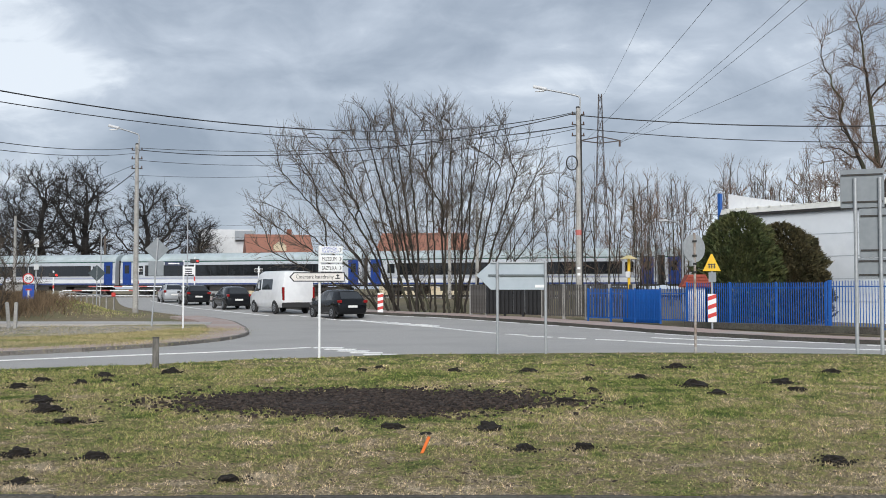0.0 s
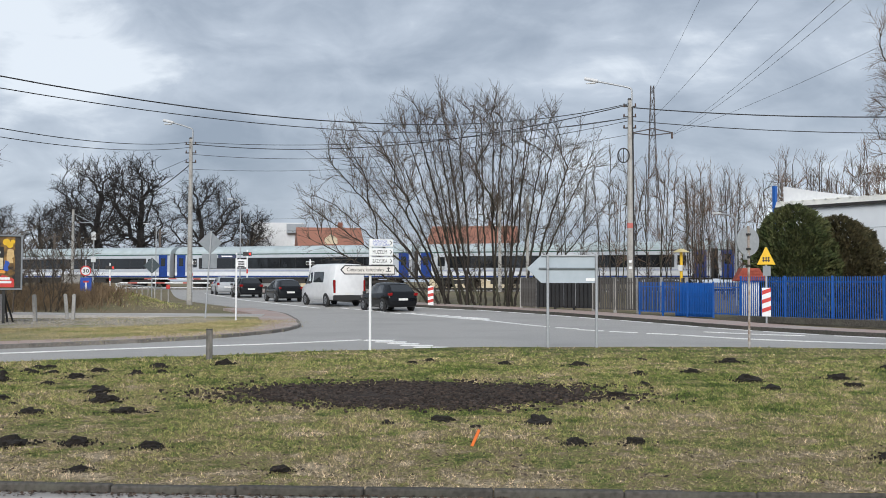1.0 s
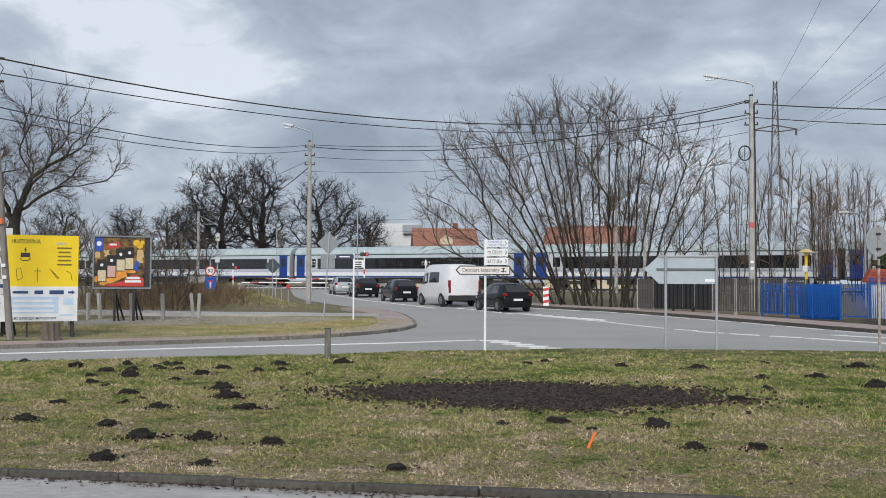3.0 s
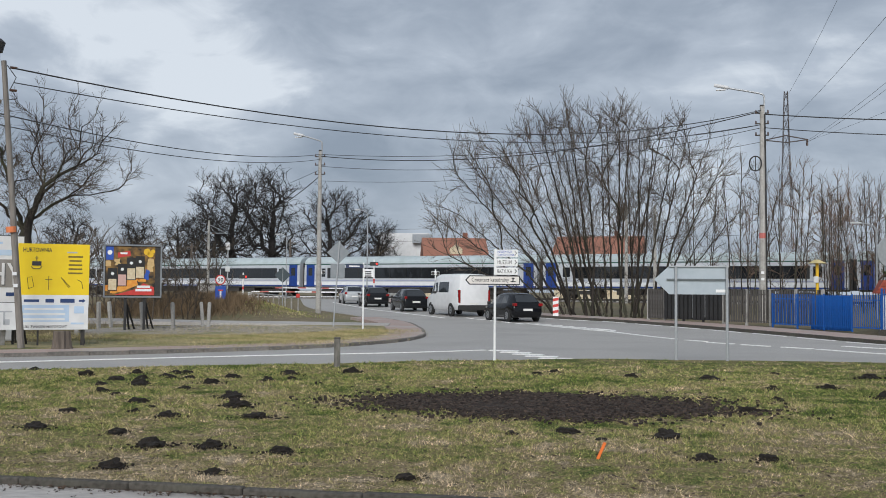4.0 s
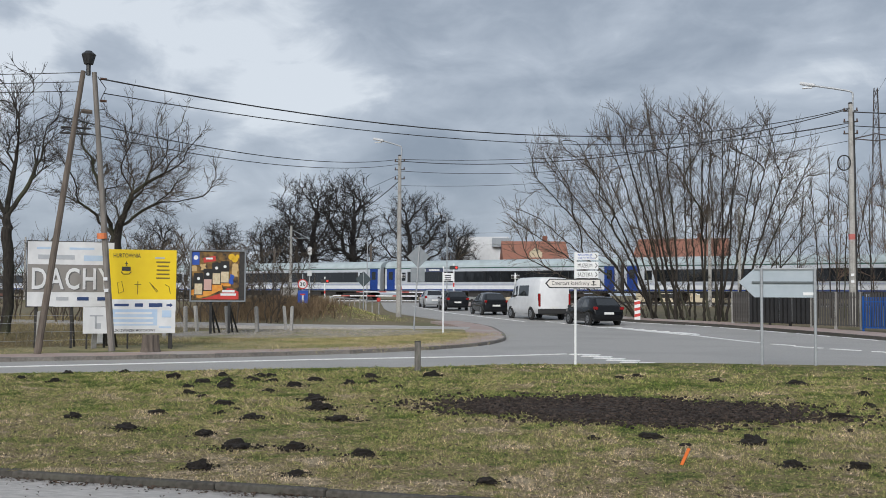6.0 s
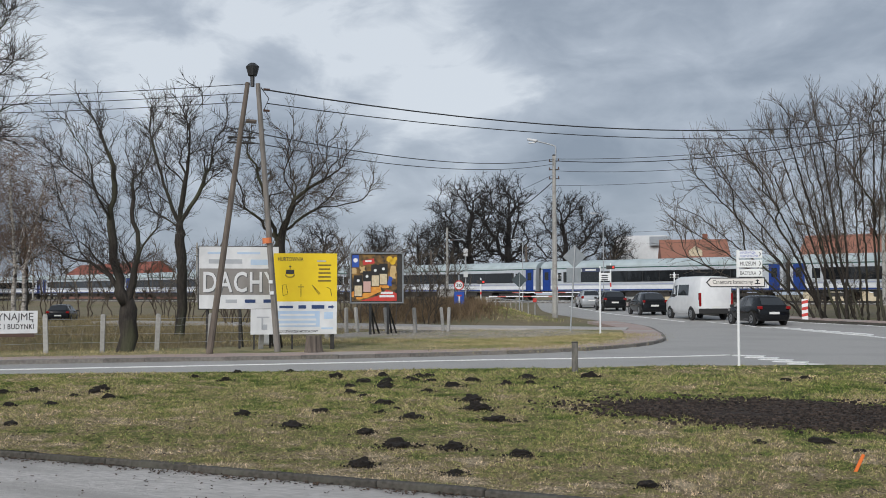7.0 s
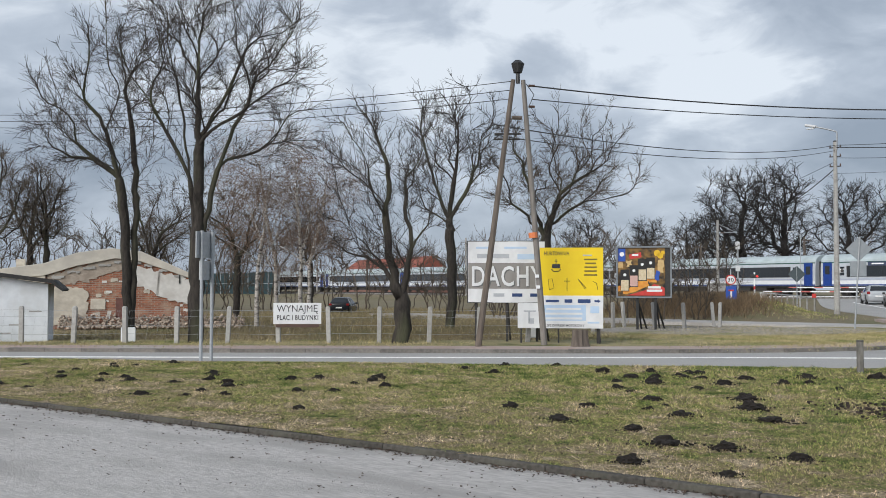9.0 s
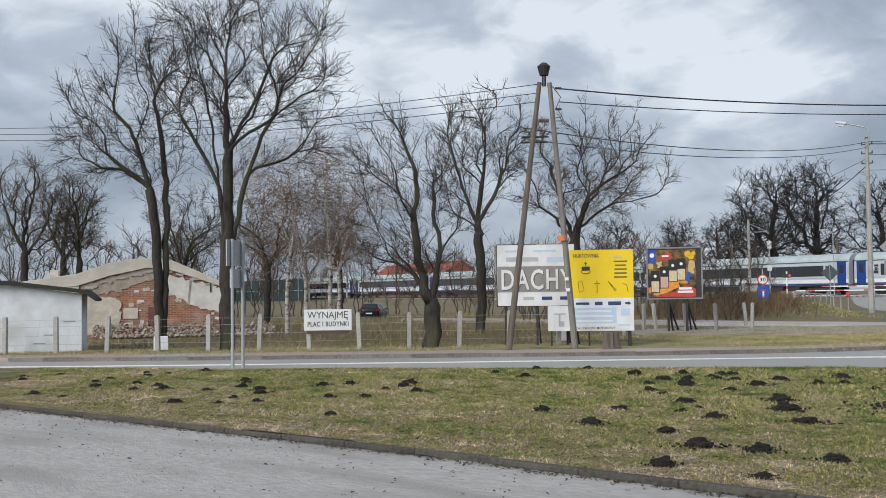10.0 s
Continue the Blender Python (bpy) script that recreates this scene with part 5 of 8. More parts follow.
def make_cars():
    small = [(-1.25, -0.45, 0.25, 0.02), (-0.38, 0.62, 0.02, 0.2)]
    long = [(-1.85, -1.15, 0.2, 0.03), (-1.07, -0.25, 0.02, 0.02), (-0.17, 0.8, 0.02, 0.2)]
    q = "cars queueing at the level crossing"
    vehicle("car", "black hatchback with red tail lights waiting on the road", HATCH, CARBLACK, small, (1, 3), (7, 6), (-1.25, 1.27), 0.31, heading(-0.5, 0.86, -5.7, 54.2), (0.72, 0.88, 0.2, 0.15), q)
    vehicle("van", "white panel van with black bumpers waiting on the road", VAN, CARWHITE, [(-1.15, 0.45, 0.03, 0.03), (0.62, 1.75, 0.03, 0.5)], (0, 0), (6, 5), (-1.55, 1.75), 0.35, heading(-0.52, 0.85, -9.8, 61.0), (0.93, 1.15, 0.1, 0.75), q, (0.97, 0.5, 0.3), 0.66)
    vehicle("car", "dark grey small hatchback waiting behind the crossing", HATCH, CARGREY, small, (1, 3), (7, 6), (-1.25, 1.27), 0.31, heading(-0.45, 0.89, -14.2, 68.0), (0.72, 0.9, 0.16, 0.16), q)
    vehicle("car", "dark grey saloon car waiting on the road", WAGON, CARGREY, long, (1, 3), (7, 6), (-1.4, 1.4), 0.31, heading(-0.40, 0.92, -18.9, 77.0), (0.74, 0.88, 0.24, 0.16), q)
    vehicle("car", "silver estate car first in the queue at the barrier", WAGON, CARSILVER, long, (1, 3), (7, 6), (-1.4, 1.4), 0.31, heading(-0.38, 0.92, -22.5, 84.0), (0.74, 0.88, 0.2, 0.2), q)
    parked = vehicle("car", "small dark car parked behind the fence", WAGON, CARGREY, long, (1, 3), (7, 6), (-1.4, 1.4), 0.31, heading(-0.55, 0.83, -50.9, 53.7), (0.74, 0.88, 0.24, 0.16))
    parked.scale = (0.84, 0.84, 0.84)
    parked.location.z -= 0.14


make_cars()

# ---- poles, wires, signs ----
LAMPWHITE = mat("lamp_housing", (0.62, 0.63, 0.64), (0.55, 0.56, 0.57), 6, 0.4)
WIRE = mat("cable_black", (0.02, 0.02, 0.021), (0.03, 0.03, 0.03), 5, 0.6)
INSUL = mat("insulator_brown", (0.10, 0.05, 0.03), (0.07, 0.04, 0.03), 6, 0.3)
YELLOW = mat("yellow_film", (0.80, 0.50, 0.02), (0.75, 0.46, 0.02), 6, 0.5)
SIGNBLUE = mat("sign_blue", (0.02, 0.09, 0.45), (0.02, 0.08, 0.4), 6, 0.45)
DARKTXT = mat("dark_lettering", (0.03, 0.03, 0.035), (0.04, 0.04, 0.045), 6, 0.6)
TEXTGREY = mat("faded_lettering", (0.45, 0.47, 0.5), (0.4, 0.42, 0.45), 6, 0.6)


def street_pole(x, y, label, height, arm, arm_dir, extras=True):
    z = H(x, y)
    t = thing("street_lamp", label, "street lamp", pose(x, y, z))
    # a tapered concrete pole with flat sides
    part("pole", Shape().tube((0, 0, -0.2), (0, 0, height), 0.19, 8, 0.11), CONCRETE, t, bevel=0.01)
    part("cap", Shape().tube((0, 0, height), (0, 0, height + 0.08), 0.12, 8, 0.1), DARKSTEEL, t)
    c, s = math.cos(arm_dir), math.sin(arm_dir)
    curve = [(0.1, 0, height - 0.5), (0.12, 0, height + 0.42)] + [(0.12 + c * arm * k, s * arm * k, height + z) for k, z in ((0.01, 0.56), (0.05, 0.64), (0.13, 0.69), (0.5, 0.86), (1.0, 1.06))]
    part("arm", Shape().pipe(curve, 0.05, 8), GALV, t)
    e = Vector(curve[-1])
    head = Shape()
    head.add([(0.75 * a, 0.14 * b * (0.5 if a > 0.9 else 1), 0.1 * d) for a in (0, 0.5, 1) for b, d in ((-1, 0), (-0.7, 1), (0.7, 1), (1, 0), (0.6, -0.7), (-0.6, -0.7))],
             [(k * 6 + i, k * 6 + (i + 1) % 6, (k + 1) * 6 + (i + 1) % 6, (k + 1) * 6 + i) for k in (0, 1) for i in range(6)] + [(0, 1, 2, 3, 4, 5), (12, 13, 14, 15, 16, 17)],
             Matrix.Translation(e) @ Matrix.Rotation(arm_dir, 4, "Z") @ Matrix.Rotation(radians(-14), 4, "Y"))
    h = part("lamp_head", head, LAMPWHITE, t, "pale lamp head", bevel=0.02)
    part("lamp_glass", Shape().box((0.38, 0, -0.075), (0.5, 0.16, 0.05), Matrix.Translation(e) @ Matrix.Rotation(arm_dir, 4, "Z")), WHITE, h, bevel=0.015)
    for k in (0.35, 0.9, 1.5):
        part("crossarm", Shape().box((0, 0, height - k), (0.7, 0.06, 0.06)), DARKSTEEL, t, bevel=0.01)
        for dx in (-0.3, 0.3):
            part("insulator", Shape().tube((dx, 0, height - k), (dx, 0, height - k + 0.16), 0.045, 8, 0.03), INSUL, t)
    if extras:
        ring = Shape()
        n = 20
        pts = [(math.cos(i * 6.283 / n) * 0.3 - 0.35, -0.12, math.sin(i * 6.283 / n) * 0.38 + height * 0.73) for i in range(n + 1)]
        part("cable_coil", ring.pipe(pts, 0.035, 6).tube((-0.35, -0.12, height * 0.73 - 0.38), (-0.35, -0.12, height * 0.73 + 0.38), 0.02, 6), WIRE, t, "coil of black cable")
        part("cable_run", Shape().pipe([(0.2, -0.05, 0), (0.19, -0.05, height * 0.3), (0.17, -0.05, height * 0.7), (0.13, -0.05, height - 0.4)], 0.04, 6), WIRE, t, "black cable down the pole")
        part("red_band", Shape().tube((0, 0, height * 0.38), (0, 0, height * 0.405), 0.168, 8), mat("faded_red_band", (0.55, 0.16, 0.14), (0.5, 0.14, 0.12), 6, 0.7), t, "faded red sticker band")
        for k in (0.22, 0.19):
            part("pole_plate", Shape().box((-0.02, -0.185, height * k), (0.16, 0.01, 0.13)), WHITE, t)
    return t


P1, P2 = (7.2, 54.6), (-19.2, 63.5)
H1, H2 = 11.05, 10.35
street_pole(*P1, "tall concrete street lamp pole with cables and a cable coil", H1, 1.8, radians(170))
street_pole(*P2, "weathered concrete street lamp pole beside the crossing road", H2, 1.35, radians(170), False)


def a_pole():
    t = thing("utility_pole", "twin-legged timber utility pole with a dark drum on top", "utility pole", pose(0, 0, 0))
    a, b, top = Vector((-16.85, 23.2, -0.2)), Vector((-15.6, 24.75, -0.2)), Vector((-16.05, 24.05, 7.55))
    part("leg", Shape().tube(a, top + Vector((-0.09, -0.1, 0)), 0.095, 10, 0.065), WOODPOST, t, "brown timber leg")
    part("leg", Shape().tube(b, top + Vector((0.1, 0.12, 0.0)), 0.095, 10, 0.065), mat("silvered_wood", (0.24, 0.22, 0.20), (0.16, 0.145, 0.13), 12, 0.9, bump=0.6, stretch=(1, 1, 0.15)), t, "pale weathered leg")
    part("brace", Shape().tube(a.lerp(top, 0.86), b.lerp(top, 0.86), 0.06, 6), WOODPOST, t)
    part("drum", Shape().tube(top + Vector((0, 0, 0.2)), top + Vector((0, 0, 0.46)), 0.12, 14, 0.19).tube(top + Vector((0, 0, -0.1)), top + Vector((0, 0, 0.2)), 0.06, 8), BLACK, t, "dark metal drum")
    part("drum_lid", Shape().tube(top + Vector((0, 0, 0.46)), top + Vector((0, 0, 0.56)), 0.19, 14, 0.08), BLACK, t)
    for k in (0.80, 0.78):
        part("crossarm", Shape().tube(a.lerp(top, k) + Vector((-0.35, -0.25, 0)), a.lerp(top, k) + Vector((0.25, 0.2, 0)), 0.03, 6), DARKSTEEL, t)
    for dz in (-0.15, -0.75):
        part("insulator", Shape().tube(top + Vector((0.2, 0.25, dz)), top + Vector((0.32, 0.38, dz)), 0.035, 8), INSUL, t)
    part("jumper_wire", Shape().pipe([top + Vector((0.15, 0.2, -0.1)), top + Vector((0.3, 0.38, -0.4)), top + Vector((0.2, 0.3, -0.7)), top + Vector((0.32, 0.4, -0.95)), top + Vector((0.12, 0.15, -1.05))], 0.012, 5), WIRE, t)
    part("orange_band", Shape().tube(b.lerp(top, 0.42), b.lerp(top, 0.44), 0.13, 10), mat("orange_band", (0.75, 0.22, 0.08), (0.65, 0.2, 0.08), 6, 0.7), t, "orange sticker band")
    for k in (0.24, 0.28):
        part("pole_plate", Shape().box(b.lerp(top, k) + Vector((0.06, -0.11, 0)), (0.11, 0.01, 0.09), rz=0.7), WHITE, t)


a_pole()


def cable(a, b, sag, r, label="slack black overhead cable"):
    a, b = Vector(a), Vector(b)
    pts = [a.lerp(b, k / 24) - Vector((0, 0, sag * 4 * (k / 24) * (1 - k / 24))) for k in range(25)]
    t = thing("overhead_cable", label, "cable", group="overhead cables")
    part("cable", quads("cable", *tubes([(pts, [r] * 25, 0)], (5,)), WIRE), WIRE, t)


z1, z2 = H(*P1) + H1, H(*P2) + H2
cable((-15.75, 24.35, 7.38), (P1[0], P1[1], 11.12), 1.5, 0.021)
cable((-15.75, 24.35, 7.0), (P1[0], P1[1], 10.36), 1.25, 0.015)
cable((-16.5, 23.5, 6.25), (P2[0], P2[1], 10.4), 0.6, 0.017)
cable((-16.5, 23.5, 5.95), (P2[0], P2[1], 10.08), 0.6, 0.015)
for za, zb, sag, r in ((10.28, 11.06, 1.14, 0.026), (10.4, 10.36, 0.68, 0.017), (9.63, 10.2, 0.98, 0.016), (8.68, 9.46, 0.76, 0.012)):
    cable((P2[0], P2[1], za), (P1[0], P1[1], zb), sag, r)
cable((P1[0], P1[1], z1 - 0.4), (42, 38, 10.2), 1.4, 0.03)
cable((P1[0], P1[1], z1 - 1.1), (42, 38, 9.3), 1.4, 0.022)
for d in (0.0, 0.25, 0.5):
    cable((-16.2, 23.9, 7.5 - d), (-46, 19.5, 9.2 - d), 0.5, 0.011, "thin black overhead line")
cable((P2[0], P2[1], z2 - 1.2), (-44, 96, 8.5), 0.4, 0.014)
cable((P2[0], P2[1], z2 - 1.6), (-27.5, 74, 7.0), 0.3, 0.03)
for x0, z0, x1 in ((16.5, 19.0, 12.3), (20.8, 19.0, 16.1), (20.8, 18.8, 17.0), (18.6, 24.0, 10.2), (20.9, 19.0, 27.0)):
    cable((x0, 121, z0), (x1 + (x1 - x0) * 0.9, -70, z0 + 1.0), 3.4, 0.013, "thin black high-voltage line overhead")


def pylon():
    t = thing("pylon", "rusty lattice steel transmission pylon far behind the trees", "pylon", pose(18.6, 121, 0.3))
    top, half = 24.5, 0.85
    steel = mat("rusty_steel", (0.10, 0.085, 0.08), (0.08, 0.07, 0.07), 3, 0.7)

    def corner(i, k):
        w = half * (1 - k) + 0.18 * k
        return Vector((w * (-1, 1, 1, -1)[i], w * (-1, -1, 1, 1)[i], top * k))
    for i in range(4):
        part("leg", Shape().tube(corner(i, 0), corner(i, 1), 0.032, 5), steel, t)
    s = Shape()
    ks = [1 - (1 - k / 11) ** 1.25 for k in range(12)]
    for a, b in zip(ks, ks[1:]):
        for i in range(4):
            s.tube(corner(i, a), corner((i + 1) % 4, b), 0.02, 4).tube(corner((i + 1) % 4, a), corner(i, b), 0.02, 4)
    part("lattice", s, steel, t, kind="stuff")
    for sgn in (-1, 1):
        part("arm", Shape().tube((0, 0, 19.4), (2.4 * sgn, 0, 18.9), 0.07, 5).tube((0, 0, 18.6), (2.4 * sgn, 0, 18.9), 0.07, 5), steel, t)
        part("insulator", Shape().tube((2.3 * sgn, 0, 18.9), (2.3 * sgn, 0, 18.2), 0.12, 6), INSUL, t)


pylon()


def face(x0, y0, x1, y1, z=0.0):
    """A frame whose x runs from the first point to the second, z up, -y towards the viewer."""
    return pose(x0, y0, z, 0, 0, math.degrees(math.atan2(y1 - y0, x1 - x0)))


def toward(x, y, turn=0.0):
    """A frame at the place, facing the viewer."""
    return pose(x, y, H(x, y), 0, 0, math.degrees(math.atan2(y, x)) - 90 + turn)


def disc(c, r, n=32, thick=0.012):
    return Shape().tube((c[0], c[1] + thick, c[2]), (c[0], c[1] - thick, c[2]), r, n)


def bars(parent, x, z, w, rows, h, gap, material, y=-0.03, rnd=None):
    """Lines of writing that cannot be read, as plain bars."""
    r = rnd or random.Random(int(x * 100 + z * 77))
    for k in range(rows):
        part("text_bar", Shape().box((x + w / 2, y, z - k * (h + gap)), (w * (0.75 + 0.25 * r.random()), 0.004, h)), material, parent)


def direction_signs():
    t = thing("direction_sign", "white signpost with three arrow plates over a white arrow board", "road sign", toward(-2.9, 23.75))
    part("post", Shape().tube((0, 0.03, -0.2), (0, 0.03, 2.6), 0.03, 12), WHITE, t, "white painted post")
    for i, (words, w, col, size) in enumerate((("INFORMACJA\nTURYSTYCZNA", 0.4, SIGNBLUE, 0.075), ("MUZEUM", 0.33, DARKTXT, 0.13), ("BAZYLIKA", 0.34, DARKTXT, 0.13))):
        z = 2.50 - 0.21 * i
        p = part("plate", Shape().box((0.26, -0.01, z), (0.54, 0.02, 0.17)), WHITE, t, bevel=0.004)
        letters("lettering", words, size, col, p, Matrix.Translation((0.05, -0.024, z + (0.01 if "\n" in words else -0.045))), width=w, bold=0.0)
        part("chevron", Shape().prism([(0.45, z - 0.05), (0.49, z), (0.45, z + 0.05), (0.47, z + 0.05), (0.51, z), (0.47, z - 0.05)], -0.026, -0.02), DARKTXT, p)
    out = [(-0.70, 1.87), (-0.60, 1.76), (0.58, 1.76), (0.58, 1.98), (-0.60, 1.98)]
    p = part("arrow_board", Shape().prism(out, -0.035, -0.012), DARKTXT, t, "white arrow board with a dark rim")
    part("arrow_face", Shape().prism([(-0.66, 1.87), (-0.585, 1.785), (0.56, 1.785), (0.56, 1.955), (-0.585, 1.955)], -0.040, -0.034), mat("cream_sheet", (0.74, 0.71, 0.68), (0.68, 0.65, 0.62), 6, 0.5), p)
    letters("lettering", "Cmentarz katedralny", 0.13, DARKTXT, p, Matrix.Translation((-0.55, -0.044, 1.835)), width=0.87)
    part("pictogram", Shape().box((0.42, -0.043, 1.84), (0.12, 0.004, 0.02)).box((0.42, -0.043, 1.88), (0.025, 0.004, 0.11)).box((0.42, -0.043, 1.91), (0.07, 0.004, 0.02)), DARKTXT, p)


def arrow_back():
    t = thing("direction_board", "large grey back of an arrow-shaped direction board on two posts", "road sign", pose(0, 25.45, 0))
    out = [(0.80, 1.93), (1.16, 1.57), (2.56, 1.57), (2.56, 2.26), (1.16, 2.26)]
    p = part("board", Shape().prism(out, 0.0, 0.03), mat('arrow_board_back', (0.40, 0.46, 0.51), (0.36, 0.42, 0.47), 4, 0.5), t, bevel=0.004)
    part("edge_rail", Shape().box((1.86, -0.02, 2.25), (1.42, 0.05, 0.03)), GALV, t)
    part("rail", Shape().box((1.80, -0.02, 1.93), (1.4, 0.04, 0.045)), mat("dark_rail", (0.12, 0.14, 0.15), (0.1, 0.12, 0.13), 6, 0.6), t)
    part("sticker", Shape().box((2.38, -0.005, 1.66), (0.24, 0.006, 0.07)), WHITE, p)
    for x in (1.32, 2.52):
        part("post", Shape().tube((x, -0.05, -0.2), (x, -0.05, 2.27), 0.034, 12), GALV, t)


def crossing_sign():
    t = thing("round_sign", "weathered grey back of a round traffic sign on a thin post", "road sign", toward(6.09, 24.9, 42))
    part("post", Shape().tube((0, -0.03, -0.2), (0, -0.03, 2.95), 0.03, 12), mat("peeling_post", (0.45, 0.43, 0.41), (0.24, 0.17, 0.13), 9, 0.8), t)
    part("disc", disc((0, 0.0, 2.58), 0.33), SIGNBACK, t)
    part("rim", Shape().tube((0, 0.02, 2.58), (0, -0.02, 2.58), 0.345, 32), GALV, t)
    for z in (2.75, 2.4, 2.2, 2.0):
        part("clamp", Shape().box((-0.02, -0.05, z), (0.1, 0.06, 0.05)), DARKSTEEL, t, bevel=0.006)
    part("box", Shape().box((-0.05, 0, 2.22), (0.12, 0.1, 0.16)), GALV, t, bevel=0.01)
    t = thing("warning_sign", "yellow triangular level crossing warning sign on a grey post", "road sign", toward(10.9, 41.6))
    part("post", Shape().tube((0, 0.03, -0.2), (0, 0.03, 2.95), 0.04, 12), GALV, t)
    p = part("triangle", Shape().prism([(-0.36, 2.25), (0.36, 2.25), (0.03, 2.95), (-0.03, 2.95)], -0.02, 0.0), YELLOW, t, bevel=0.01)
    part("pictogram", Shape().box((0, -0.024, 2.42), (0.3, 0.006, 0.03)).box((0, -0.024, 2.52), (0.3, 0.006, 0.03)).box((-0.1, -0.024, 2.46), (0.04, 0.006, 0.2)).box((0.0, -0.024, 2.46), (0.04, 0.006, 0.2)).box((0.1, -0.024, 2.46), (0.04, 0.006, 0.2)), DARKTXT, p)
    part("plate", Shape().box((0.02, -0.01, 2.0), (0.3, 0.015, 0.4)), SIGNBACK, t)
    board = part("hazard_board", Shape().box((0.0, -0.05, 0.75), (0.34, 0.02, 1.15)), WHITE, t, "red and white striped hazard board", bevel=0.004)
    for k in range(3):
        z = 0.32 + k * 0.36
        part("stripe", Shape().prism([(-0.168, z), (0.168, z + 0.12), (0.168, z + 0.28), (-0.168, z + 0.16)], -0.064, -0.059), RED, board)


def sign_backs():
    t = thing("large_sign", "large grey back of stacked direction signs on two steel posts", "road sign", toward(10.35, 24.9))
    for x in (-0.28, 0.28):
        part("post", Shape().tube((x, -0.06, -0.2), (x, -0.06, 4.3), 0.045, 12), GALV, t)
    for x, z, w, h in ((-0.12, 4.05, 1.0, 0.95), (0.35, 2.95, 1.1, 1.2), (0.3, 2.1, 1.1, 0.48)):
        b = part("panel", Shape().box((x, 0, z), (w, 0.025, h)), SIGNBACK, t, bevel=0.004)
        for dz in (-h * 0.35, h * 0.35):
            part("rail", Shape().box((x, -0.025, z + dz), (w * 0.94, 0.03, 0.04)), DARKSTEEL, b)
    t = thing("large_sign", "narrow grey road sign seen edge on, on two posts", "road sign", toward(-19.2, 15.5, 60))
    for x in (-0.2, 0.28):
        part("post", Shape().tube((x, -0.05, -0.2), (x, -0.05, 2.95), 0.04, 12), GALV, t)
    part("panel", Shape().box((0.04, 0, 2.62), (0.85, 0.03, 0.62)), GALV, t, bevel=0.004)
    part("panel", Shape().box((0.04, 0, 2.02), (0.5, 0.03, 0.45)), GALV, t, bevel=0.004)
    t = thing("priority_sign", "grey back of a diamond sign over a square plate", "road sign", toward(-12.2, 43.0))
    part("post", Shape().tube((-0.12, -0.03, -0.2), (0.12, -0.03, 3.75), 0.035, 12), GALV, t)
    part("diamond", Shape().prism([(0.08, 2.75), (0.58, 3.25), (0.08, 3.75), (-0.42, 3.25)], 0, 0.02, "y"), SIGNBACK, t, bevel=0.006)
    part("plate", Shape().box((0.05, 0.01, 2.45), (0.62, 0.02, 0.62)), SIGNBACK, t, bevel=0.006)
    t = thing("street_name_sign", "white post with dark street name plates", "road sign", toward(-10.4, 40.7))
    part("post", Shape().tube((0, 0.02, -0.2), (0, 0.02, 2.75), 0.035, 12), WHITE, t, "white painted post")
    p = part("plate", Shape().box((-0.36, -0.01, 2.6), (0.72, 0.02, 0.15)), mat("navy_sheet", (0.02, 0.035, 0.09), (0.02, 0.03, 0.08), 6, 0.5), t, "dark blue plate")
    bars(p, -0.6, 2.6, 0.45, 1, 0.05, 0.03, WHITE, -0.024)
    p = part("plate", Shape().box((0.2, -0.01, 2.32), (0.4, 0.02, 0.32)), WHITE, t)
    bars(p, 0.04, 2.38, 0.3, 3, 0.05, 0.04, DARKTXT, -0.024)
    t = thing("priority_sign", "dark back of a diamond sign near the level crossing", "road sign", toward(-24.0, 70.5))
    part("post", Shape().tube((0, 0.03, -0.2), (0, 0.03, 2.9), 0.035, 10), GALV, t)
    part("diamond", Shape().prism([(0, 1.75), (0.58, 2.32), (0, 2.9), (-0.58, 2.32)], 0, 0.02, "y"), mat("dark_back", (0.05, 0.07, 0.08), (0.04, 0.06, 0.07), 6, 0.6), t, bevel=0.006)


def speed_sign():
    t = thing("speed_limit_sign", "round thirty speed limit sign over a blue dead-end sign", "road sign", toward(-23.4, 57.4))
    part("post", Shape().tube((0, 0.03, -0.2), (0, 0.03, 2.0), 0.035, 10), GALV, t)
    d = part("disc", disc((0, 0, 1.38), 0.30), RED, t)
    part("face", disc((0, -0.02, 1.38), 0.235, thick=0.006), WHITE, d)
    letters("number", "30", 0.3, DARKTXT, d, Matrix.Translation((0, -0.03, 1.28)), width=0.33, align="CENTER", bold=0.006)
    p = part("plate", Shape().box((0.02, 0, 0.62), (0.6, 0.02, 0.76)), SIGNBLUE, t)
    part("pictogram", Shape().box((0.02, -0.014, 0.52), (0.1, 0.008, 0.4)), WHITE, p)
    part("pictogram", Shape().box((0.02, -0.018, 0.76), (0.3, 0.008, 0.09)), RED, p)
    z = H(-27.5, 65)
    t = thing("relay_cabin", "small pale concrete railway relay cabin", "cabin", toward(-27.3, 65))
    part("body", Shape().box((0, 0, 0.5), (1.5, 1.2, 1.15)), CONCRETE, t, bevel=0.02)
    part("roof", Shape().box((0, 0, 1.11), (1.66, 1.36, 0.08)), CONCRETE, t, bevel=0.01)


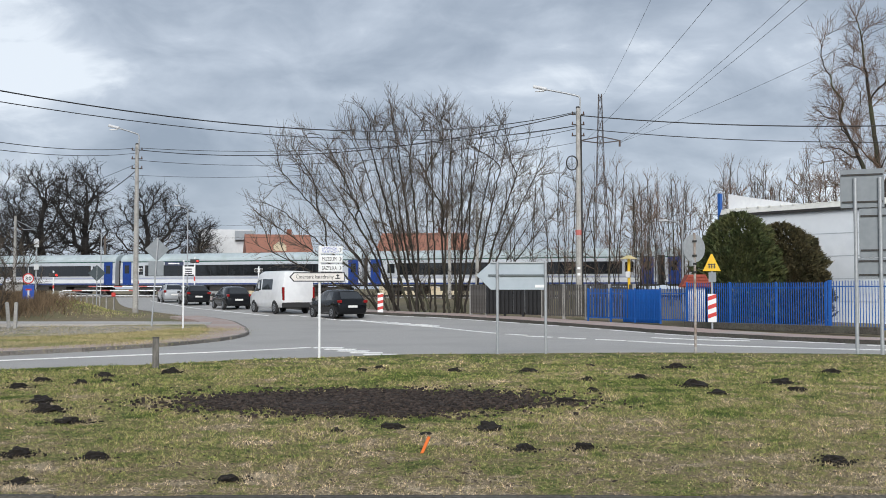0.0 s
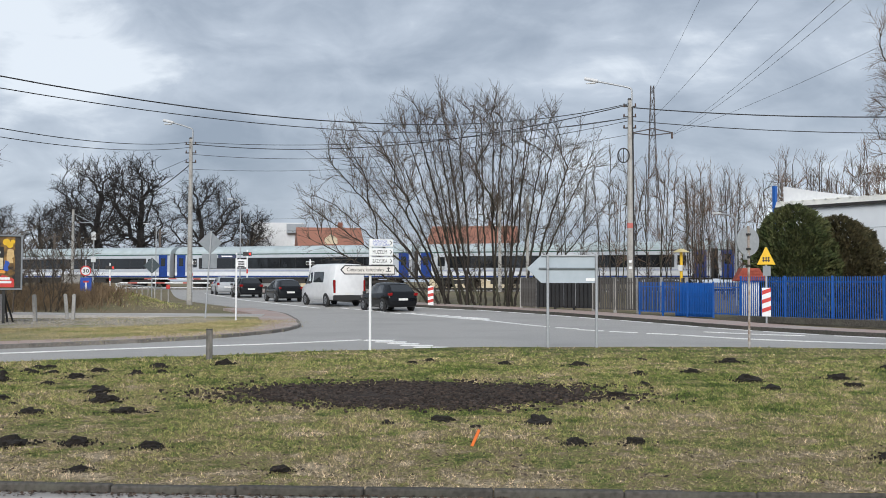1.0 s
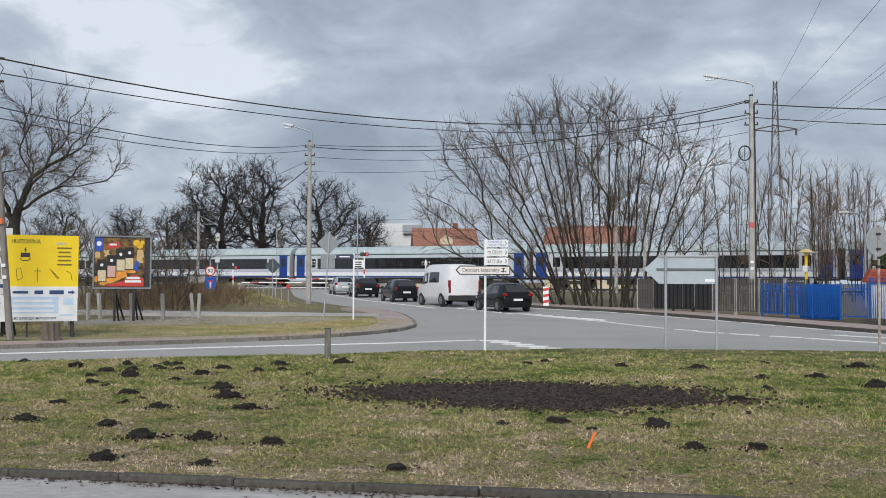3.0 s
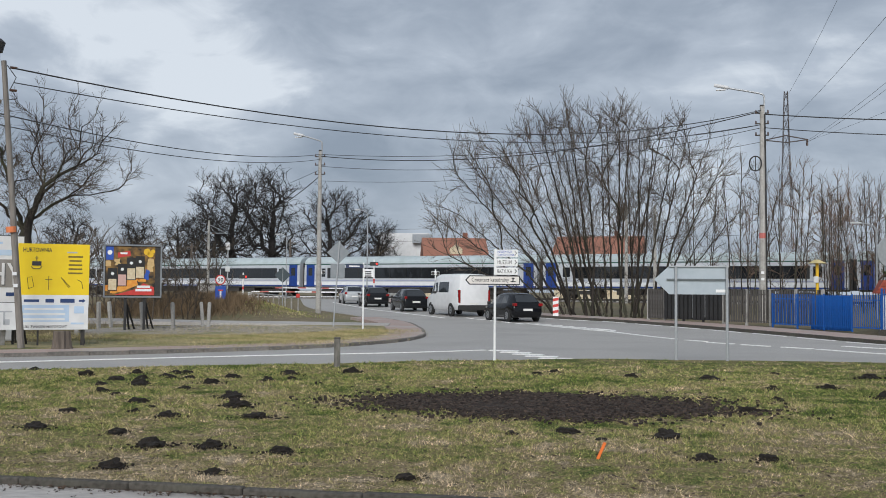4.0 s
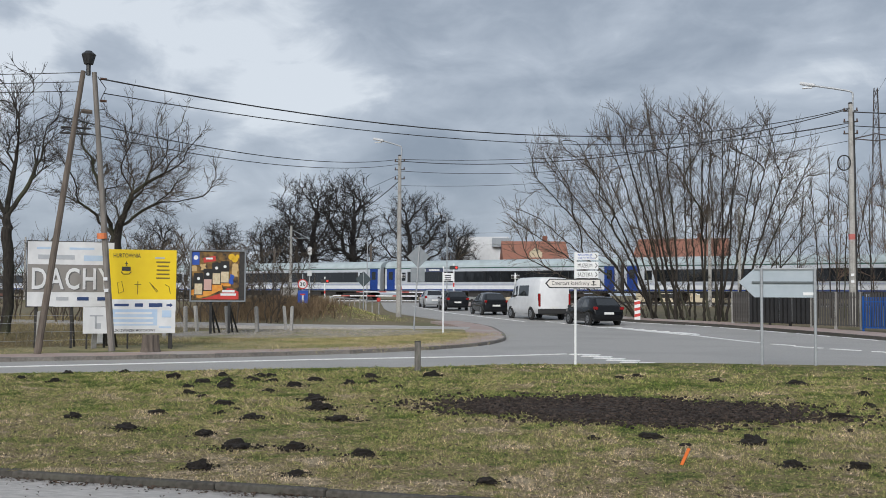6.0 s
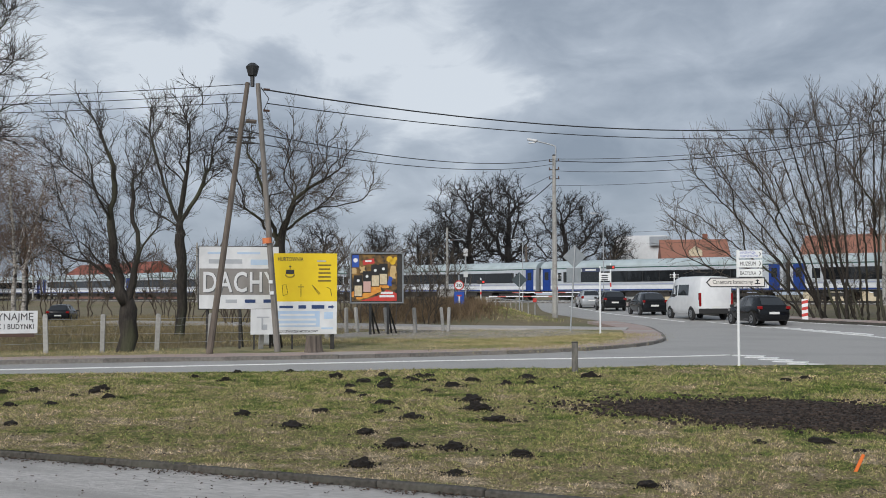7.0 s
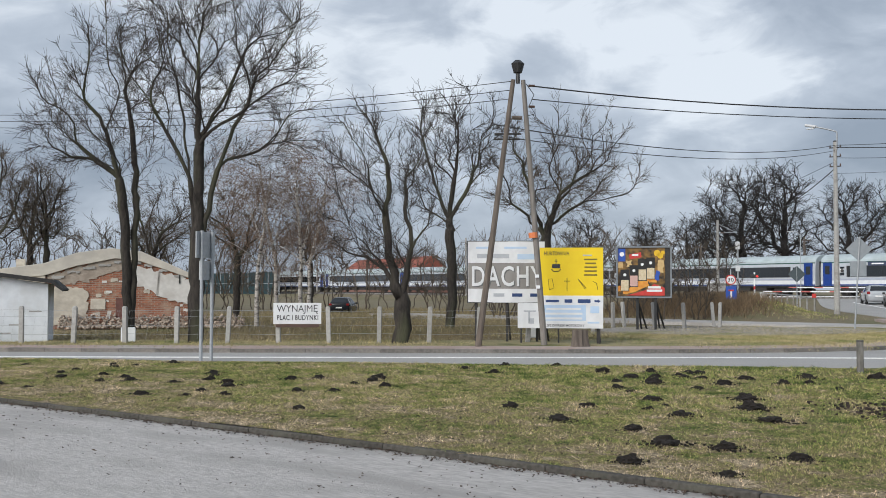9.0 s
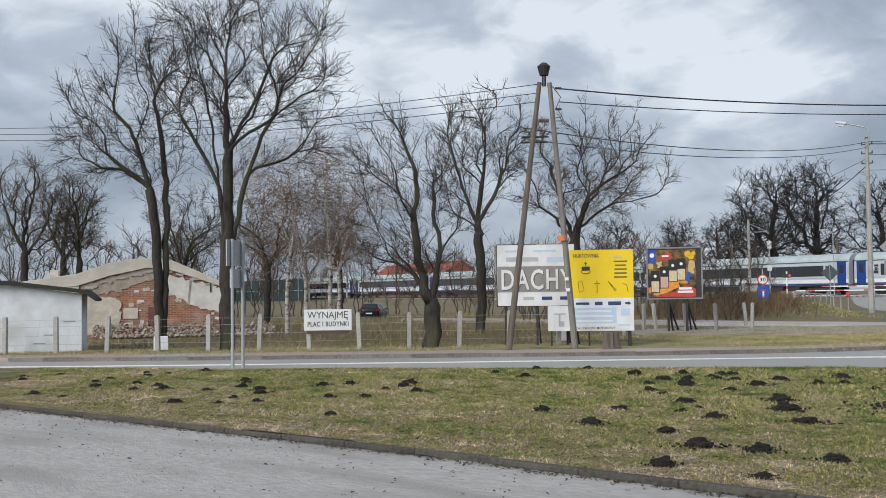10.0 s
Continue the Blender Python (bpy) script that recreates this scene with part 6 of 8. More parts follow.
def bollard():
    t = thing("bollard", "short weathered square post at the edge of the lawn", "bollard", toward(-5.85, 20.75))
    part("post", Shape().box((0, 0, 0.26), (0.13, 0.13, 0.72)), mat("weathered_grey_post", (0.19, 0.18, 0.165), (0.10, 0.095, 0.085), 14, 0.9, bump=0.6, stretch=(1, 1, 0.3)), t, bevel=0.012)
    part("cap", Shape().box((0, 0, 0.605), (0.14, 0.14, 0.02)), DARKSTEEL, t)
    t = thing("stake", "orange painted marker stake leaning in the grass", "stake", pose(-0.22, 9.97, 0))
    part("stick", Shape().box((0, 0, 0.06), (0.03, 0.02, 0.24), Matrix.Rotation(radians(24), 4, "Y")), mat("orange_paint", (0.85, 0.20, 0.03), (0.78, 0.17, 0.03), 10, 0.6), t, bevel=0.004)
    t = thing("tree_stump", "sawn grey tree stump at the roadside", "stump", pose(-14.65, 25.05, 0))
    s = Shape()
    n = 18
    ring = [(1 + 0.14 * math.sin(3 * a) + 0.08 * math.sin(7 * a)) for a in (i * 6.283 / n for i in range(n))]
    for z, k in ((-0.1, 0.30), (0.08, 0.24), (0.3, 0.215), (0.46, 0.21)):
        s.v += [(ring[i] * k * math.cos(i * 6.283 / n), ring[i] * k * math.sin(i * 6.283 / n), z) for i in range(n)]
    s.f += [(k * n + i, k * n + (i + 1) % n, (k + 1) * n + (i + 1) % n, (k + 1) * n + i) for k in range(3) for i in range(n)] + [tuple(range(3 * n, 4 * n))]
    part("trunk", s, WOODPOST, t, smooth=False)


direction_signs()
arrow_back()
crossing_sign()
sign_backs()
speed_sign()
bollard()



def small_lamp(x, y, height, arm, label):
    t = thing("street_lamp", label, "street lamp", toward(x, y))
    part("pole", Shape().tube((0, 0, -0.2), (0, 0, height), 0.06, 8, 0.045), GALV, t)
    part("arm", Shape().pipe([(0, 0, height - 0.1), (arm * 0.3, 0, height + 0.2), (arm, 0, height + 0.3)], 0.035, 6), GALV, t)
    part("lamp_head", Shape().box((arm * 1.2, 0, height + 0.3), (0.55, 0.22, 0.1)), LAMPWHITE, t, bevel=0.02)


small_lamp(13.9, 59.5, 4.9, -0.9, "thin grey street lamp behind the fence")
small_lamp(-23.8, 94.5, 8.2, -0.8, "thin grey street lamp beyond the crossing")
small_lamp(-34.0, 101.0, 6.2, -0.8, "thin pale street lamp beyond the railway")
for x, y, h in ((-37.6, 113, 6.6), (-47.5, 108, 6.0)):
    t = thing("utility_pole", "dark wooden utility pole beyond the railway", "utility pole", toward(x, y))
    part("pole", Shape().tube((0, 0, -0.3), (0, 0, h), 0.15, 8, 0.11), WOODPOST, t)
    part("crossarm", Shape().box((0, 0, h - 0.4), (1.3, 0.1, 0.1)), WOODPOST, t)
t = thing("meter_box", "small white meter box beside a fence post", "box", toward(-26.25, 18.25))
part("box", Shape().box((0.1, -0.05, 0.22), (0.42, 0.2, 0.42)), WHITE, t, bevel=0.015)

# ---- the level crossing ----
LIT = glow_mat("lit_red_lamp", (1.0, 0.03, 0.02), 0.9)


def signal(x, y, lit, tall, label):
    t = thing("crossing_signal", label, "crossing signal", toward(x, y), "signals at the level crossing")
    part("mast", Shape().tube((0, 0.05, -0.2), (0, 0.05, tall), 0.06, 10), WHITE, t, "white mast")
    part("band", Shape().tube((0, 0.05, tall * 0.45), (0, 0.05, tall * 0.55), 0.065, 10), RED, t)
    b = part("backboard", Shape().box((0, 0, tall - 0.35), (0.72, 0.04, 0.32)), WHITE if not lit else BLACK, t, bevel=0.02)
    for dx in (-0.22, 0.22):
        lamp = part("lamp", disc((dx, -0.05, tall - 0.35), 0.14, 16, 0.04), BLACK, b)
        part("lens", disc((dx, -0.095, tall - 0.35), 0.085, 16, 0.004), LIT if lit and dx > 0 else DARKSTEEL, lamp)


signal(-31.4, 82.0, True, 2.6, "white crossing signal mast with lit red lamps")
signal(-20.6, 84.2, True, 3.6, "red and white crossing signal with lit red lamps")
signal(-27.3, 91.0, False, 2.9, "crossing signal seen from behind, lamps unlit")
signal(-16.0, 88.0, False, 2.8, "dark crossing signal lamps on a white mast")


def barrier(x0, y0, x1, y1, z):
    t = thing("crossing_barrier", "lowered red and white striped level crossing barrier", "barrier", face(x0, y0, x1, y1, H(x0, y0)), "barriers at the level crossing")
    n = math.dist((x0, y0), (x1, y1))
    part("pedestal", Shape().box((0, 0, 0.45), (0.35, 0.4, 0.9)), LAMPWHITE, t, bevel=0.02)
    k = int(n / 0.7)
    for i in range(k):
        part("boom_piece", Shape().box((0.1 + (i + 0.5) * n / k, 0, z), (n / k, 0.07, 0.10)), mat("faded_barrier_red", (0.55, 0.16, 0.14), (0.48, 0.13, 0.12), 6, 0.6) if i % 3 == 1 else WHITE, t)
    part("skirt_rail", Shape().box((n / 2, 0, z - 0.4), (n * 0.9, 0.04, 0.05)), WHITE, t)


barrier(-31.0, 82.6, -21.4, 86.2, 0.95)
barrier(-23.0, 98.0, -33.0, 95.0, 0.95)
t = thing("camera_mast", "white camera mast with two cabinets near the crossing", "mast", toward(-32.4, 81.0))
part("mast", Shape().tube((0, 0, -0.2), (0, 0, 5.3), 0.06, 10), GALV, t)
part("cabinet", Shape().box((0, -0.1, 4.9), (0.36, 0.3, 0.6)), LAMPWHITE, t, bevel=0.02)
part("cabinet", Shape().box((0, -0.12, 3.0), (0.36, 0.25, 0.42)), LAMPWHITE, t, bevel=0.02)


def guard_rail():
    a, b = Vector((-20.9, 64.6, 0)), Vector((-31, 82.5, 0))
    t = thing("guard_rail", "low white pedestrian guard rail on the bank", "guard rail", pose(0, 0, 0))
    n = 9
    tops = []
    for i in range(n + 1):
        p = a.lerp(b, i / n)
        z = H(p.x, p.y)
        part("post", Shape().box((p.x, p.y, z + 0.42), (0.09, 0.09, 0.9)), CONCRETE, t, bevel=0.01)
        tops.append((p.x, p.y, z + 0.84))
    part("rail", Shape().pipe(tops, 0.04, 6), GALV, t)
    part("reflector", Shape().box((a.x, a.y - 0.08, H(a.x, a.y) + 0.95), (0.26, 0.05, 0.26)), RED, t, "red reflector plate", bevel=0.02)


guard_rail()
t = thing("hazard_post", "red and white striped hazard board by the road", "road sign", toward(-3.6, 57.6))
part("board", Shape().box((0, 0, 0.55), (0.32, 0.04, 1.1)), WHITE, t, bevel=0.004)
for k in range(3):
    part("stripe", Shape().prism([(-0.158, 0.15 + k * 0.34), (0.158, 0.22 + k * 0.34), (0.158, 0.38 + k * 0.34), (-0.158, 0.31 + k * 0.34)], -0.026, -0.021), RED, t)
t = thing("railing", "low pale handrail sloping down beside the road", "railing", pose(-5.6, 59.6, H(-5.6, 59.6), 0, 0, -40))
part("rail", Shape().tube((-0.6, 0, 1.05), (1.5, 0, 0.15), 0.05, 8), CONCRETE, t)
part("post", Shape().box((-0.5, 0, 0.45), (0.1, 0.1, 1.1)), CONCRETE, t)
part("post", Shape().box((0.5, 0, 0.25), (0.1, 0.1, 0.7)), CONCRETE, t)

# railway masts along the line
mast = thing("railway_mast", "grey overhead-line mast with an arm beside the railway", "railway mast", group="railway masts")
part("column", Shape().tube((0, 0, -0.5), (0, 0, 8.0), 0.17, 8, 0.12), CONCRETE, mast)
part("arm", Shape().tube((0, 0, 6.6), (0, 2.8, 6.8), 0.05, 6).tube((0, 0, 7.6), (0, 2.6, 6.85), 0.03, 6), GALV, mast)
part("insulator", Shape().tube((0, 0.5, 6.65), (0, 1.0, 6.68), 0.08, 8), INSUL, mast)
mast.matrix_world = track_pose(-1.5, 3.0)
for s in (-4.0, 45, 92, 140, -45):
    copy_thing(mast, track_pose(s, 3.0))
for s0, s1 in ((-45, 45), (45, 140), (140, 200)):
    for z in (5.6, 6.8):
        a, b = track_pose(s0).translation, track_pose(s1).translation
        cable((a.x, a.y, a.z + z), (b.x, b.y, b.z + z), 0.1, 0.012, "thin railway contact wire overhead")

# ---- fences ----
def post_fence():
    """Concrete posts with wire along the left road."""
    post = Shape().box((0, 0, 0.45), (0.13, 0.13, 1.2)).box((0, 0, 1.06), (0.10, 0.10, 0.03)).mesh("post", bevel=0.012)
    post.materials.append(CONCRETE)
    r = random.Random(2)
    runs = ((-32.30, 11.97, -16.81, 25.71, 14),)
    for x0, y0, x1, y1, n in runs:
        t = thing("wire_fence", "old wire fence on pale concrete posts", "fence", pose(0, 0, 0), "wire fences")
        tops = []
        for i in range(n + 1):
            k = i / n
            ob = part("post", post, CONCRETE, t)
            x, y = x0 + (x1 - x0) * k, y0 + (y1 - y0) * k
            ob.matrix_local = pose(x, y, 0.0, r.uniform(-3, 3), r.uniform(-3, 3), math.degrees(math.atan2(y1 - y0, x1 - x0)) + r.uniform(-8, 8))
            tops.append((x, y))
        for z in (0.25, 0.5, 0.75, 0.95):
            part("wire", Shape().pipe([(x, y, z + r.uniform(-0.03, 0.03)) for x, y in tops], 0.004, 4), GALV, t)
        mesh_wires = Shape()
        for (xa, ya), (xb, yb) in zip(tops, tops[1:]):
            for j in range(5):
                k = j / 5
                mesh_wires.tube((xa + (xb - xa) * k, ya + (yb - ya) * k, 0.1), (xa + (xb - xa) * (k + 0.08), ya + (yb - ya) * (k + 0.08), 0.95), 0.0014, 3)
        part("netting", mesh_wires, GALV, t, kind="stuff")
    # pairs of stub posts by the billboards
    for x, y in ((-20.6, 38.0), (-20.6, 39.0), (-19.0, 38.6), (-17.6, 38.4), (-17.2, 40.4), (-16.8, 40.0), (-19.4, 34.2)):
        ob = thing("fence_post", "short leaning concrete fence post", "post", pose(x, y, 0, r.uniform(-5, 5), r.uniform(-5, 5), r.uniform(0, 90)), "stub posts")
        part("post", post, CONCRETE, ob)
    t = thing("gate", "dark green metal gate at the shed", "gate", face(-30.6, 13.7, -29.9, 14.6))
    for i in range(9):
        part("bar", Shape().box((i * 0.13, 0, 0.65), (0.025, 0.025, 1.2)), mat("dark_green_paint", (0.015, 0.045, 0.04), (0.02, 0.05, 0.045), 6, 0.5), t)
    part("gate_rail", Shape().box((0.52, 0, 1.15), (1.1, 0.04, 0.04)), MATS["dark_green_paint"], t)
    part("gate_rail", Shape().box((0.52, 0, 0.15), (1.1, 0.04, 0.04)), MATS["dark_green_paint"], t)


def bar_fence(label, x0, y0, x1, y1, height, gap, paint, posts, post_mat, w=0.022, post_w=0.07, sag=0.0):
    t = thing("bar_fence", label, "fence", face(x0, y0, x1, y1, H((x0 + x1) / 2, (y0 + y1) / 2)), "fences along the pavement")
    n = math.dist((x0, y0), (x1, y1))
    bar = Shape().box((0, 0, height / 2 + 0.06), (w, w, height - 0.06)).mesh("bar")
    bar.materials.append(paint)
    r = random.Random(int(n * 10))
    k = int(n / gap)
    for i in range(k):
        ob = part("bar", bar, paint, t)
        ob.location = ((i + 0.5) * n / k, 0, r.uniform(-0.01, 0.01))
    for z in (0.14, height - 0.18):
        part("fence_rail", Shape().box((n / 2, 0.022, z), (n, 0.03, 0.04)), paint, t)
    for i in range(posts + 1):
        part("post", Shape().box((i * n / posts, 0.03, height / 2), (post_w, post_w, height + 0.12)), post_mat, t, bevel=0.008)
    return t


def right_fences():
    slat = mat("dark_slats", (0.10, 0.095, 0.09), (0.07, 0.065, 0.06), 6, 0.8)
    bar_fence("grey wooden slat fence with concrete posts", 1.4, 54.2, 2.2, 53.4, 1.55, 0.11, slat, 1, CONCRETE, 0.07, 0.12)
    t = bar_fence("black ornate iron gate with pale pointed bars", 2.2, 53.4, 4.9, 51.2, 1.6, 0.24, BLACK, 3, BLACK, 0.17, 0.1)
    for i in range(9):
        part("pale_bar", Shape().tube((0.3 + i * 0.36, -0.03, 0.2), (0.3 + i * 0.36, -0.03, 1.45), 0.014, 6), GALV, t)
    bar_fence("dark slat fence with concrete posts beside the lamp pole", 4.9, 51.2, 8.7, 46.9, 1.6, 0.15, slat, 4, CONCRETE, 0.06, 0.12)
    bar_fence("low bright blue steel bar fence", 6.8, 48.5, 10.3, 43.4, 1.45, 0.10, BLUEF, 4, BLUEF)
    bar_fence("tall bright blue steel bar fence", 10.3, 43.4, 14.3, 38.3, 1.75, 0.10, BLUEF, 3, BLUEF, 0.027)
    bar_fence("bright blue steel sliding gate", 14.4, 38.2, 19.6, 32.8, 1.85, 0.11, BLUEF, 1, BLUEF, 0.022, 0.12)
    t = thing("blue_panel", "solid blue sheet-metal panel behind the fence", "panel", face(8.3, 47.4, 9.7, 45.5, 0))
    part("sheet", Shape().box((1.1, 0, 0.8), (2.2, 0.03, 1.5)), BLUEF, t)
    for i in range(8):
        part("rib", Shape().box((0.15 + i * 0.28, -0.025, 0.8), (0.05, 0.03, 1.48)), BLUEF, t)
    t = thing("low_wall", "low dark concrete plinth under the blue fence", "wall", face(10.2, 43.3, 15.6, 36.4, 0), kind="")
    part("plinth", Shape().box((4.3, 0.05, 0.08), (8.6, 0.25, 0.26)), KERB, t, bevel=0.015)
    t = thing("gas_post", "yellow gas pipe post with a pale conical hood", "post", toward(8.9, 49.2))
    part("pipe", Shape().tube((0, 0, -0.1), (0, 0, 2.9), 0.07, 10), YELLOW, t, "yellow painted pipe")
    part("hood", Shape().tube((0, 0, 2.85), (0, 0, 3.02), 0.42, 16, 0.1), mat("straw_yellow", (0.62, 0.52, 0.25), (0.5, 0.42, 0.2), 6, 0.6), t)
    part("meter", Shape().box((-0.05, -0.1, 2.1), (0.22, 0.14, 0.3)), LAMPWHITE, t, bevel=0.02)
    t = thing("shrine", "small white pillar with a red tiled roof behind the fence", "shrine", toward(10.9, 44.4, 10))
    part("pillar", Shape().box((0, 0, 0.75), (0.75, 0.6, 1.7)), WHITE, t, bevel=0.02)
    tiles = mat("red_roof_tiles", (0.38, 0.085, 0.05), (0.28, 0.06, 0.04), 9, 0.8, bump=0.5)
    roof = part("roof", Shape().prism([(-0.65, 1.55), (0.65, 1.55), (0.35, 2.1), (-0.35, 2.1)], -0.5, 0.5), tiles, t)
    for i in range(4):
        part("tile_row", Shape().box((0, -0.5 - 0.01, 1.62 + i * 0.13), (1.3 - i * 0.17, 0.06, 0.06)), tiles, roof)


post_fence()
right_fences()


# ---- billboards ----
def billboards():
    B_WHITE = mat("banner_white", (0.74, 0.75, 0.76), (0.68, 0.69, 0.70), 3, 0.55, c3=(0.62, 0.63, 0.64), big=1.5)
    B_GREY = mat("banner_grey", (0.27, 0.255, 0.24), (0.23, 0.215, 0.20), 3, 0.6)
    B_YEL = mat("banner_yellow", (0.83, 0.60, 0.01), (0.80, 0.56, 0.01), 3, 0.5)
    B_BLUE = mat("banner_pale_blue", (0.42, 0.56, 0.74), (0.50, 0.62, 0.76), 4, 0.6)
    NAVY = mat("print_navy", (0.02, 0.05, 0.16), (0.02, 0.05, 0.15), 4, 0.6)

    def frame_legs(t, w, z0, xs):
        for x in xs:
            part("leg", Shape().box((x, 0.08, z0 / 2), (0.07, 0.07, z0 + 1.4)), DARKSTEEL, t)
            part("strut", Shape().tube((x, 0.1, z0 + 0.2), (x + 0.1, 0.9, 0), 0.03, 6), DARKSTEEL, t)

    t = thing("billboard", "white roofing banner with large outlined letters on a frame", "billboard", face(-18.45, 24.9, -16.55, 26.2))
    frame_legs(t, 2.3, 1.2, (0.25, 1.2, 2.1))
    p = part("banner", Shape().box((1.17, 0, 2.12), (2.34, 0.03, 1.86)), B_WHITE, t)
    part("rim", Shape().pipe([(0, -0.01, 1.19), (0, -0.01, 3.05), (2.34, -0.01, 3.05), (2.34, -0.01, 1.19), (0, -0.01, 1.19)], 0.018, 6), DARKSTEEL, t)
    part("grey_band", Shape().box((1.17, -0.018, 2.0), (2.3, 0.006, 0.78)), B_GREY, p)
    letters("letter_shadow", "DACHY", 0.85, mat("print_shadow", (0.10, 0.10, 0.10), (0.13, 0.13, 0.13), 4, 0.6), p, Matrix.Translation((0.135, -0.0235, 1.675)), width=2.15, bold=0.018)
    letters("lettering", "DACHY", 0.85, B_WHITE, p, Matrix.Translation((0.1, -0.026, 1.70)), width=2.15, bold=0.012)
    bars(p, 0.2, 2.85, 0.5, 1, 0.06, 0.05, B_BLUE, -0.02)
    bars(p, 1.1, 2.85, 0.7, 1, 0.06, 0.05, B_BLUE, -0.02)
    bars(p, 0.25, 2.6, 1.05, 1, 0.13, 0.05, TEXTGREY, -0.02)
    bars(p, 1.5, 2.58, 0.7, 1, 0.16, 0.05, B_BLUE, -0.02)
    for x in (0.75, 1.3, 1.85):
        bars(p, x, 1.42, 0.4, 1, 0.1, 0.05, NAVY if x != 0.75 else TEXTGREY, -0.02)

    t = thing("billboard", "bright yellow wholesale banner over a white strip", "billboard", face(-16.34, 25.65, -14.75, 26.62))
    frame_legs(t, 1.85, 0.5, (0.15, 1.7))
    p = part("banner", Shape().box((0.93, 0, 2.12), (1.86, 0.03, 1.42)), B_YEL, t, "yellow printed banner")
    part("strip", Shape().box((0.93, -0.005, 1.25), (1.86, 0.03, 0.32)), B_WHITE, t, "white printed strip")
    letters("lettering", "HURTOWNIA", 0.17, DARKTXT, p, Matrix.Translation((0.12, -0.022, 2.60)), width=0.74)
    part("emblem", Shape().pipe([(0.34, -0.02, 2.2), (0.4, -0.02, 2.13), (0.55, -0.02, 2.13), (0.62, -0.02, 2.2)], 0.012, 5).box((0.48, -0.02, 2.28), (0.24, 0.006, 0.12)).box((0.48, -0.02, 2.42), (0.02, 0.006, 0.14)).box((0.48, -0.02, 2.43), (0.08, 0.006, 0.02)), DARKTXT, p)
    bars(p, 1.25, 2.6, 0.3, 1, 0.04, 0.05, TEXTGREY, -0.02)
    bars(p, 1.28, 2.48, 0.42, 5, 0.045, 0.07, mat("print_olive", (0.2, 0.15, 0.02), (0.18, 0.13, 0.02), 4, 0.6), -0.02)
    ol = MATS["print_olive"]
    part("drawing", Shape().pipe([(0.28, -0.02, 1.58), (0.25, -0.02, 1.88), (0.36, -0.02, 1.92), (0.42, -0.02, 1.64), (0.28, -0.02, 1.58)], 0.008, 5), ol, p)
    part("drawing", Shape().box((0.8, -0.02, 1.74), (0.02, 0.006, 0.38)).box((0.8, -0.02, 1.84), (0.18, 0.006, 0.02)), ol, p)
    part("drawing", Shape().pipe([(1.12, -0.02, 1.9), (1.36, -0.02, 1.64), (1.32, -0.02, 1.62), (1.12, -0.02, 1.9)], 0.01, 5), ol, p)
    part("drawing", Shape().pipe([(1.55, -0.02, 1.84), (1.66, -0.02, 1.78), (1.7, -0.02, 1.58)], 0.01, 5), ol, p)
    for x, w, h in ((0.12, 0.5, 0.07), (0.72, 0.24, 0.1), (1.08, 0.44, 0.11)):
        bars(p, x, 1.25, w, 1, h, 0.05, NAVY, -0.024)
    part("arrow", Shape().prism([(1.6, 1.22), (1.7, 1.22), (1.7, 1.19), (1.78, 1.25), (1.7, 1.31), (1.7, 1.28), (1.6, 1.28)], -0.026, -0.021), NAVY, p)

    t = thing("banner", "white and pale blue driving-school banner under the billboards", "banner", face(-16.86, 25.25, -14.72, 26.55))
    p = part("sheet", Shape().box((1.25, 0, 0.82), (2.5, 0.02, 0.74)), B_WHITE, t)
    part("field", Shape().box((1.35, -0.013, 0.9), (1.3, 0.006, 0.46)), B_BLUE, p, "pale blue field")
    bars(p, 0.8, 1.02, 1.1, 3, 0.06, 0.08, B_WHITE, -0.018)
    letters("lettering", "POLSKI ZWIĄZEK MOTOROWY", 0.1, DARKTXT, p, Matrix.Translation((0.7, -0.014, 0.5)), width=1.25, bold=0.001)
    part("drawing", Shape().box((0.36, -0.013, 0.95), (0.36, 0.006, 0.04)).box((0.34, -0.013, 0.78), (0.05, 0.006, 0.34)).box((0.4, -0.013, 0.66), (0.16, 0.006, 0.16)), TEXTGREY, p)
    part("drawing", Shape().box((2.26, -0.013, 1.0), (0.26, 0.006, 0.2)), B_BLUE, p)
    part("drawing", Shape().box((2.22, -0.013, 0.62), (0.34, 0.006, 0.05)), B_BLUE, p)
    for x in (0.1, 1.2, 2.4):
        part("leg", Shape().box((x, 0.05, 0.3), (0.05, 0.05, 0.9)), DARKSTEEL, t)

    t = thing("tank", "white plastic containers stacked behind the banners", "container", face(-18.0, 27.3, -17.0, 28.0))
    for z, w in ((0.3, 0.66), (0.85, 0.5), (1.2, 0.56)):
        part("block", Shape().box((0.4, 0, z), (w, 0.4, 0.5 if z < 1 else 0.2)), WHITE, t, bevel=0.04)

    # the framed poster with food packets on a black ground
    t = thing("billboard", "framed poster of food packets on a black and red ground", "billboard", face(-19.3, 36.0, -17.55, 36.85))
    for x in (0.75, 1.45):
        part("leg", Shape().box((x, 0.05, 0.6), (0.1, 0.1, 1.6)), BLACK, t)
        part("strut", Shape().tube((x, 0.1, 1.2), (x + 0.35, 0.9, 0.0), 0.04, 6), BLACK, t)
        part("strut", Shape().tube((x, 0.1, 1.2), (x + 0.15, 0.5, 0.0), 0.04, 6), BLACK, t)
    fr = mat("grey_frame", (0.24, 0.26, 0.28), (0.2, 0.22, 0.24), 6, 0.5)
    part("panel", Shape().box((1.0, 0.06, 2.28), (2.1, 0.1, 2.0)), DARKSTEEL, t)
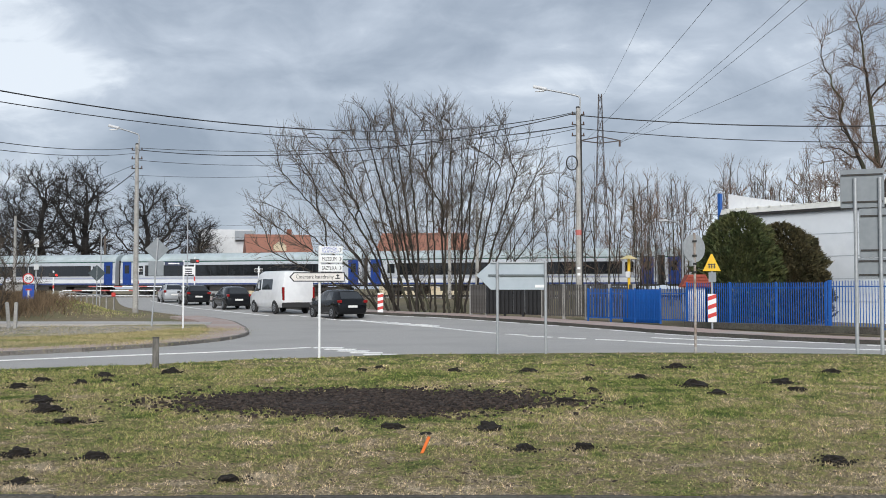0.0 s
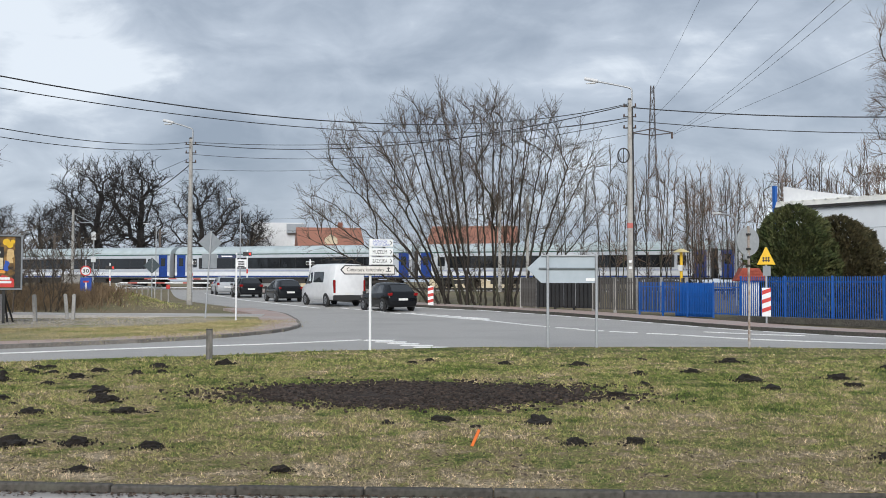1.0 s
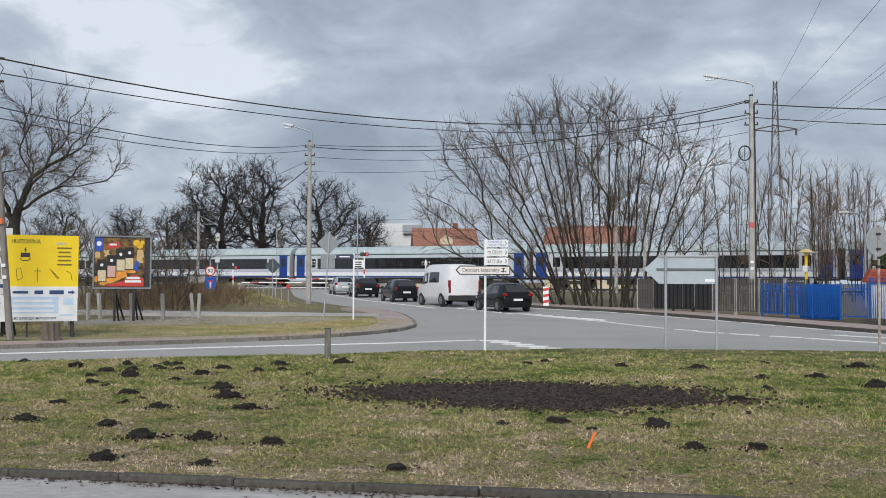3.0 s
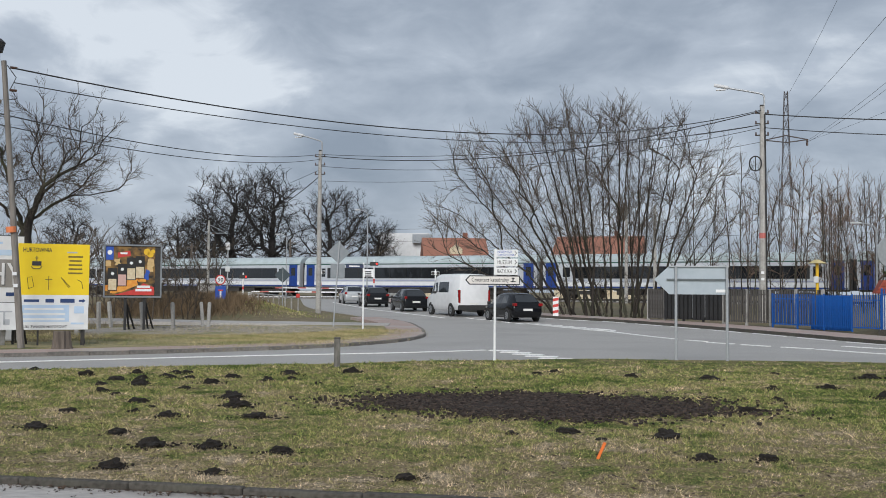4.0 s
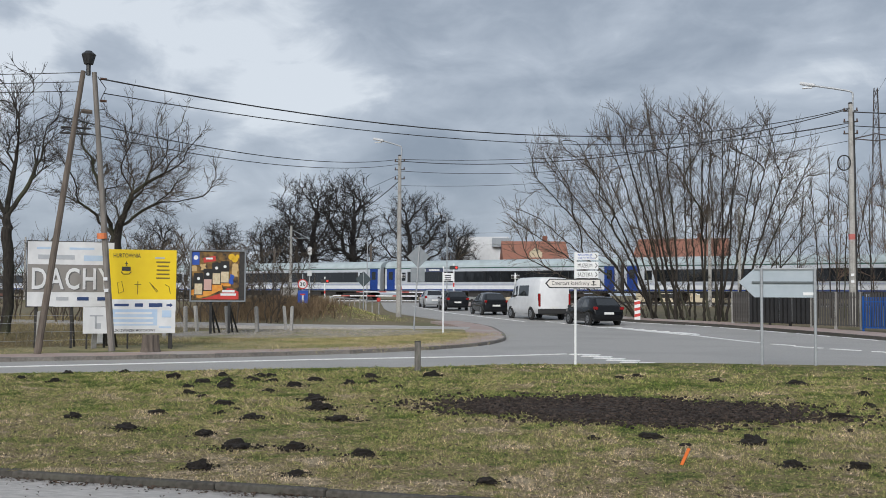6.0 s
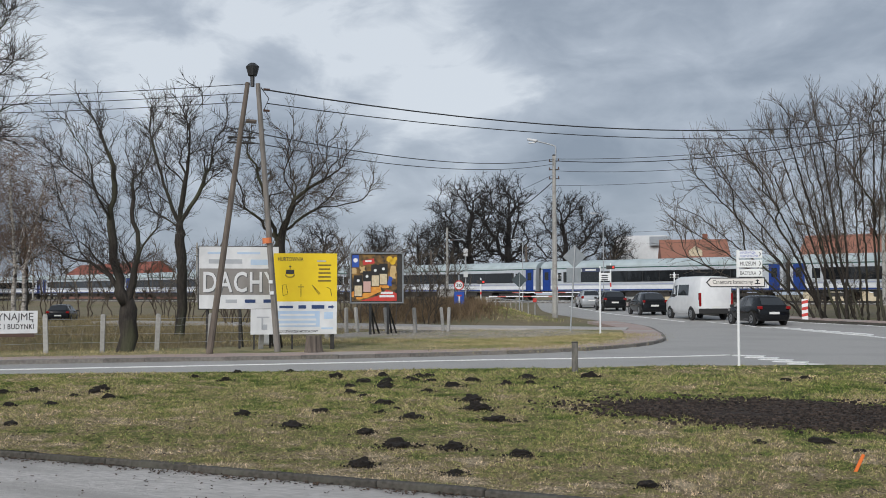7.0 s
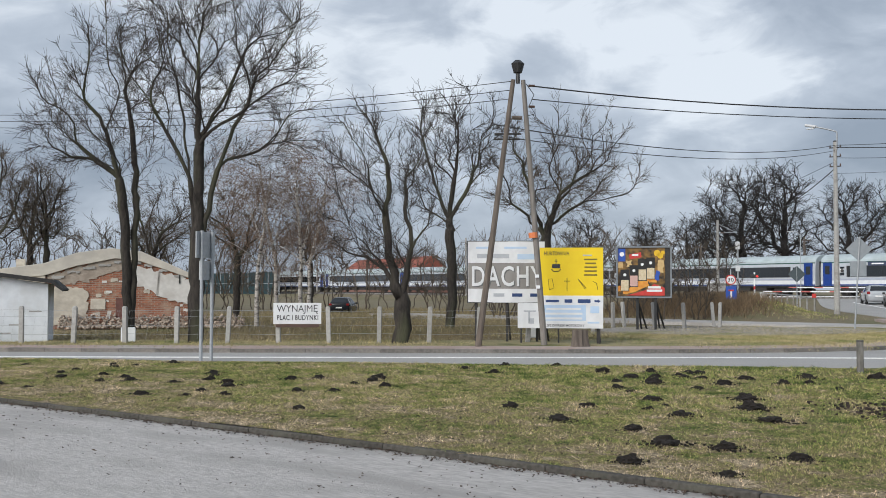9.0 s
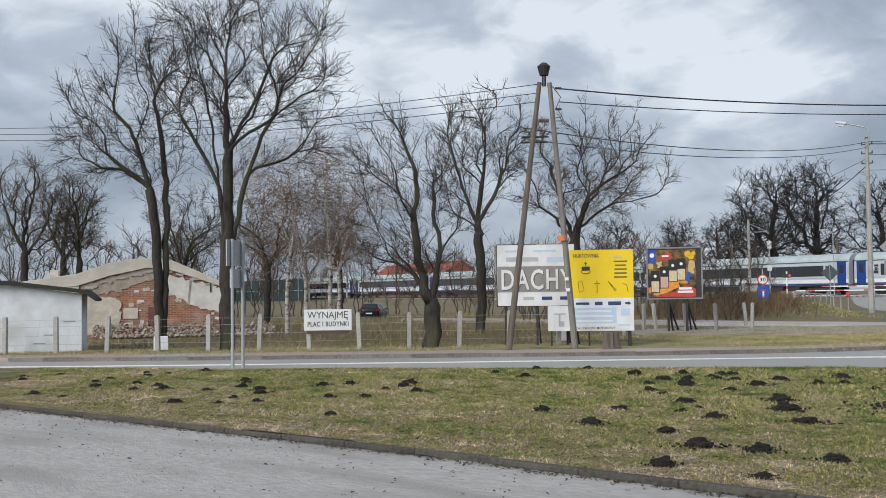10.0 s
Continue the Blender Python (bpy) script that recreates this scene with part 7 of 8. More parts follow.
    for c, s in (((1.0, -0.02, 3.26), (2.14, 0.1, 0.06)), ((1.0, -0.02, 1.29), (2.14, 0.1, 0.06)), ((-0.03, -0.02, 2.28), (0.06, 0.1, 2.0)), ((2.05, -0.02, 2.28), (0.06, 0.1, 2.0))):
        part("frame_bar", Shape().box(c, s), fr, t, bevel=0.008)
    p = part("poster", Shape().box((0.92, -0.0, 2.28), (1.8, 0.03, 1.86)), mat("print_ground", (0.014, 0.012, 0.011), (0.30, 0.16, 0.035), 3.6, 0.5), t, "black printed poster")
    tan, orange, cream = mat("print_tan", (0.55, 0.36, 0.16), (0.62, 0.45, 0.2), 12, 0.5), mat("print_orange", (0.72, 0.24, 0.03), (0.8, 0.38, 0.06), 8, 0.5), mat("print_cream", (0.7, 0.6, 0.42), (0.6, 0.48, 0.3), 14, 0.5)
    part("print", Shape().box((0.16, -0.018, 2.95), (0.27, 0.006, 0.5)), SIGNBLUE, p)
    part("print", disc((0.16, -0.022, 2.98), 0.09, 16, 0.002), WHITE, p)
    part("print", Shape().prism([(0.46, 2.78), (0.92, 2.86), (0.9, 3.06), (0.44, 2.97)], -0.024, -0.018), RED, p)
    bars(p, 0.52, 2.95, 0.3, 1, 0.07, 0.04, WHITE, -0.027)
    part("print", Shape().prism([(0.34, 1.36), (1.8, 1.36), (1.8, 1.66), (1.4, 1.82), (1.15, 1.6), (0.7, 1.46)], -0.021, -0.016), RED, p)
    part("print", Shape().prism([(0.3, 1.42), (0.66, 1.5), (1.2, 1.75), (1.1, 2.1), (0.7, 1.9), (0.45, 1.65)], -0.019, -0.014), orange, p)
    for i, (x, z) in enumerate(((0.27, 1.95), (0.62, 2.12), (0.95, 2.36), (1.27, 2.42))):
        part("packet", Shape().box((x, -0.024, z), (0.335, 0.006, 0.86)), mat('packet_black', (0.012, 0.012, 0.012), (0.02, 0.02, 0.02), 5, 0.4), p)
        part("packet_front", Shape().box((x, -0.03, z - 0.19), (0.29, 0.006, 0.42)), cream if i != 1 else mat("print_pink", (0.66, 0.42, 0.36), (0.6, 0.38, 0.34), 8, 0.5), p)
        part("packet_mark", disc((x, -0.03, z + 0.22), 0.06, 12, 0.003), WHITE, p)
    for x, z, w, h in ((0.1, 2.55, 0.2, 0.2), (0.44, 2.62, 0.2, 0.26), (0.1, 1.62, 0.22, 0.2), (0.3, 1.5, 0.2, 0.14), (1.12, 1.98, 0.3, 0.16), (1.35, 1.94, 0.3, 0.14), (1.66, 2.5, 0.2, 0.5)):
        part("print", Shape().prism(ragged([(x - w / 2, z - h / 2), (x + w / 2, z - h / 2), (x + w / 2, z + h / 2), (x - w / 2, z + h / 2)], 0.04, 0.08, int(x * 100)), -0.0225, -0.016), tan if z > 2 else orange, p)
    part("print", Shape().prism(ragged([(1.42, 2.0), (1.6, 1.95), (1.62, 2.3), (1.48, 2.35)], 0.03, 0.08, 4), -0.024, -0.016), SIGNBLUE, p)
    for x, z, r_ in ((1.52, 3.02, 0.13), (1.64, 2.92, 0.12), (1.74, 3.04, 0.08)):
        part("print", disc((x, -0.02, z), r_, 9, 0.003), YELLOW if z > 2.8 else tan, p)
    bars(p, 1.1, 1.68, 0.62, 2, 0.09, 0.04, WHITE, -0.026)

    t = thing("banner", "white rental banner tied to the fence posts", "banner", face(-22.37, 20.62, -21.33, 21.55))
    p = part("sheet", Shape().box((0.698, 0, 0.87), (1.40, 0.015, 0.62)), B_WHITE, t)
    letters("lettering", "WYNAJMĘ", 0.28, DARKTXT, p, Matrix.Translation((0.1, -0.012, 0.92)), width=1.20, bold=0.0)
    letters("lettering", "PLAC I BUDYNKI", 0.2, DARKTXT, p, Matrix.Translation((0.1, -0.012, 0.68)), width=1.20, bold=0.003)
    part("strip", Shape().box((0.698, -0.002, 0.51), (1.26, 0.014, 0.1)), mat("brown_strip", (0.10, 0.055, 0.04), (0.08, 0.05, 0.04), 6, 0.7), t)


billboards()


# ---- buildings ----
def brick_mat():
    """Old bare brick in courses, sooty and uneven, with washed-out joints."""
    m = bpy.data.materials.new("bare_old_brick")
    m.use_nodes = True
    nt = m.node_tree
    N, L = nt.nodes.new, nt.links.new
    b = nt.nodes["Principled BSDF"]
    b.inputs["Roughness"].default_value = 0.92
    tc, sep, comb, br = N("ShaderNodeTexCoord"), N("ShaderNodeSeparateXYZ"), N("ShaderNodeCombineXYZ"), N("ShaderNodeTexBrick")
    L(tc.outputs["Object"], sep.inputs[0])
    L(sep.outputs[0], comb.inputs[0])
    L(sep.outputs[2], comb.inputs[1])
    L(comb.outputs[0], br.inputs["Vector"])
    br.inputs["Scale"].default_value = 1.0
    br.inputs["Brick Width"].default_value, br.inputs["Row Height"].default_value, br.inputs["Mortar Size"].default_value = 0.27, 0.095, 0.012
    br.inputs["Color1"].default_value, br.inputs["Color2"].default_value, br.inputs["Mortar"].default_value = (0.40, 0.15, 0.085, 1), (0.23, 0.085, 0.05, 1), (0.34, 0.27, 0.21, 1)
    n = N("ShaderNodeTexNoise")
    n.inputs["Scale"].default_value, n.inputs["Detail"].default_value = 1.7, 6.0
    L(tc.outputs["Object"], n.inputs["Vector"])
    mr, mx = N("ShaderNodeMapRange"), N("ShaderNodeMix")
    mr.inputs[1].default_value, mr.inputs[2].default_value, mr.inputs[4].default_value = 0.52, 0.68, 0.75
    L(n.outputs[0], mr.inputs[0])
    mx.data_type = "RGBA"
    mx.inputs["B"].default_value = (0.42, 0.31, 0.23, 1)
    L(mr.outputs[0], mx.inputs["Factor"])
    L(br.outputs["Color"], mx.inputs["A"])
    L(mx.outputs["Result"], b.inputs["Base Color"])
    bn = N("ShaderNodeBump")
    bn.inputs["Strength"].default_value, bn.inputs["Distance"].default_value, bn.invert = 0.8, 0.02, True
    L(br.outputs["Fac"], bn.inputs["Height"])
    L(bn.outputs[0], b.inputs["Normal"])
    return m


def shed_and_ruin():
    LIME = mat("whitewash", (0.74, 0.77, 0.80), (0.66, 0.69, 0.72), 4, 0.85, bump=0.25, c3=(0.55, 0.56, 0.56), big=0.9)
    PLASTER = mat("old_cream_plaster", (0.60, 0.55, 0.46), (0.50, 0.45, 0.37), 5, 0.9, bump=0.5, c3=(0.36, 0.32, 0.27), big=1.1)
    BRICK = brick_mat()
    FELT = mat("roof_felt", (0.045, 0.043, 0.042), (0.03, 0.03, 0.03), 8, 0.9, bump=0.3)
    RUBBLE = mat("rubble", (0.42, 0.36, 0.29), (0.30, 0.22, 0.17), 12, 0.95, bump=0.6, island=0.35)
    PATCH = mat("pale_plaster", (0.70, 0.68, 0.64), (0.62, 0.60, 0.56), 5, 0.9, bump=0.3, c3=(0.5, 0.47, 0.43), big=0.9)
    t = thing("shed", "whitewashed shed with a dark sloping felt roof", "shed", face(-31.5, 12.4, -28.35, 17.0))
    n = math.dist((-31.5, 12.4), (-28.35, 17.0))
    part("wall", Shape().prism([(0, -0.3), (n, -0.3), (n, 1.72), (n * 0.62, 2.02), (0, 2.08)], 0, 3.0), LIME, t)
    part("roof", Shape().prism([(-0.2, 2.09), (n * 0.62, 2.03), (n + 0.1, 1.74), (n + 0.42, 1.5), (n + 0.46, 1.56), (n + 0.12, 1.86), (n * 0.63, 2.15), (-0.2, 2.2)], -0.25, 3.3), FELT, t)
    for x, z in ((n - 0.35, 0.9), (n - 0.9, 0.5), (n - 1.2, 0.25), (2.0, 0.35)):
        part("render_scar", Shape().box((x, -0.003, z), (0.35, 0.012, 0.04)), CONCRETE, t)
    # the ruined gable house
    a, b = (-39.75, 23.7), (-36.0, 28.7)
    W = math.dist(a, b)
    t = thing("ruined_house", "ruined gable house with fallen plaster, bare brick and a pale roof", "house", face(*a, *b))
    gable = [(0, -0.3), (W, -0.3), (W, 2.35), (W * 0.62, 3.35), (W * 0.45, 3.5), (W * 0.2, 3.1), (0, 2.6)]
    part("wall", Shape().prism(gable, 0, 9.0), BRICK, t, "bare brick gable wall")
    left = part("wall", Shape().prism([(-4.5, -0.3), (0.0, -0.3), (0.0, 2.6), (-4.5, 2.0)], -0.08, 8.0), PLASTER, t, "plastered side wing")
    rim = mat("sunlit_old_roof", (0.62, 0.58, 0.50), (0.54, 0.50, 0.43), 4, 0.85, c3=(0.46, 0.43, 0.38), big=0.7)
    part("roof", Shape().prism([(-5.0, 1.9), (-0.05, 2.52), (W * 0.2, 3.02), (W * 0.45, 3.42), (W * 0.62, 3.27), (W + 0.05, 2.28), (W + 0.15, 2.45), (W * 0.8, 3.2), (W * 0.62, 3.8), (W * 0.42, 3.95), (W * 0.2, 3.7), (-0.05, 3.15), (-5.0, 2.3)], -0.12, 9.2), rim, t, "pale worn roof", bevel=0.02)
    part("plaster_field", Shape().prism(ragged([(0.0, 0.0), (W * 0.27, 0.1), (W * 0.27, 1.75), (W * 0.2, 1.95), (0, 2.0)], 0.07, 0.12), -0.05, 0.0), PLASTER, t, "cream plaster left on the wall")
    part("plaster_field", Shape().prism(ragged([(W * 0.52, 2.75), (W * 0.55, 2.35), (W * 0.66, 1.85), (W * 0.76, 1.45), (W * 0.9, 1.2), (W, 1.12), (W, 2.3), (W * 0.62, 3.0)], 0.13, 0.14), -0.05, 0.0), PATCH, t, "white plaster left on the wall")
    part("plaster_field", Shape().prism(ragged([(0.05, 2.1), (W * 0.25, 2.2), (W * 0.36, 2.55), (W * 0.5, 2.9), (W * 0.6, 3.3), (W * 0.45, 3.4), (W * 0.2, 3.0), (0.05, 2.5)], 0.11, 0.14), -0.03, 0.0), mat("grey_plaster", (0.40, 0.34, 0.28), (0.32, 0.27, 0.22), 7, 0.9, bump=0.6, c3=(0.25, 0.2, 0.16), big=1.5), t, "crumbling grey plaster")
    r = random.Random(21)
    for _ in range(26):
        # flakes of plaster that still hold to the bricks
        x, z, w, h = r.uniform(W * 0.28, W * 0.95), r.uniform(0.2, 2.3), r.uniform(0.08, 0.34), r.uniform(0.05, 0.2)
        part("plaster_flake", Shape().prism(ragged([(x, z), (x + w, z), (x + w, z + h), (x, z + h)], 0.04, 0.07, int(x * 100 + z * 10)), -0.02 - 0.006 * r.random(), 0.0), r.choice((PLASTER, PATCH)), t)
    for k in range(9):
        # the broken edge under the roof
        x = W * (0.04 + 0.1 * k)
        z = float(np.interp(x, [0, W * 0.2, W * 0.45, W * 0.62, W], [2.5, 3.0, 3.4, 3.27, 2.3])) - 0.12
        part("broken_edge", Shape().prism(ragged([(x, z - 0.1), (x + W * 0.08, z - 0.06), (x + W * 0.08, z + 0.05), (x, z + 0.03)], 0.05, 0.1, k + 70), -0.075, 0.0), MATS["concrete"], t)
    part("blocked_door", Shape().box((W * 0.51, -0.02, 0.85), (0.68, 0.05, 1.1)), mat("dull_red_board", (0.17, 0.075, 0.06), (0.13, 0.06, 0.05), 6, 0.8), t, "dull red blocked doorway")
    part("blocked_window", Shape().box((W * 0.34, -0.02, 1.1), (0.6, 0.05, 0.55)), PLASTER, t)
    for x in (0.0, W * 0.87):
        part("iron_tie", Shape().box((x + 0.05, -0.06, 2.45 + 0.35 * (x == 0)), (0.06, 0.04, 0.6)), DARKSTEEL, t)
    part("chimney", Shape().box((-1.6, 5.0, 3.0), (0.4, 0.4, 1.0)), PLASTER, t, bevel=0.02)
    t.scale = (1, 1, 0.84)
    s = Shape()
    r = random.Random(8)
    for _ in range(1500):
        x = r.uniform(W * 0.1, W + 2.0)
        y = -abs(r.gauss(0, 0.55)) - 0.1
        d = r.uniform(0.02, 0.09)
        z = max(0.02, 0.42 * math.exp(-(y * y) / 0.5) * r.random() + 0.05)
        s.box((0, 0, 0), (d * r.uniform(1, 2), d, d * r.uniform(0.6, 1.1)), pose(x, y, z * 1.25 - 0.11, r.uniform(-50, 50), r.uniform(-50, 50), r.uniform(0, 180)))
    rub = thing("rubble", "heap of fallen bricks and plaster at the foot of the wall", "rubble", face(*a, *b), kind="stuff")
    part("rubble_pile", s, RUBBLE, rub, kind="stuff")


def warehouse():
    PANEL = mat("white_wall_panels", (0.74, 0.78, 0.82), (0.70, 0.74, 0.78), 2, 0.5, c3=(0.55, 0.59, 0.64), big=0.3)
    ROOFM = mat("pale_sheet_roof", (0.70, 0.70, 0.66), (0.60, 0.60, 0.56), 3, 0.5)
    a, b = (14.15, 52.0), (25.4, 38.0)
    n = math.dist(a, b)
    t = thing("warehouse", "low white panel-clad warehouse with a blue corner and sheet roof", "warehouse", face(*a, *b))
    part("wall", Shape().prism([(0, 0), (n, 0), (n, 5.3), (0, 5.3)], 0, 14), PANEL, t)
    for k, z in enumerate((1.0, 2.05, 3.1, 4.15)):
        part("panel_joint", Shape().box((n / 2, -0.004, z), (n - 0.3, 0.02, 0.03)), mat("joint_grey", (0.40, 0.44, 0.48), (0.38, 0.42, 0.46), 3, 0.6), t)
    part("gutter", Shape().box((n / 2, -0.1, 5.28), (n, 0.16, 0.12)), DARKSTEEL, t)
    part("roof", Shape().prism([(-0.1, 5.36), (0, 5.62), (13, 6.6), (14.2, 5.4)], 0.0, n, "x", Matrix.Diagonal((1, 1, 1, 1))), ROOFM, t, "pale corrugated sheet roof")
    for i in range(28):
        part("roof_rib", Shape().box((0.3 + i * n / 28, 0.12, 5.62), (0.07, 0.5, 0.05)), ROOFM, t)
    part("parapet", Shape().prism([(0, 5.3), (4.6, 5.5), (4.6, 5.6), (1.6, 6.12), (0, 6.45)], 0.6, 0.75), WHITE, t, "white triangular parapet")
    part("corner_trim", Shape().box((-0.1, 0.02, 3.2), (0.15, 0.2, 6.5)), BLUEF, t, "blue corner strip")


def far_houses():
    WALLC = mat("ochre_render", (0.60, 0.52, 0.38), (0.54, 0.47, 0.34), 3, 0.9, c3=(0.50, 0.40, 0.27), big=0.4)
    TILES = mat("orange_roof_tiles", (0.34, 0.15, 0.10), (0.26, 0.12, 0.085), 6, 0.85, bump=0.5, stretch=(1, 1, 4))
    FRAME = WHITE

    def house(x, y, w, d, eave, ridge, rz, wins, label):
        t = thing("house", label, "house", pose(x, y, 0.3, 0, 0, rz), "houses beyond the railway")
        part("wall", Shape().prism([(-w / 2, 0), (w / 2, 0), (w / 2, eave), (-w / 2, eave)], -d / 2, d / 2), WALLC, t)
        part("roof", Shape().prism([(-d / 2 - 0.5, eave - 0.1), (d / 2 + 0.5, eave - 0.1), (d / 2 + 0.5, eave + 0.1), (0, ridge), (-d / 2 - 0.5, eave + 0.1)], -w / 2 - 0.4, w / 2 + 0.4, "x"), TILES, t)
        part("chimney", Shape().box((w * 0.2, 0.3, ridge), (0.6, 0.6, 1.4)), mat("chimney_brick", (0.3, 0.12, 0.08), (0.25, 0.1, 0.07), 8, 0.9), t)
        for wx, wz in wins:
            f = part("window", Shape().box((wx, -d / 2, wz), (1.3, 0.12, 1.5)), FRAME, t)
            part("pane", Shape().box((wx - 0.3, -d / 2 - 0.04, wz), (0.5, 0.1, 1.3)), GLASS, f)
            part("pane", Shape().box((wx + 0.3, -d / 2 - 0.04, wz), (0.5, 0.1, 1.3)), GLASS, f)
        return t

    t = house(-21.6, 132, 7.6, 8, 5.6, 8.3, 14, ((-2.6, 2.0), (1.0, 2.0), (-1.9, 4.6), (1.6, 4.6)), "ochre house with an orange tiled roof beyond the railway")
    part("dormer", Shape().prism([(-0.8, 5.8), (0.8, 5.8), (0.8, 6.7), (0, 7.3), (-0.8, 6.7)], -3.9, -1.0), WALLC, t)
    house(-2.6, 134, 10.5, 9, 5.9, 8.6, -6, ((-3.4, 2.2), (-0.4, 2.2), (2.8, 2.2), (-3.2, 4.7), (0.0, 4.7), (3.0, 4.7)), "pale yellow house with a red tiled roof behind the thicket")
    BLOCKW = mat("white_render", (0.66, 0.68, 0.70), (0.6, 0.62, 0.64), 2, 0.7)
    t = thing("white_block", "plain white building with a blue corner strip", "building", pose(-29.8, 140, 0.3, 0, 0, 8))
    part("wall", Shape().box((0, 0, 4.6), (7.0, 8, 9.2)), BLOCKW, t)
    part("blue_strip", Shape().box((3.3, -4.05, 4.2), (0.7, 0.2, 8.4)), mat("strip_blue", (0.05, 0.2, 0.5), (0.04, 0.18, 0.45), 3, 0.5), t)
    part("parapet", Shape().box((2.6, -4.3, 8.4), (2.6, 1.0, 1.2)), mat("grey_cladding", (0.3, 0.33, 0.36), (0.27, 0.3, 0.33), 3, 0.6), t)
    t = thing("long_building", "long brick building with a dull red roof beyond the railway", "building", pose(-168, 195, 0.3, 0, 0, -25))
    part("wall", Shape().box((0, 0, 2.5), (44, 10, 5)), mat("dull_brick", (0.25, 0.13, 0.10), (0.2, 0.11, 0.09), 4, 0.9), t)
    part("roof", Shape().prism([(-6, 4.9), (6, 4.9), (6, 5.1), (0, 9.0), (-6, 5.1)], -22.5, 22.5, "x"), mat("dull_red_roof", (0.30, 0.09, 0.06), (0.24, 0.08, 0.055), 3, 0.9), t)
    # the sound screen in front of the line
    t = thing("sound_screen", "dark teal sound screen with pale posts along the railway", "screen", track_pose(150, 6.0))
    teal = mat("teal_panels", (0.008, 0.03, 0.036), (0.012, 0.038, 0.044), 3, 0.6)
    for i in range(11):
        part("panel", Shape().box((-2.5 - i * 5.0, 0, 1.4), (4.8, 0.1, 4.9)), teal, t)
        part("post", Shape().box((-i * 5.0, 0, 1.5), (0.22, 0.22, 4.9)), GALV, t)
    part("rail", Shape().box((-27, -0.08, 1.6), (54, 0.1, 0.1)), GALV, t)


shed_and_ruin()
warehouse()
far_houses()


# ---- molehills on the lawn ----
MOLES_A = [(-11.3, 18.4, 0.7), (-9.6, 17.3, 1.3), (-9.0, 18.1, 0.9), (-8.7, 16.7, 1.2), (-8.0, 16.2, 1.2), (-8.5, 15.8, 0.9), (-7.9, 14.7, 0.9), (-7.5, 14.4, 0.7), (-8.2, 17.6, 1), (-8.1, 18.3, 1.1), (-6.7, 13.5, 1.1), (-6.2, 12.4, 0.8), (-6.2, 12.9, 0.6), (-7.0, 12.2, 1.2), (-5.6, 12.1, 1.4), (-6.9, 16.6, 1.1), (-7.0, 17.8, 1), (-5.7, 14.5, 1.2), (-5.2, 13.4, 1.3), (-4.5, 12.3, 1.3), (-6.3, 18.9, 1.1), (-5.8, 17.6, 0.8), (-5.1, 16.9, 0.7), (-5.2, 19.5, 1.2), (-6.6, 10.8, 1.2), (-5.5, 10.6, 0.9), (-4.7, 9.8, 1.3), (-4.1, 9.9, 1.1), (-3.3, 9.7, 1.1), (-4.5, 8.6, 1), (-3.5, 8.5, 0.8), (-1.8, 8.6, 0.9)]
MOLES_B = [(-6.9, 15.5, 0.8), (-1.6, 19.9, 0.8), (-1.3, 20.6, 0.8), (0.2, 19.9, 0.9), (1.6, 19.6, 1.4), (3.0, 21.1, 0.8), (2.5, 17.9, 0.8), (3.5, 18.4, 1), (4.7, 20.8, 1.4), (4.1, 16.8, 1.3), (2.3, 16.0, 0.8), (1.7, 14.5, 1), (-1.2, 11.4, 0.9), (-0.6, 11.7, 1.2), (-0.2, 11.2, 0.8), (0.5, 11.6, 1.7), (0.8, 10.2, 0.9), (1.4, 10.3, 0.9), (-20.0, 10.7, 0.9), (-17.5, 10.8, 0.9), (-18.5, 12.6, 0.9), (-15.8, 11.0, 0.9), (-15.3, 12.6, 1), (-13.6, 11.5, 1), (-12.0, 10.1, 0.9), (-9.8, 9.5, 1), (-11.6, 11.2, 0.9), (-12.2, 13.8, 1), (-11.1, 12.7, 0.9), (-12.3, 16.5, 0.7), (-7.8, 11.5, 1.1), (-16.1, 15.0, 0.5)]
MOLES_C = [(-19.8, 11.4, 0.8), (5.7, 17.3, 1.4), (7.3, 19.3, 1.4), (5.5, 16.0, 1.2), (4.1, 15.4, 1.4), (3.6, 9.5, 1.2)]
MOLES_D = [(-19.3, 10.3, 1), (-16.3, 8.9, 0.9), (-15.4, 8.9, 0.7), (-16.7, 10.3, 1), (-17.8, 11.3, 1), (-17.9, 12.2, 1.1), (-16.6, 11.1, 0.9), (-15.5, 10.3, 0.8), (-15.2, 10.7, 1), (-18.0, 12.8, 0.7), (-18.1, 13.8, 0.8), (-14.4, 11.0, 0.7), (-13.1, 9.4, 1), (-14.3, 11.7, 0.9), (-14.9, 12.3, 0.9), (-13.1, 11.1, 1), (-12.8, 10.3, 0.8), (-13.3, 12.7, 1), (-13.0, 13.1, 0.8), (-11.2, 11.6, 0.8), (-11.8, 12.7, 0.7), (-11.9, 13.3, 0.8), (-21.9, 12.1, 0.6), (-12.4, 9.7, 0.8), (-11.3, 16.1, 0.8), (-12.2, 17.8, 0.8), (-8.3, 16.9, 1), (-7.8, 15.8, 1), (-7.9, 17.2, 1), (-7.6, 17.3, 0.9), (-8.4, 18.5, 0.8), (-6.1, 17.2, 0.9), (-6.1, 18.5, 1.2)]


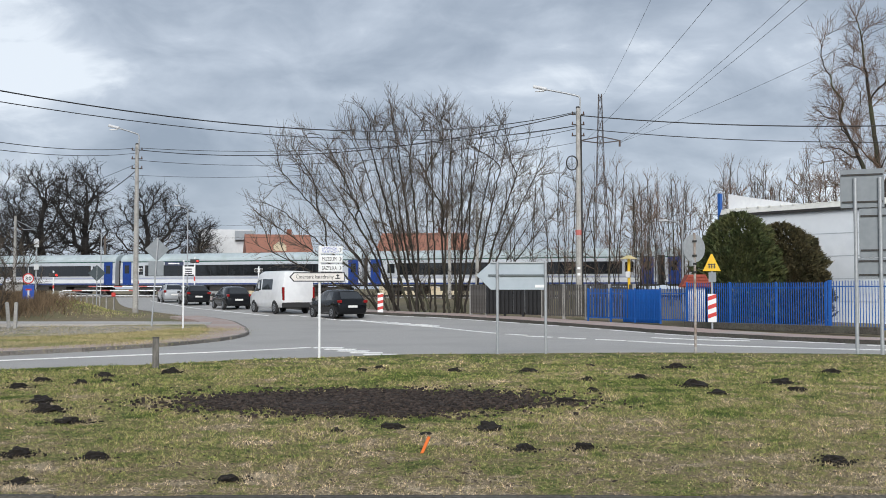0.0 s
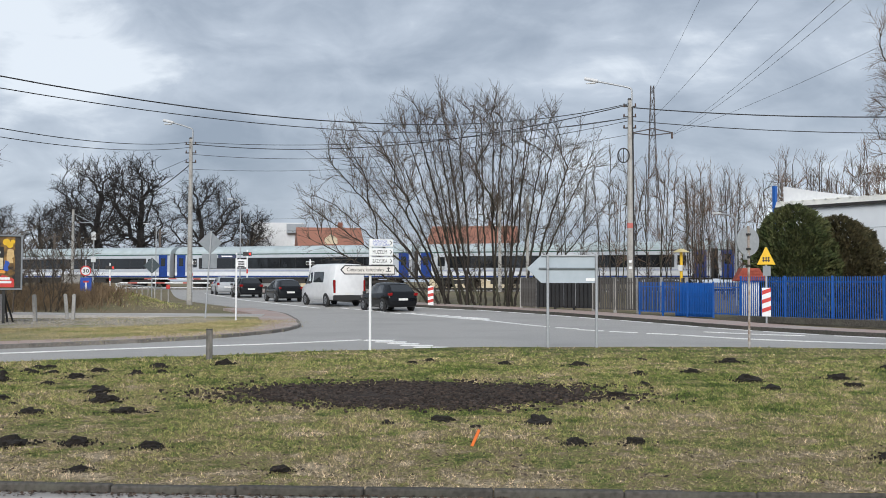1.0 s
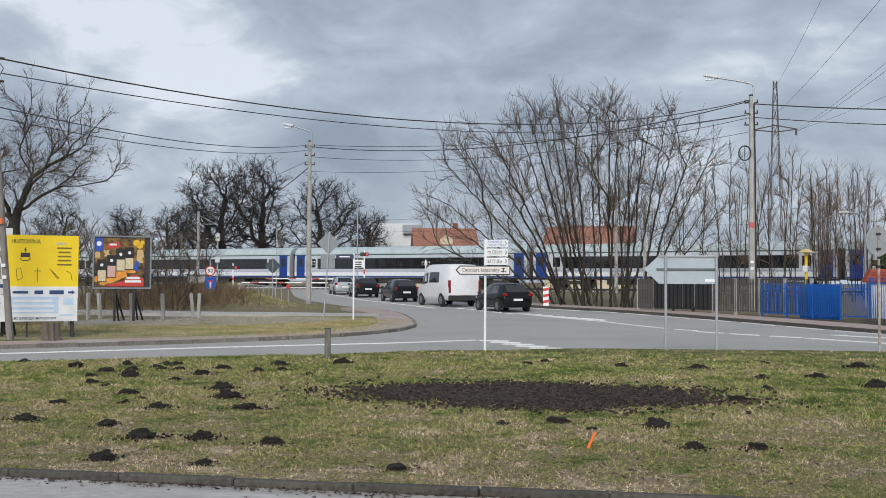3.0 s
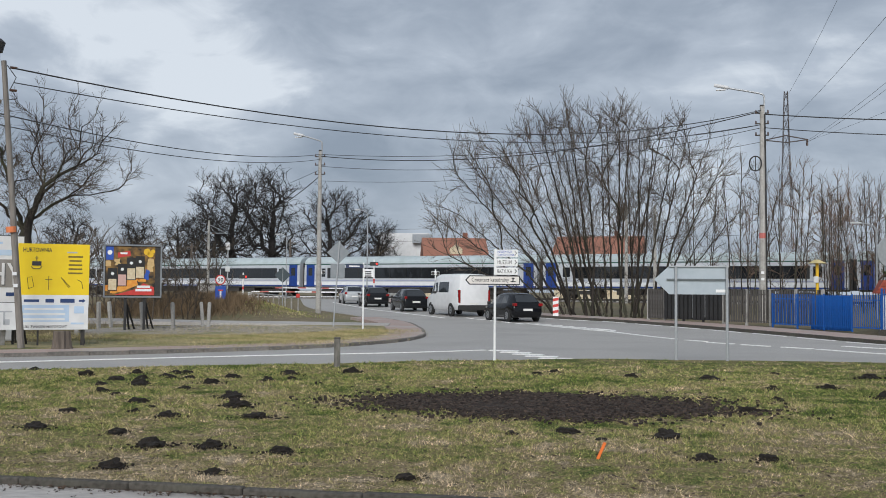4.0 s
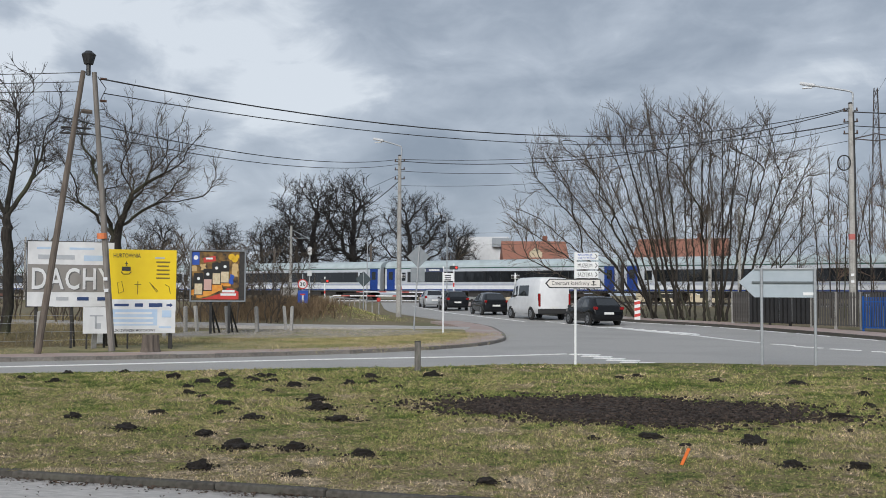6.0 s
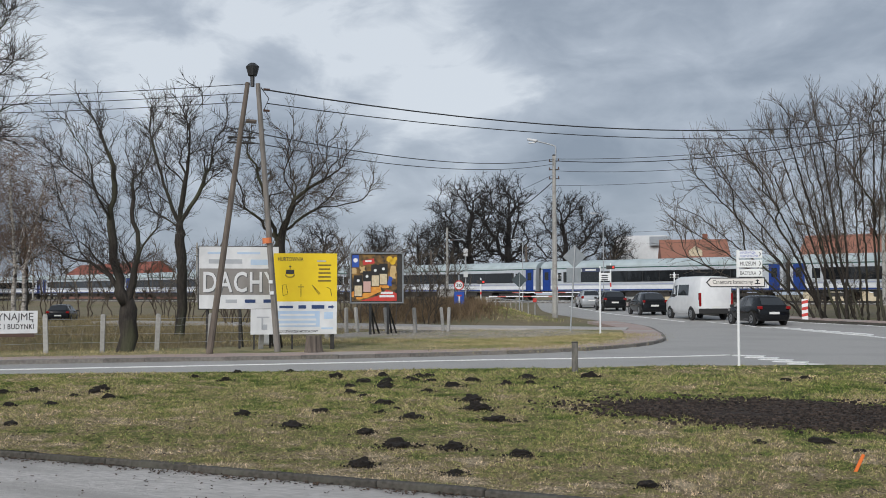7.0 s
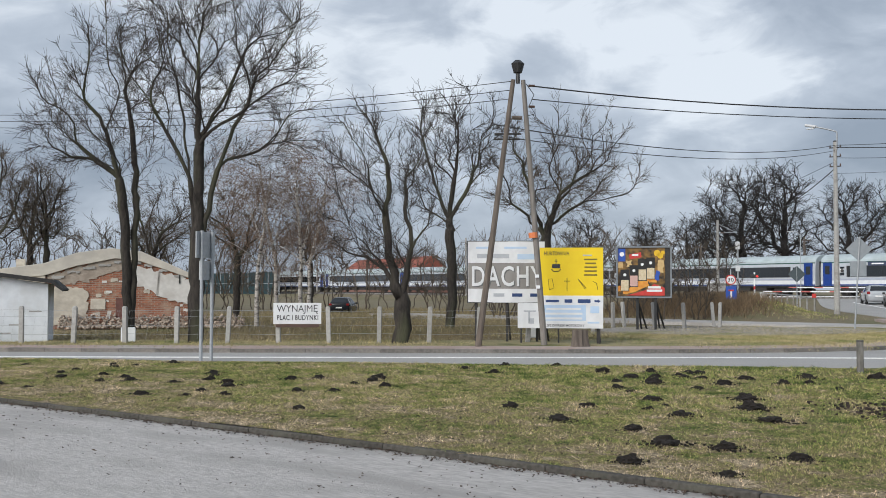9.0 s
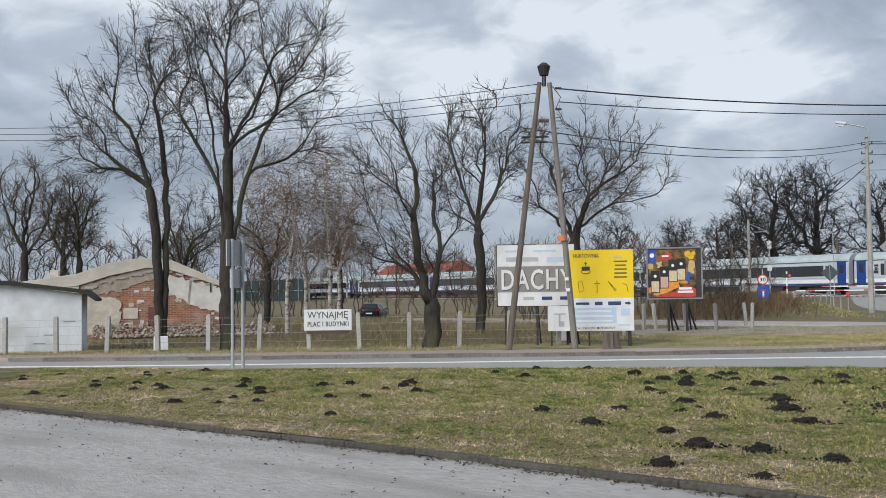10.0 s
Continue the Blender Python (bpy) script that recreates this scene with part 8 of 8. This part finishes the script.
def molehill_mesh(seed):
    rng = random.Random(seed)
    bm = bmesh.new()
    bmesh.ops.create_icosphere(bm, subdivisions=3, radius=1.0)
    bmesh.ops.delete(bm, geom=[v for v in bm.verts if v.co.z < -0.25], context="VERTS")
    o = Vector((rng.uniform(0, 50), 0, 0))
    for v in bm.verts:
        a = 1 + 0.42 * noise.noise(v.co * 1.4 + o) + 0.34 * noise.noise(v.co * 4 + o) + 0.24 * noise.noise(v.co * 9 + o)
        v.co = Vector((v.co.x * a * 0.135, v.co.y * a * 0.135, v.co.z * a * 0.074 + 0.006))
    me = bpy.data.meshes.new("molehill")
    bm.to_mesh(me)
    bm.free()
    me.materials.append(SOIL)
    return me


def crumbs_mesh(seed):
    rng = random.Random(seed)
    s = Shape()
    for _ in range(85):
        a, d = rng.uniform(0, 6.28), abs(rng.gauss(0.13, 0.08))
        r = rng.uniform(0.005, 0.016)
        s.box((d * math.cos(a) * 1.3, d * math.sin(a), r * 0.5), (r * 2, r * 1.6, r * 1.4), rz=a * 3)
    return s.mesh("crumbs")


MOLE_MESHES = [(molehill_mesh(i), crumbs_mesh(i)) for i in range(6)]
rng = random.Random(5)
for i, (x, y, s) in enumerate(MOLES_A + MOLES_B + MOLES_C + MOLES_D):
    hill, crumbs = MOLE_MESHES[i % 6]
    size = "small" if s < 0.85 else ("broad" if s > 1.15 else "low")
    t = thing("molehill", {"small": "small rounded", "broad": "broad crumbling", "low": "low loose"}[size] + " heap of loose dark soil thrown up on the lawn", "molehill", pose(x, y, 0.0, 0, 0, rng.uniform(0, 360)), "molehills on the lawn")
    s = min(s, 1.35) * (0.9 if y > 13 else 0.74)
    t.scale = (s * rng.uniform(0.8, 1.1), s, s * rng.uniform(0.75, 1.15))
    part("mound", hill, SOIL, t)
    part("crumb", crumbs, SOIL, t, kind="stuff")

# ---- evergreens, grass, soil and leaves ----
def thuja(label, x, y, w, h, c1, c2, seed, lean=0.0):
    r = np.random.RandomState(seed)
    t = thing("evergreen_shrub", label, "shrub", pose(x, y, 0))
    part("trunk", Shape().tube((0, 0, -0.1), (0, 0, h * 0.5), 0.12, 8, 0.05), BARK, t)
    n = 26000
    a = r.uniform(0, 2 * math.pi, n)
    k = r.beta(1.5, 1.6, n)
    prof = np.interp(k, [0, 0.12, 0.35, 0.62, 0.82, 0.93, 1], [0.74, 0.95, 1.0, 0.93, 0.70, 0.44, 0.06])
    lump = 1 + 0.07 * np.sin(5 * a + 9 * k + seed) + 0.07 * np.sin(11 * a - 7 * k) + 0.06 * np.sin(34 * k + a * 3) + 0.05 * np.sin(19 * a + 23 * k)
    rad = w / 2 * prof * lump * (1 - 0.35 * r.rand(n) ** 2.2)
    c = np.stack([rad * np.cos(a) + lean * k, rad * np.sin(a), k * h], -1)
    out = np.stack([np.cos(a), np.sin(a), np.full(n, 0.75)], -1) + r.normal(0, 0.35, (n, 3))
    out /= np.linalg.norm(out, axis=1)[:, None]
    side = np.cross(out, r.normal(0, 1, (n, 3)))
    side /= np.linalg.norm(side, axis=1)[:, None]
    L, Wd = r.uniform(0.10, 0.24, n)[:, None], r.uniform(0.03, 0.06, n)[:, None]
    V = np.stack([c - side * Wd, c + side * Wd, c + out * L], 1).reshape(-1, 3)
    m = mat("needles_" + label.split()[0], c1, c2, 2.0, 0.8, island=0.45)
    part("crown", quads("crown", V, np.arange(3 * n).reshape(-1, 3), m, False), m, t, kind="stuff")
    core = Shape()
    bm = bmesh.new()
    bmesh.ops.create_uvsphere(bm, u_segments=16, v_segments=10, radius=1)
    for v in bm.verts:
        z = (v.co.z + 1) / 2
        f = 0.66 * float(np.interp(z, [0, 0.3, 0.65, 0.85, 1], [0.75, 1.0, 0.85, 0.5, 0.0])) / max(0.3, math.sqrt(max(0.02, 1 - v.co.z**2)))
        v.co = Vector((v.co.x * f * w / 2 * 0.9 + lean * z, v.co.y * f * w / 2 * 0.9, z * h * 0.86))
    me = bpy.data.meshes.new("inner_shade")
    bm.to_mesh(me)
    bm.free()
    part("inner_foliage", me, m, t)


thuja("green rounded thuja shrub behind the blue fence", 13.15, 45.6, 3.75, 5.0, (0.04, 0.062, 0.018), (0.095, 0.10, 0.035), 1)
thuja("olive-brown rounded thuja shrub behind the blue fence", 15.55, 46.3, 3.7, 4.55, (0.042, 0.042, 0.016), (0.085, 0.068, 0.03), 2, -0.3)


BED = (-1.15, 14.5)


def bed_edge(x, y):
    """Under 1 inside the dug bed; its rim is broken and runs out in tails to both sides."""
    u, v = (x - BED[0]) / 2.25, (y - BED[1]) / 1.4
    return math.hypot(u, v) + 0.30 * noise.noise((x * 0.9, y * 1.3, 4.0)) + 0.22 * noise.noise((x * 2.7, y * 3.2, 8.0)) + 0.12 * noise.noise((x * 8, y * 9, 2.0)) - 0.25 * max(0.0, abs(u) - 0.8) * math.exp(-(v * 2.2) ** 2)


def make_grass():
    """Short blades all over the lawn, thicker where it is near."""
    r = np.random.RandomState(3)
    lawn_poly = LAWN
    xs = np.array([p[0] for p in lawn_poly])
    V, n_all = [], 0
    want = 250000
    pts = np.empty((0, 2))
    px, py = np.array([p[0] for p in lawn_poly]), np.array([p[1] for p in lawn_poly])
    while len(pts) < want:
        q = np.stack([r.uniform(-32, 14, 400000), 7.98 + 17.7 * r.beta(1.0, 2.1, 400000)], -1)
        q = q[np.abs(q[:, 0] + 0.32 * q[:, 1]) < 6 + 1.0 * q[:, 1]]
        ok = np.zeros(len(q), bool)
        for i in range(len(px)):
            j = (i + 1) % len(px)
            cond = (py[i] > q[:, 1]) != (py[j] > q[:, 1])
            if py[i] == py[j]:
                continue
            xx = (px[j] - px[i]) * (q[:, 1] - py[i]) / (py[j] - py[i]) + px[i]
            ok ^= cond & (q[:, 0] < xx)
        q = q[ok]
        near = (np.abs(q[:, 0] - BED[0]) < 4.5) & (np.abs(q[:, 1] - BED[1]) < 2.8)
        e = np.full(len(q), 9.0)
        e[near] = [bed_edge(x, y) for x, y in q[near]]
        q = q[r.rand(len(q)) < np.clip((e - 0.92) / 0.35, 0.03, 1.0)]
        pts = np.concatenate([pts, q])
    pts = pts[:want]
    n = len(pts)
    patch = np.array([noise.noise((x * 0.7, y * 0.7, 5.0)) for x, y in pts])
    far = np.clip((pts[:, 1] - 8) / 14, 0, 1)
    h = r.uniform(0.012, 0.032, n) * (1 + 0.9 * np.clip(patch, -0.3, 0.8)) * (1 + 0.35 * far)
    a = r.uniform(0, 2 * math.pi, n)
    w = (0.0021 + 0.006 * far) * r.uniform(0.7, 1.5, n)
    lean = r.normal(0, 0.6, (n, 2)) * h[:, None]
    z = np.array([0.03 * noise.noise((x * 0.35, y * 0.35, 1.7)) for x, y in pts]) - 0.004
    d = np.stack([np.cos(a) * w, np.sin(a) * w], -1)
    V = np.empty((n, 3, 3))
    V[:, 0, :2], V[:, 1, :2], V[:, 2, :2] = pts - d, pts + d, pts + lean
    V[:, 0, 2], V[:, 1, 2], V[:, 2, 2] = z, z, z + h
    me = quads("grass", V.reshape(-1, 3), np.arange(3 * n).reshape(-1, 3), BLADES, False)
    # tufts: four blades that rise from one foot
    m, k = 85000, 4
    c = pts[r.permutation(n)[:m]] + r.normal(0, 0.01, (m, 2))
    fz = np.clip((c[:, 1] - 8) / 14, 0, 1)
    zc = np.array([0.03 * noise.noise((x * 0.35, y * 0.35, 1.7)) for x, y in c]) - 0.004
    big = 1 + 1.1 * np.clip(np.array([noise.noise((x * 1.1, y * 1.1, 9.0)) for x, y in c]), -0.3, 0.9)
    T = np.empty((m, 1 + 2 * k, 3))
    T[:, 0, :2], T[:, 0, 2] = c, zc
    for j in range(k):
        a = r.uniform(0, 6.283, m)
        h = r.uniform(0.010, 0.034, m) * big * (1 + 0.6 * fz)
        w = (0.0042 + 0.010 * fz) * r.uniform(0.7, 1.4, m)
        d = np.stack([np.cos(a), np.sin(a)], -1)
        T[:, 1 + 2 * j, :2], T[:, 1 + 2 * j, 2] = c + d * w[:, None], zc
        T[:, 2 + 2 * j, :2], T[:, 2 + 2 * j, 2] = c + d * (h * r.uniform(0.3, 0.9, m))[:, None] + r.normal(0, 0.008, (m, 2)), zc + h
    F = np.array([[0, 1 + 2 * j, 2 + 2 * j] for j in range(k)])
    F = (np.arange(m)[:, None, None] * (1 + 2 * k) + F[None]).reshape(-1, 3)
    tagged(new("grass_tufts", quads("grass_tufts", T.reshape(-1, 3), F, BLADES, False)), "low tufts of winter grass on the lawn", "grass", kind="stuff")
    tagged(new("grass", me), "short winter grass, green and straw mixed", "grass", kind="stuff")


def tufts(name, label, spots, n, hmin, hmax, material, seed, flat=0.5, sink=0.13):
    """Longer dry grass round a row of spots (x, y, radius)."""
    r = np.random.RandomState(seed)
    P = []
    for x, y, s in spots:
        P.append(np.stack([r.normal(x, s, n), r.normal(y, s, n)], -1))
    pts = np.concatenate(P)
    m = len(pts)
    h = r.uniform(hmin, hmax, m)
    a = r.uniform(0, 6.283, m)
    w = h * 0.02 + 0.006
    z = np.array([H(x, y) for x, y in pts]) - sink
    V = np.empty((m, 3, 3))
    d = np.stack([np.cos(a) * w, np.sin(a) * w], -1)
    V[:, 0, :2], V[:, 1, :2], V[:, 2, :2] = pts - d, pts + d, pts + r.normal(0, flat, (m, 2)) * h[:, None]
    V[:, 0, 2], V[:, 1, 2], V[:, 2, 2] = z, z, z + h
    tagged(new(name, quads(name, V.reshape(-1, 3), np.arange(3 * m).reshape(-1, 3), material, False)), label, "grass", kind="stuff")


make_grass()
STRAW = mat("dry_reed", (0.25, 0.175, 0.10), (0.14, 0.098, 0.06), 2, 0.9, island=0.4)
YARD = mat("yard_straw", (0.34, 0.27, 0.15), (0.21, 0.175, 0.085), 2, 0.9, island=0.45)
tufts("dry_grass", "tall dry brown grass on the road bank", [(-24 - k * 0.8, 56 + k * 0.9, 1.6) for k in range(8)] + [(-27 - k, 60 + k, 1.8) for k in range(5)], 2600, 0.25, 0.8, STRAW, 5)
tufts("verge_grass", "uneven olive roadside grass", [(-11 - k * 1.2, 29 + 0.35 * k, 1.3) for k in range(8)] + [(-9.6 - 1.3 * (k % 6), 30.5 + 1.9 * (k // 6) + 0.4 * (k % 6), 0.8) for k in range(36)] + [(-9.5 - 0.3 * k, 33 + 1.5 * k, 0.9) for k in range(6)] + [(-19 - 1.4 * k, 23.6 - 1.2 * k, 0.9) for k in range(9)] + [(-16 - k, 41 - k, 1.2) for k in range(4)], 1100, 0.03, 0.10, mat("verge_blades", (0.33, 0.285, 0.12), (0.50, 0.41, 0.23), 1.4, 0.9, c3=(0.19, 0.225, 0.065), big=0.6, island=0.55), 6, 0.8, 0.015)
tufts("meadow_grass", "rough meadow grass behind the fence", [(-22 - 2.6 * (k % 5), 27 + 3.0 * (k // 5) + (k % 5) * 0.5 - 1.4 * (k % 5), 1.8) for k in range(25)], 700, 0.06, 0.22, MEADOW, 7)
tufts("dry_grass", "short dry straw grass inside the wire fence", [(-33.5 + 2.3 * (k % 8) - 1.3 * (k // 8), 13.4 + 1.95 * (k % 8) + 2.0 * (k // 8), 1.0) for k in range(32)], 600, 0.04, 0.16, YARD, 17, 0.8)
tufts("dry_grass", "tall dry grass and weeds across the yard", [(-26 - 3.1 * (k % 9) - 0.6 * (k // 9), 31.5 + 4.2 * (k // 9) + 1.0 * (k % 9), 2.2) for k in range(63)], 420, 0.10, 0.34, YARD, 27, 0.6)
tufts("bank_grass", "short grass on the bank of the crossing road", [(-19.5 - 1.0 * k, 57 + 1.6 * k, 1.3) for k in range(6)], 1500, 0.05, 0.16, BLADES, 8)


def soil_patch():
    t = thing("soil_patch", "wide flat patch of freshly dug dark soil in the lawn", "soil", pose(-1.15, 14.5, 0.0))
    r = random.Random(4)
    bm = bmesh.new()
    nx, ny, d = 150, 72, 0.05
    grid = {}
    for i in range(nx):
        for j in range(ny):
            x, y = (i - nx / 2) * d, (j - ny / 2) * d
            k = bed_edge(x + BED[0], y + BED[1])
            if k < 1.12:
                z = 0.022 * max(-0.6, 1 - k * k) + 0.022 * noise.noise((x * 3, y * 3, 2)) + 0.022 * noise.noise((x * 9, y * 9, 4)) + 0.012 * noise.noise((x * 21, y * 21, 6)) + (0.008 if k < 1 else -0.03)
                grid[i, j] = bm.verts.new((x, y, z + 0.03 * noise.noise(((x + BED[0]) * 0.35, (y + BED[1]) * 0.35, 1.7))))
    for i, j in list(grid):
        if (i + 1, j) in grid and (i, j + 1) in grid and (i + 1, j + 1) in grid:
            bm.faces.new((grid[i, j], grid[i + 1, j], grid[i + 1, j + 1], grid[i, j + 1]))
    me = bpy.data.meshes.new("bed")
    bm.to_mesh(me)
    bm.free()
    part("bed", me, BEDSOIL, t)
    s = Shape()
    count = 0
    while count < 6500:
        x, y = r.uniform(-3.9, 3.9), r.uniform(-2.2, 2.2)
        k = bed_edge(x + BED[0], y + BED[1])
        if r.random() > (1.0 if k < 1.0 else math.exp(-(k - 1.0) * 7)):
            continue
        count += 1
        q = r.uniform(0.005, 0.02) * (1.5 if r.random() < 0.08 else 1)
        s.box((x, y, 0.022 + q * 0.3), (q * 2, q * 1.6, q * 1.4), rz=r.uniform(0, 3))
    part("clod", s, mat("soil_clods", (0.020, 0.0135, 0.0105), (0.062, 0.045, 0.036), 20, 0.95, island=0.75), t, kind="stuff")


soil_patch()


def loose_gravel():
    r = random.Random(12)
    s = Shape()
    for _ in range(2600):
        a, d = r.uniform(0, 6.283), math.sqrt(r.random())
        x, y, q = -15.2 + 4.4 * d * math.cos(a), 38.9 + 3.4 * d * math.sin(a), r.uniform(0.012, 0.045)
        s.box((0, 0, 0), (q * 1.5, q, q * 0.6), pose(x, y, H(x, y) + 0.04, r.uniform(-30, 30), r.uniform(-30, 30), r.uniform(0, 180)))
    me = s.mesh("loose_stones")
    me.materials.append(mat("pale_stones", (0.36, 0.335, 0.30), (0.25, 0.23, 0.20), 6, 0.9, island=0.4))
    tagged(new("loose_stones", me), "loose pale stones on the gravel patch", "stones", kind="stuff")


loose_gravel()


def dead_leaves():
    r = np.random.RandomState(9)
    n = 8500
    u = r.uniform(-20, 8, n)
    ky = np.interp(u, [p[0] for p in NEAR_KERB], [p[1] for p in NEAR_KERB])
    near = r.rand(n) < 0.6
    y = np.where(near, ky - 0.06 - np.abs(r.normal(0, 0.09, n)), ky - 0.1 - r.rand(n) ** 1.6 * 4.5)
    z = np.full(n, -0.056)
    thin = np.array([noise.noise((a_ * 0.9, b_ * 1.4, 3.0)) for a_, b_ in zip(u, y)]) < -0.12
    y = np.where(thin, ky - 0.06 - np.abs(r.normal(0, 0.10, n)), y)
    s = r.uniform(0.008, 0.030, n) * r.uniform(0.5, 1.1, n)
    # some lie on the lawn
    k = r.rand(n) < 0.38
    y[k] = ky[k] + 0.2 + np.abs(r.normal(0, 1.6, k.sum()))
    z[k] = 0.03
    a = r.uniform(0, 6.283, n)
    V = np.empty((n, 4, 3))
    for i, (p, q) in enumerate(((1, 0), (0.1, 0.55), (-1, 0.1), (0, -0.6))):
        V[:, i, 0] = u + s * (p * np.cos(a) - q * np.sin(a))
        V[:, i, 1] = y + s * (p * np.sin(a) + q * np.cos(a))
        V[:, i, 2] = z + r.uniform(0, 0.018, n)
    m = mat("dead_leaf", (0.085, 0.052, 0.032), (0.04, 0.03, 0.022), 8, 0.9, island=0.5)
    tagged(new("dead_leaves", quads("dead_leaves", V.reshape(-1, 3), np.arange(4 * n).reshape(-1, 4), m, False)), "scattered brown dead leaves along the kerb", "leaves", kind="stuff")


dead_leaves()
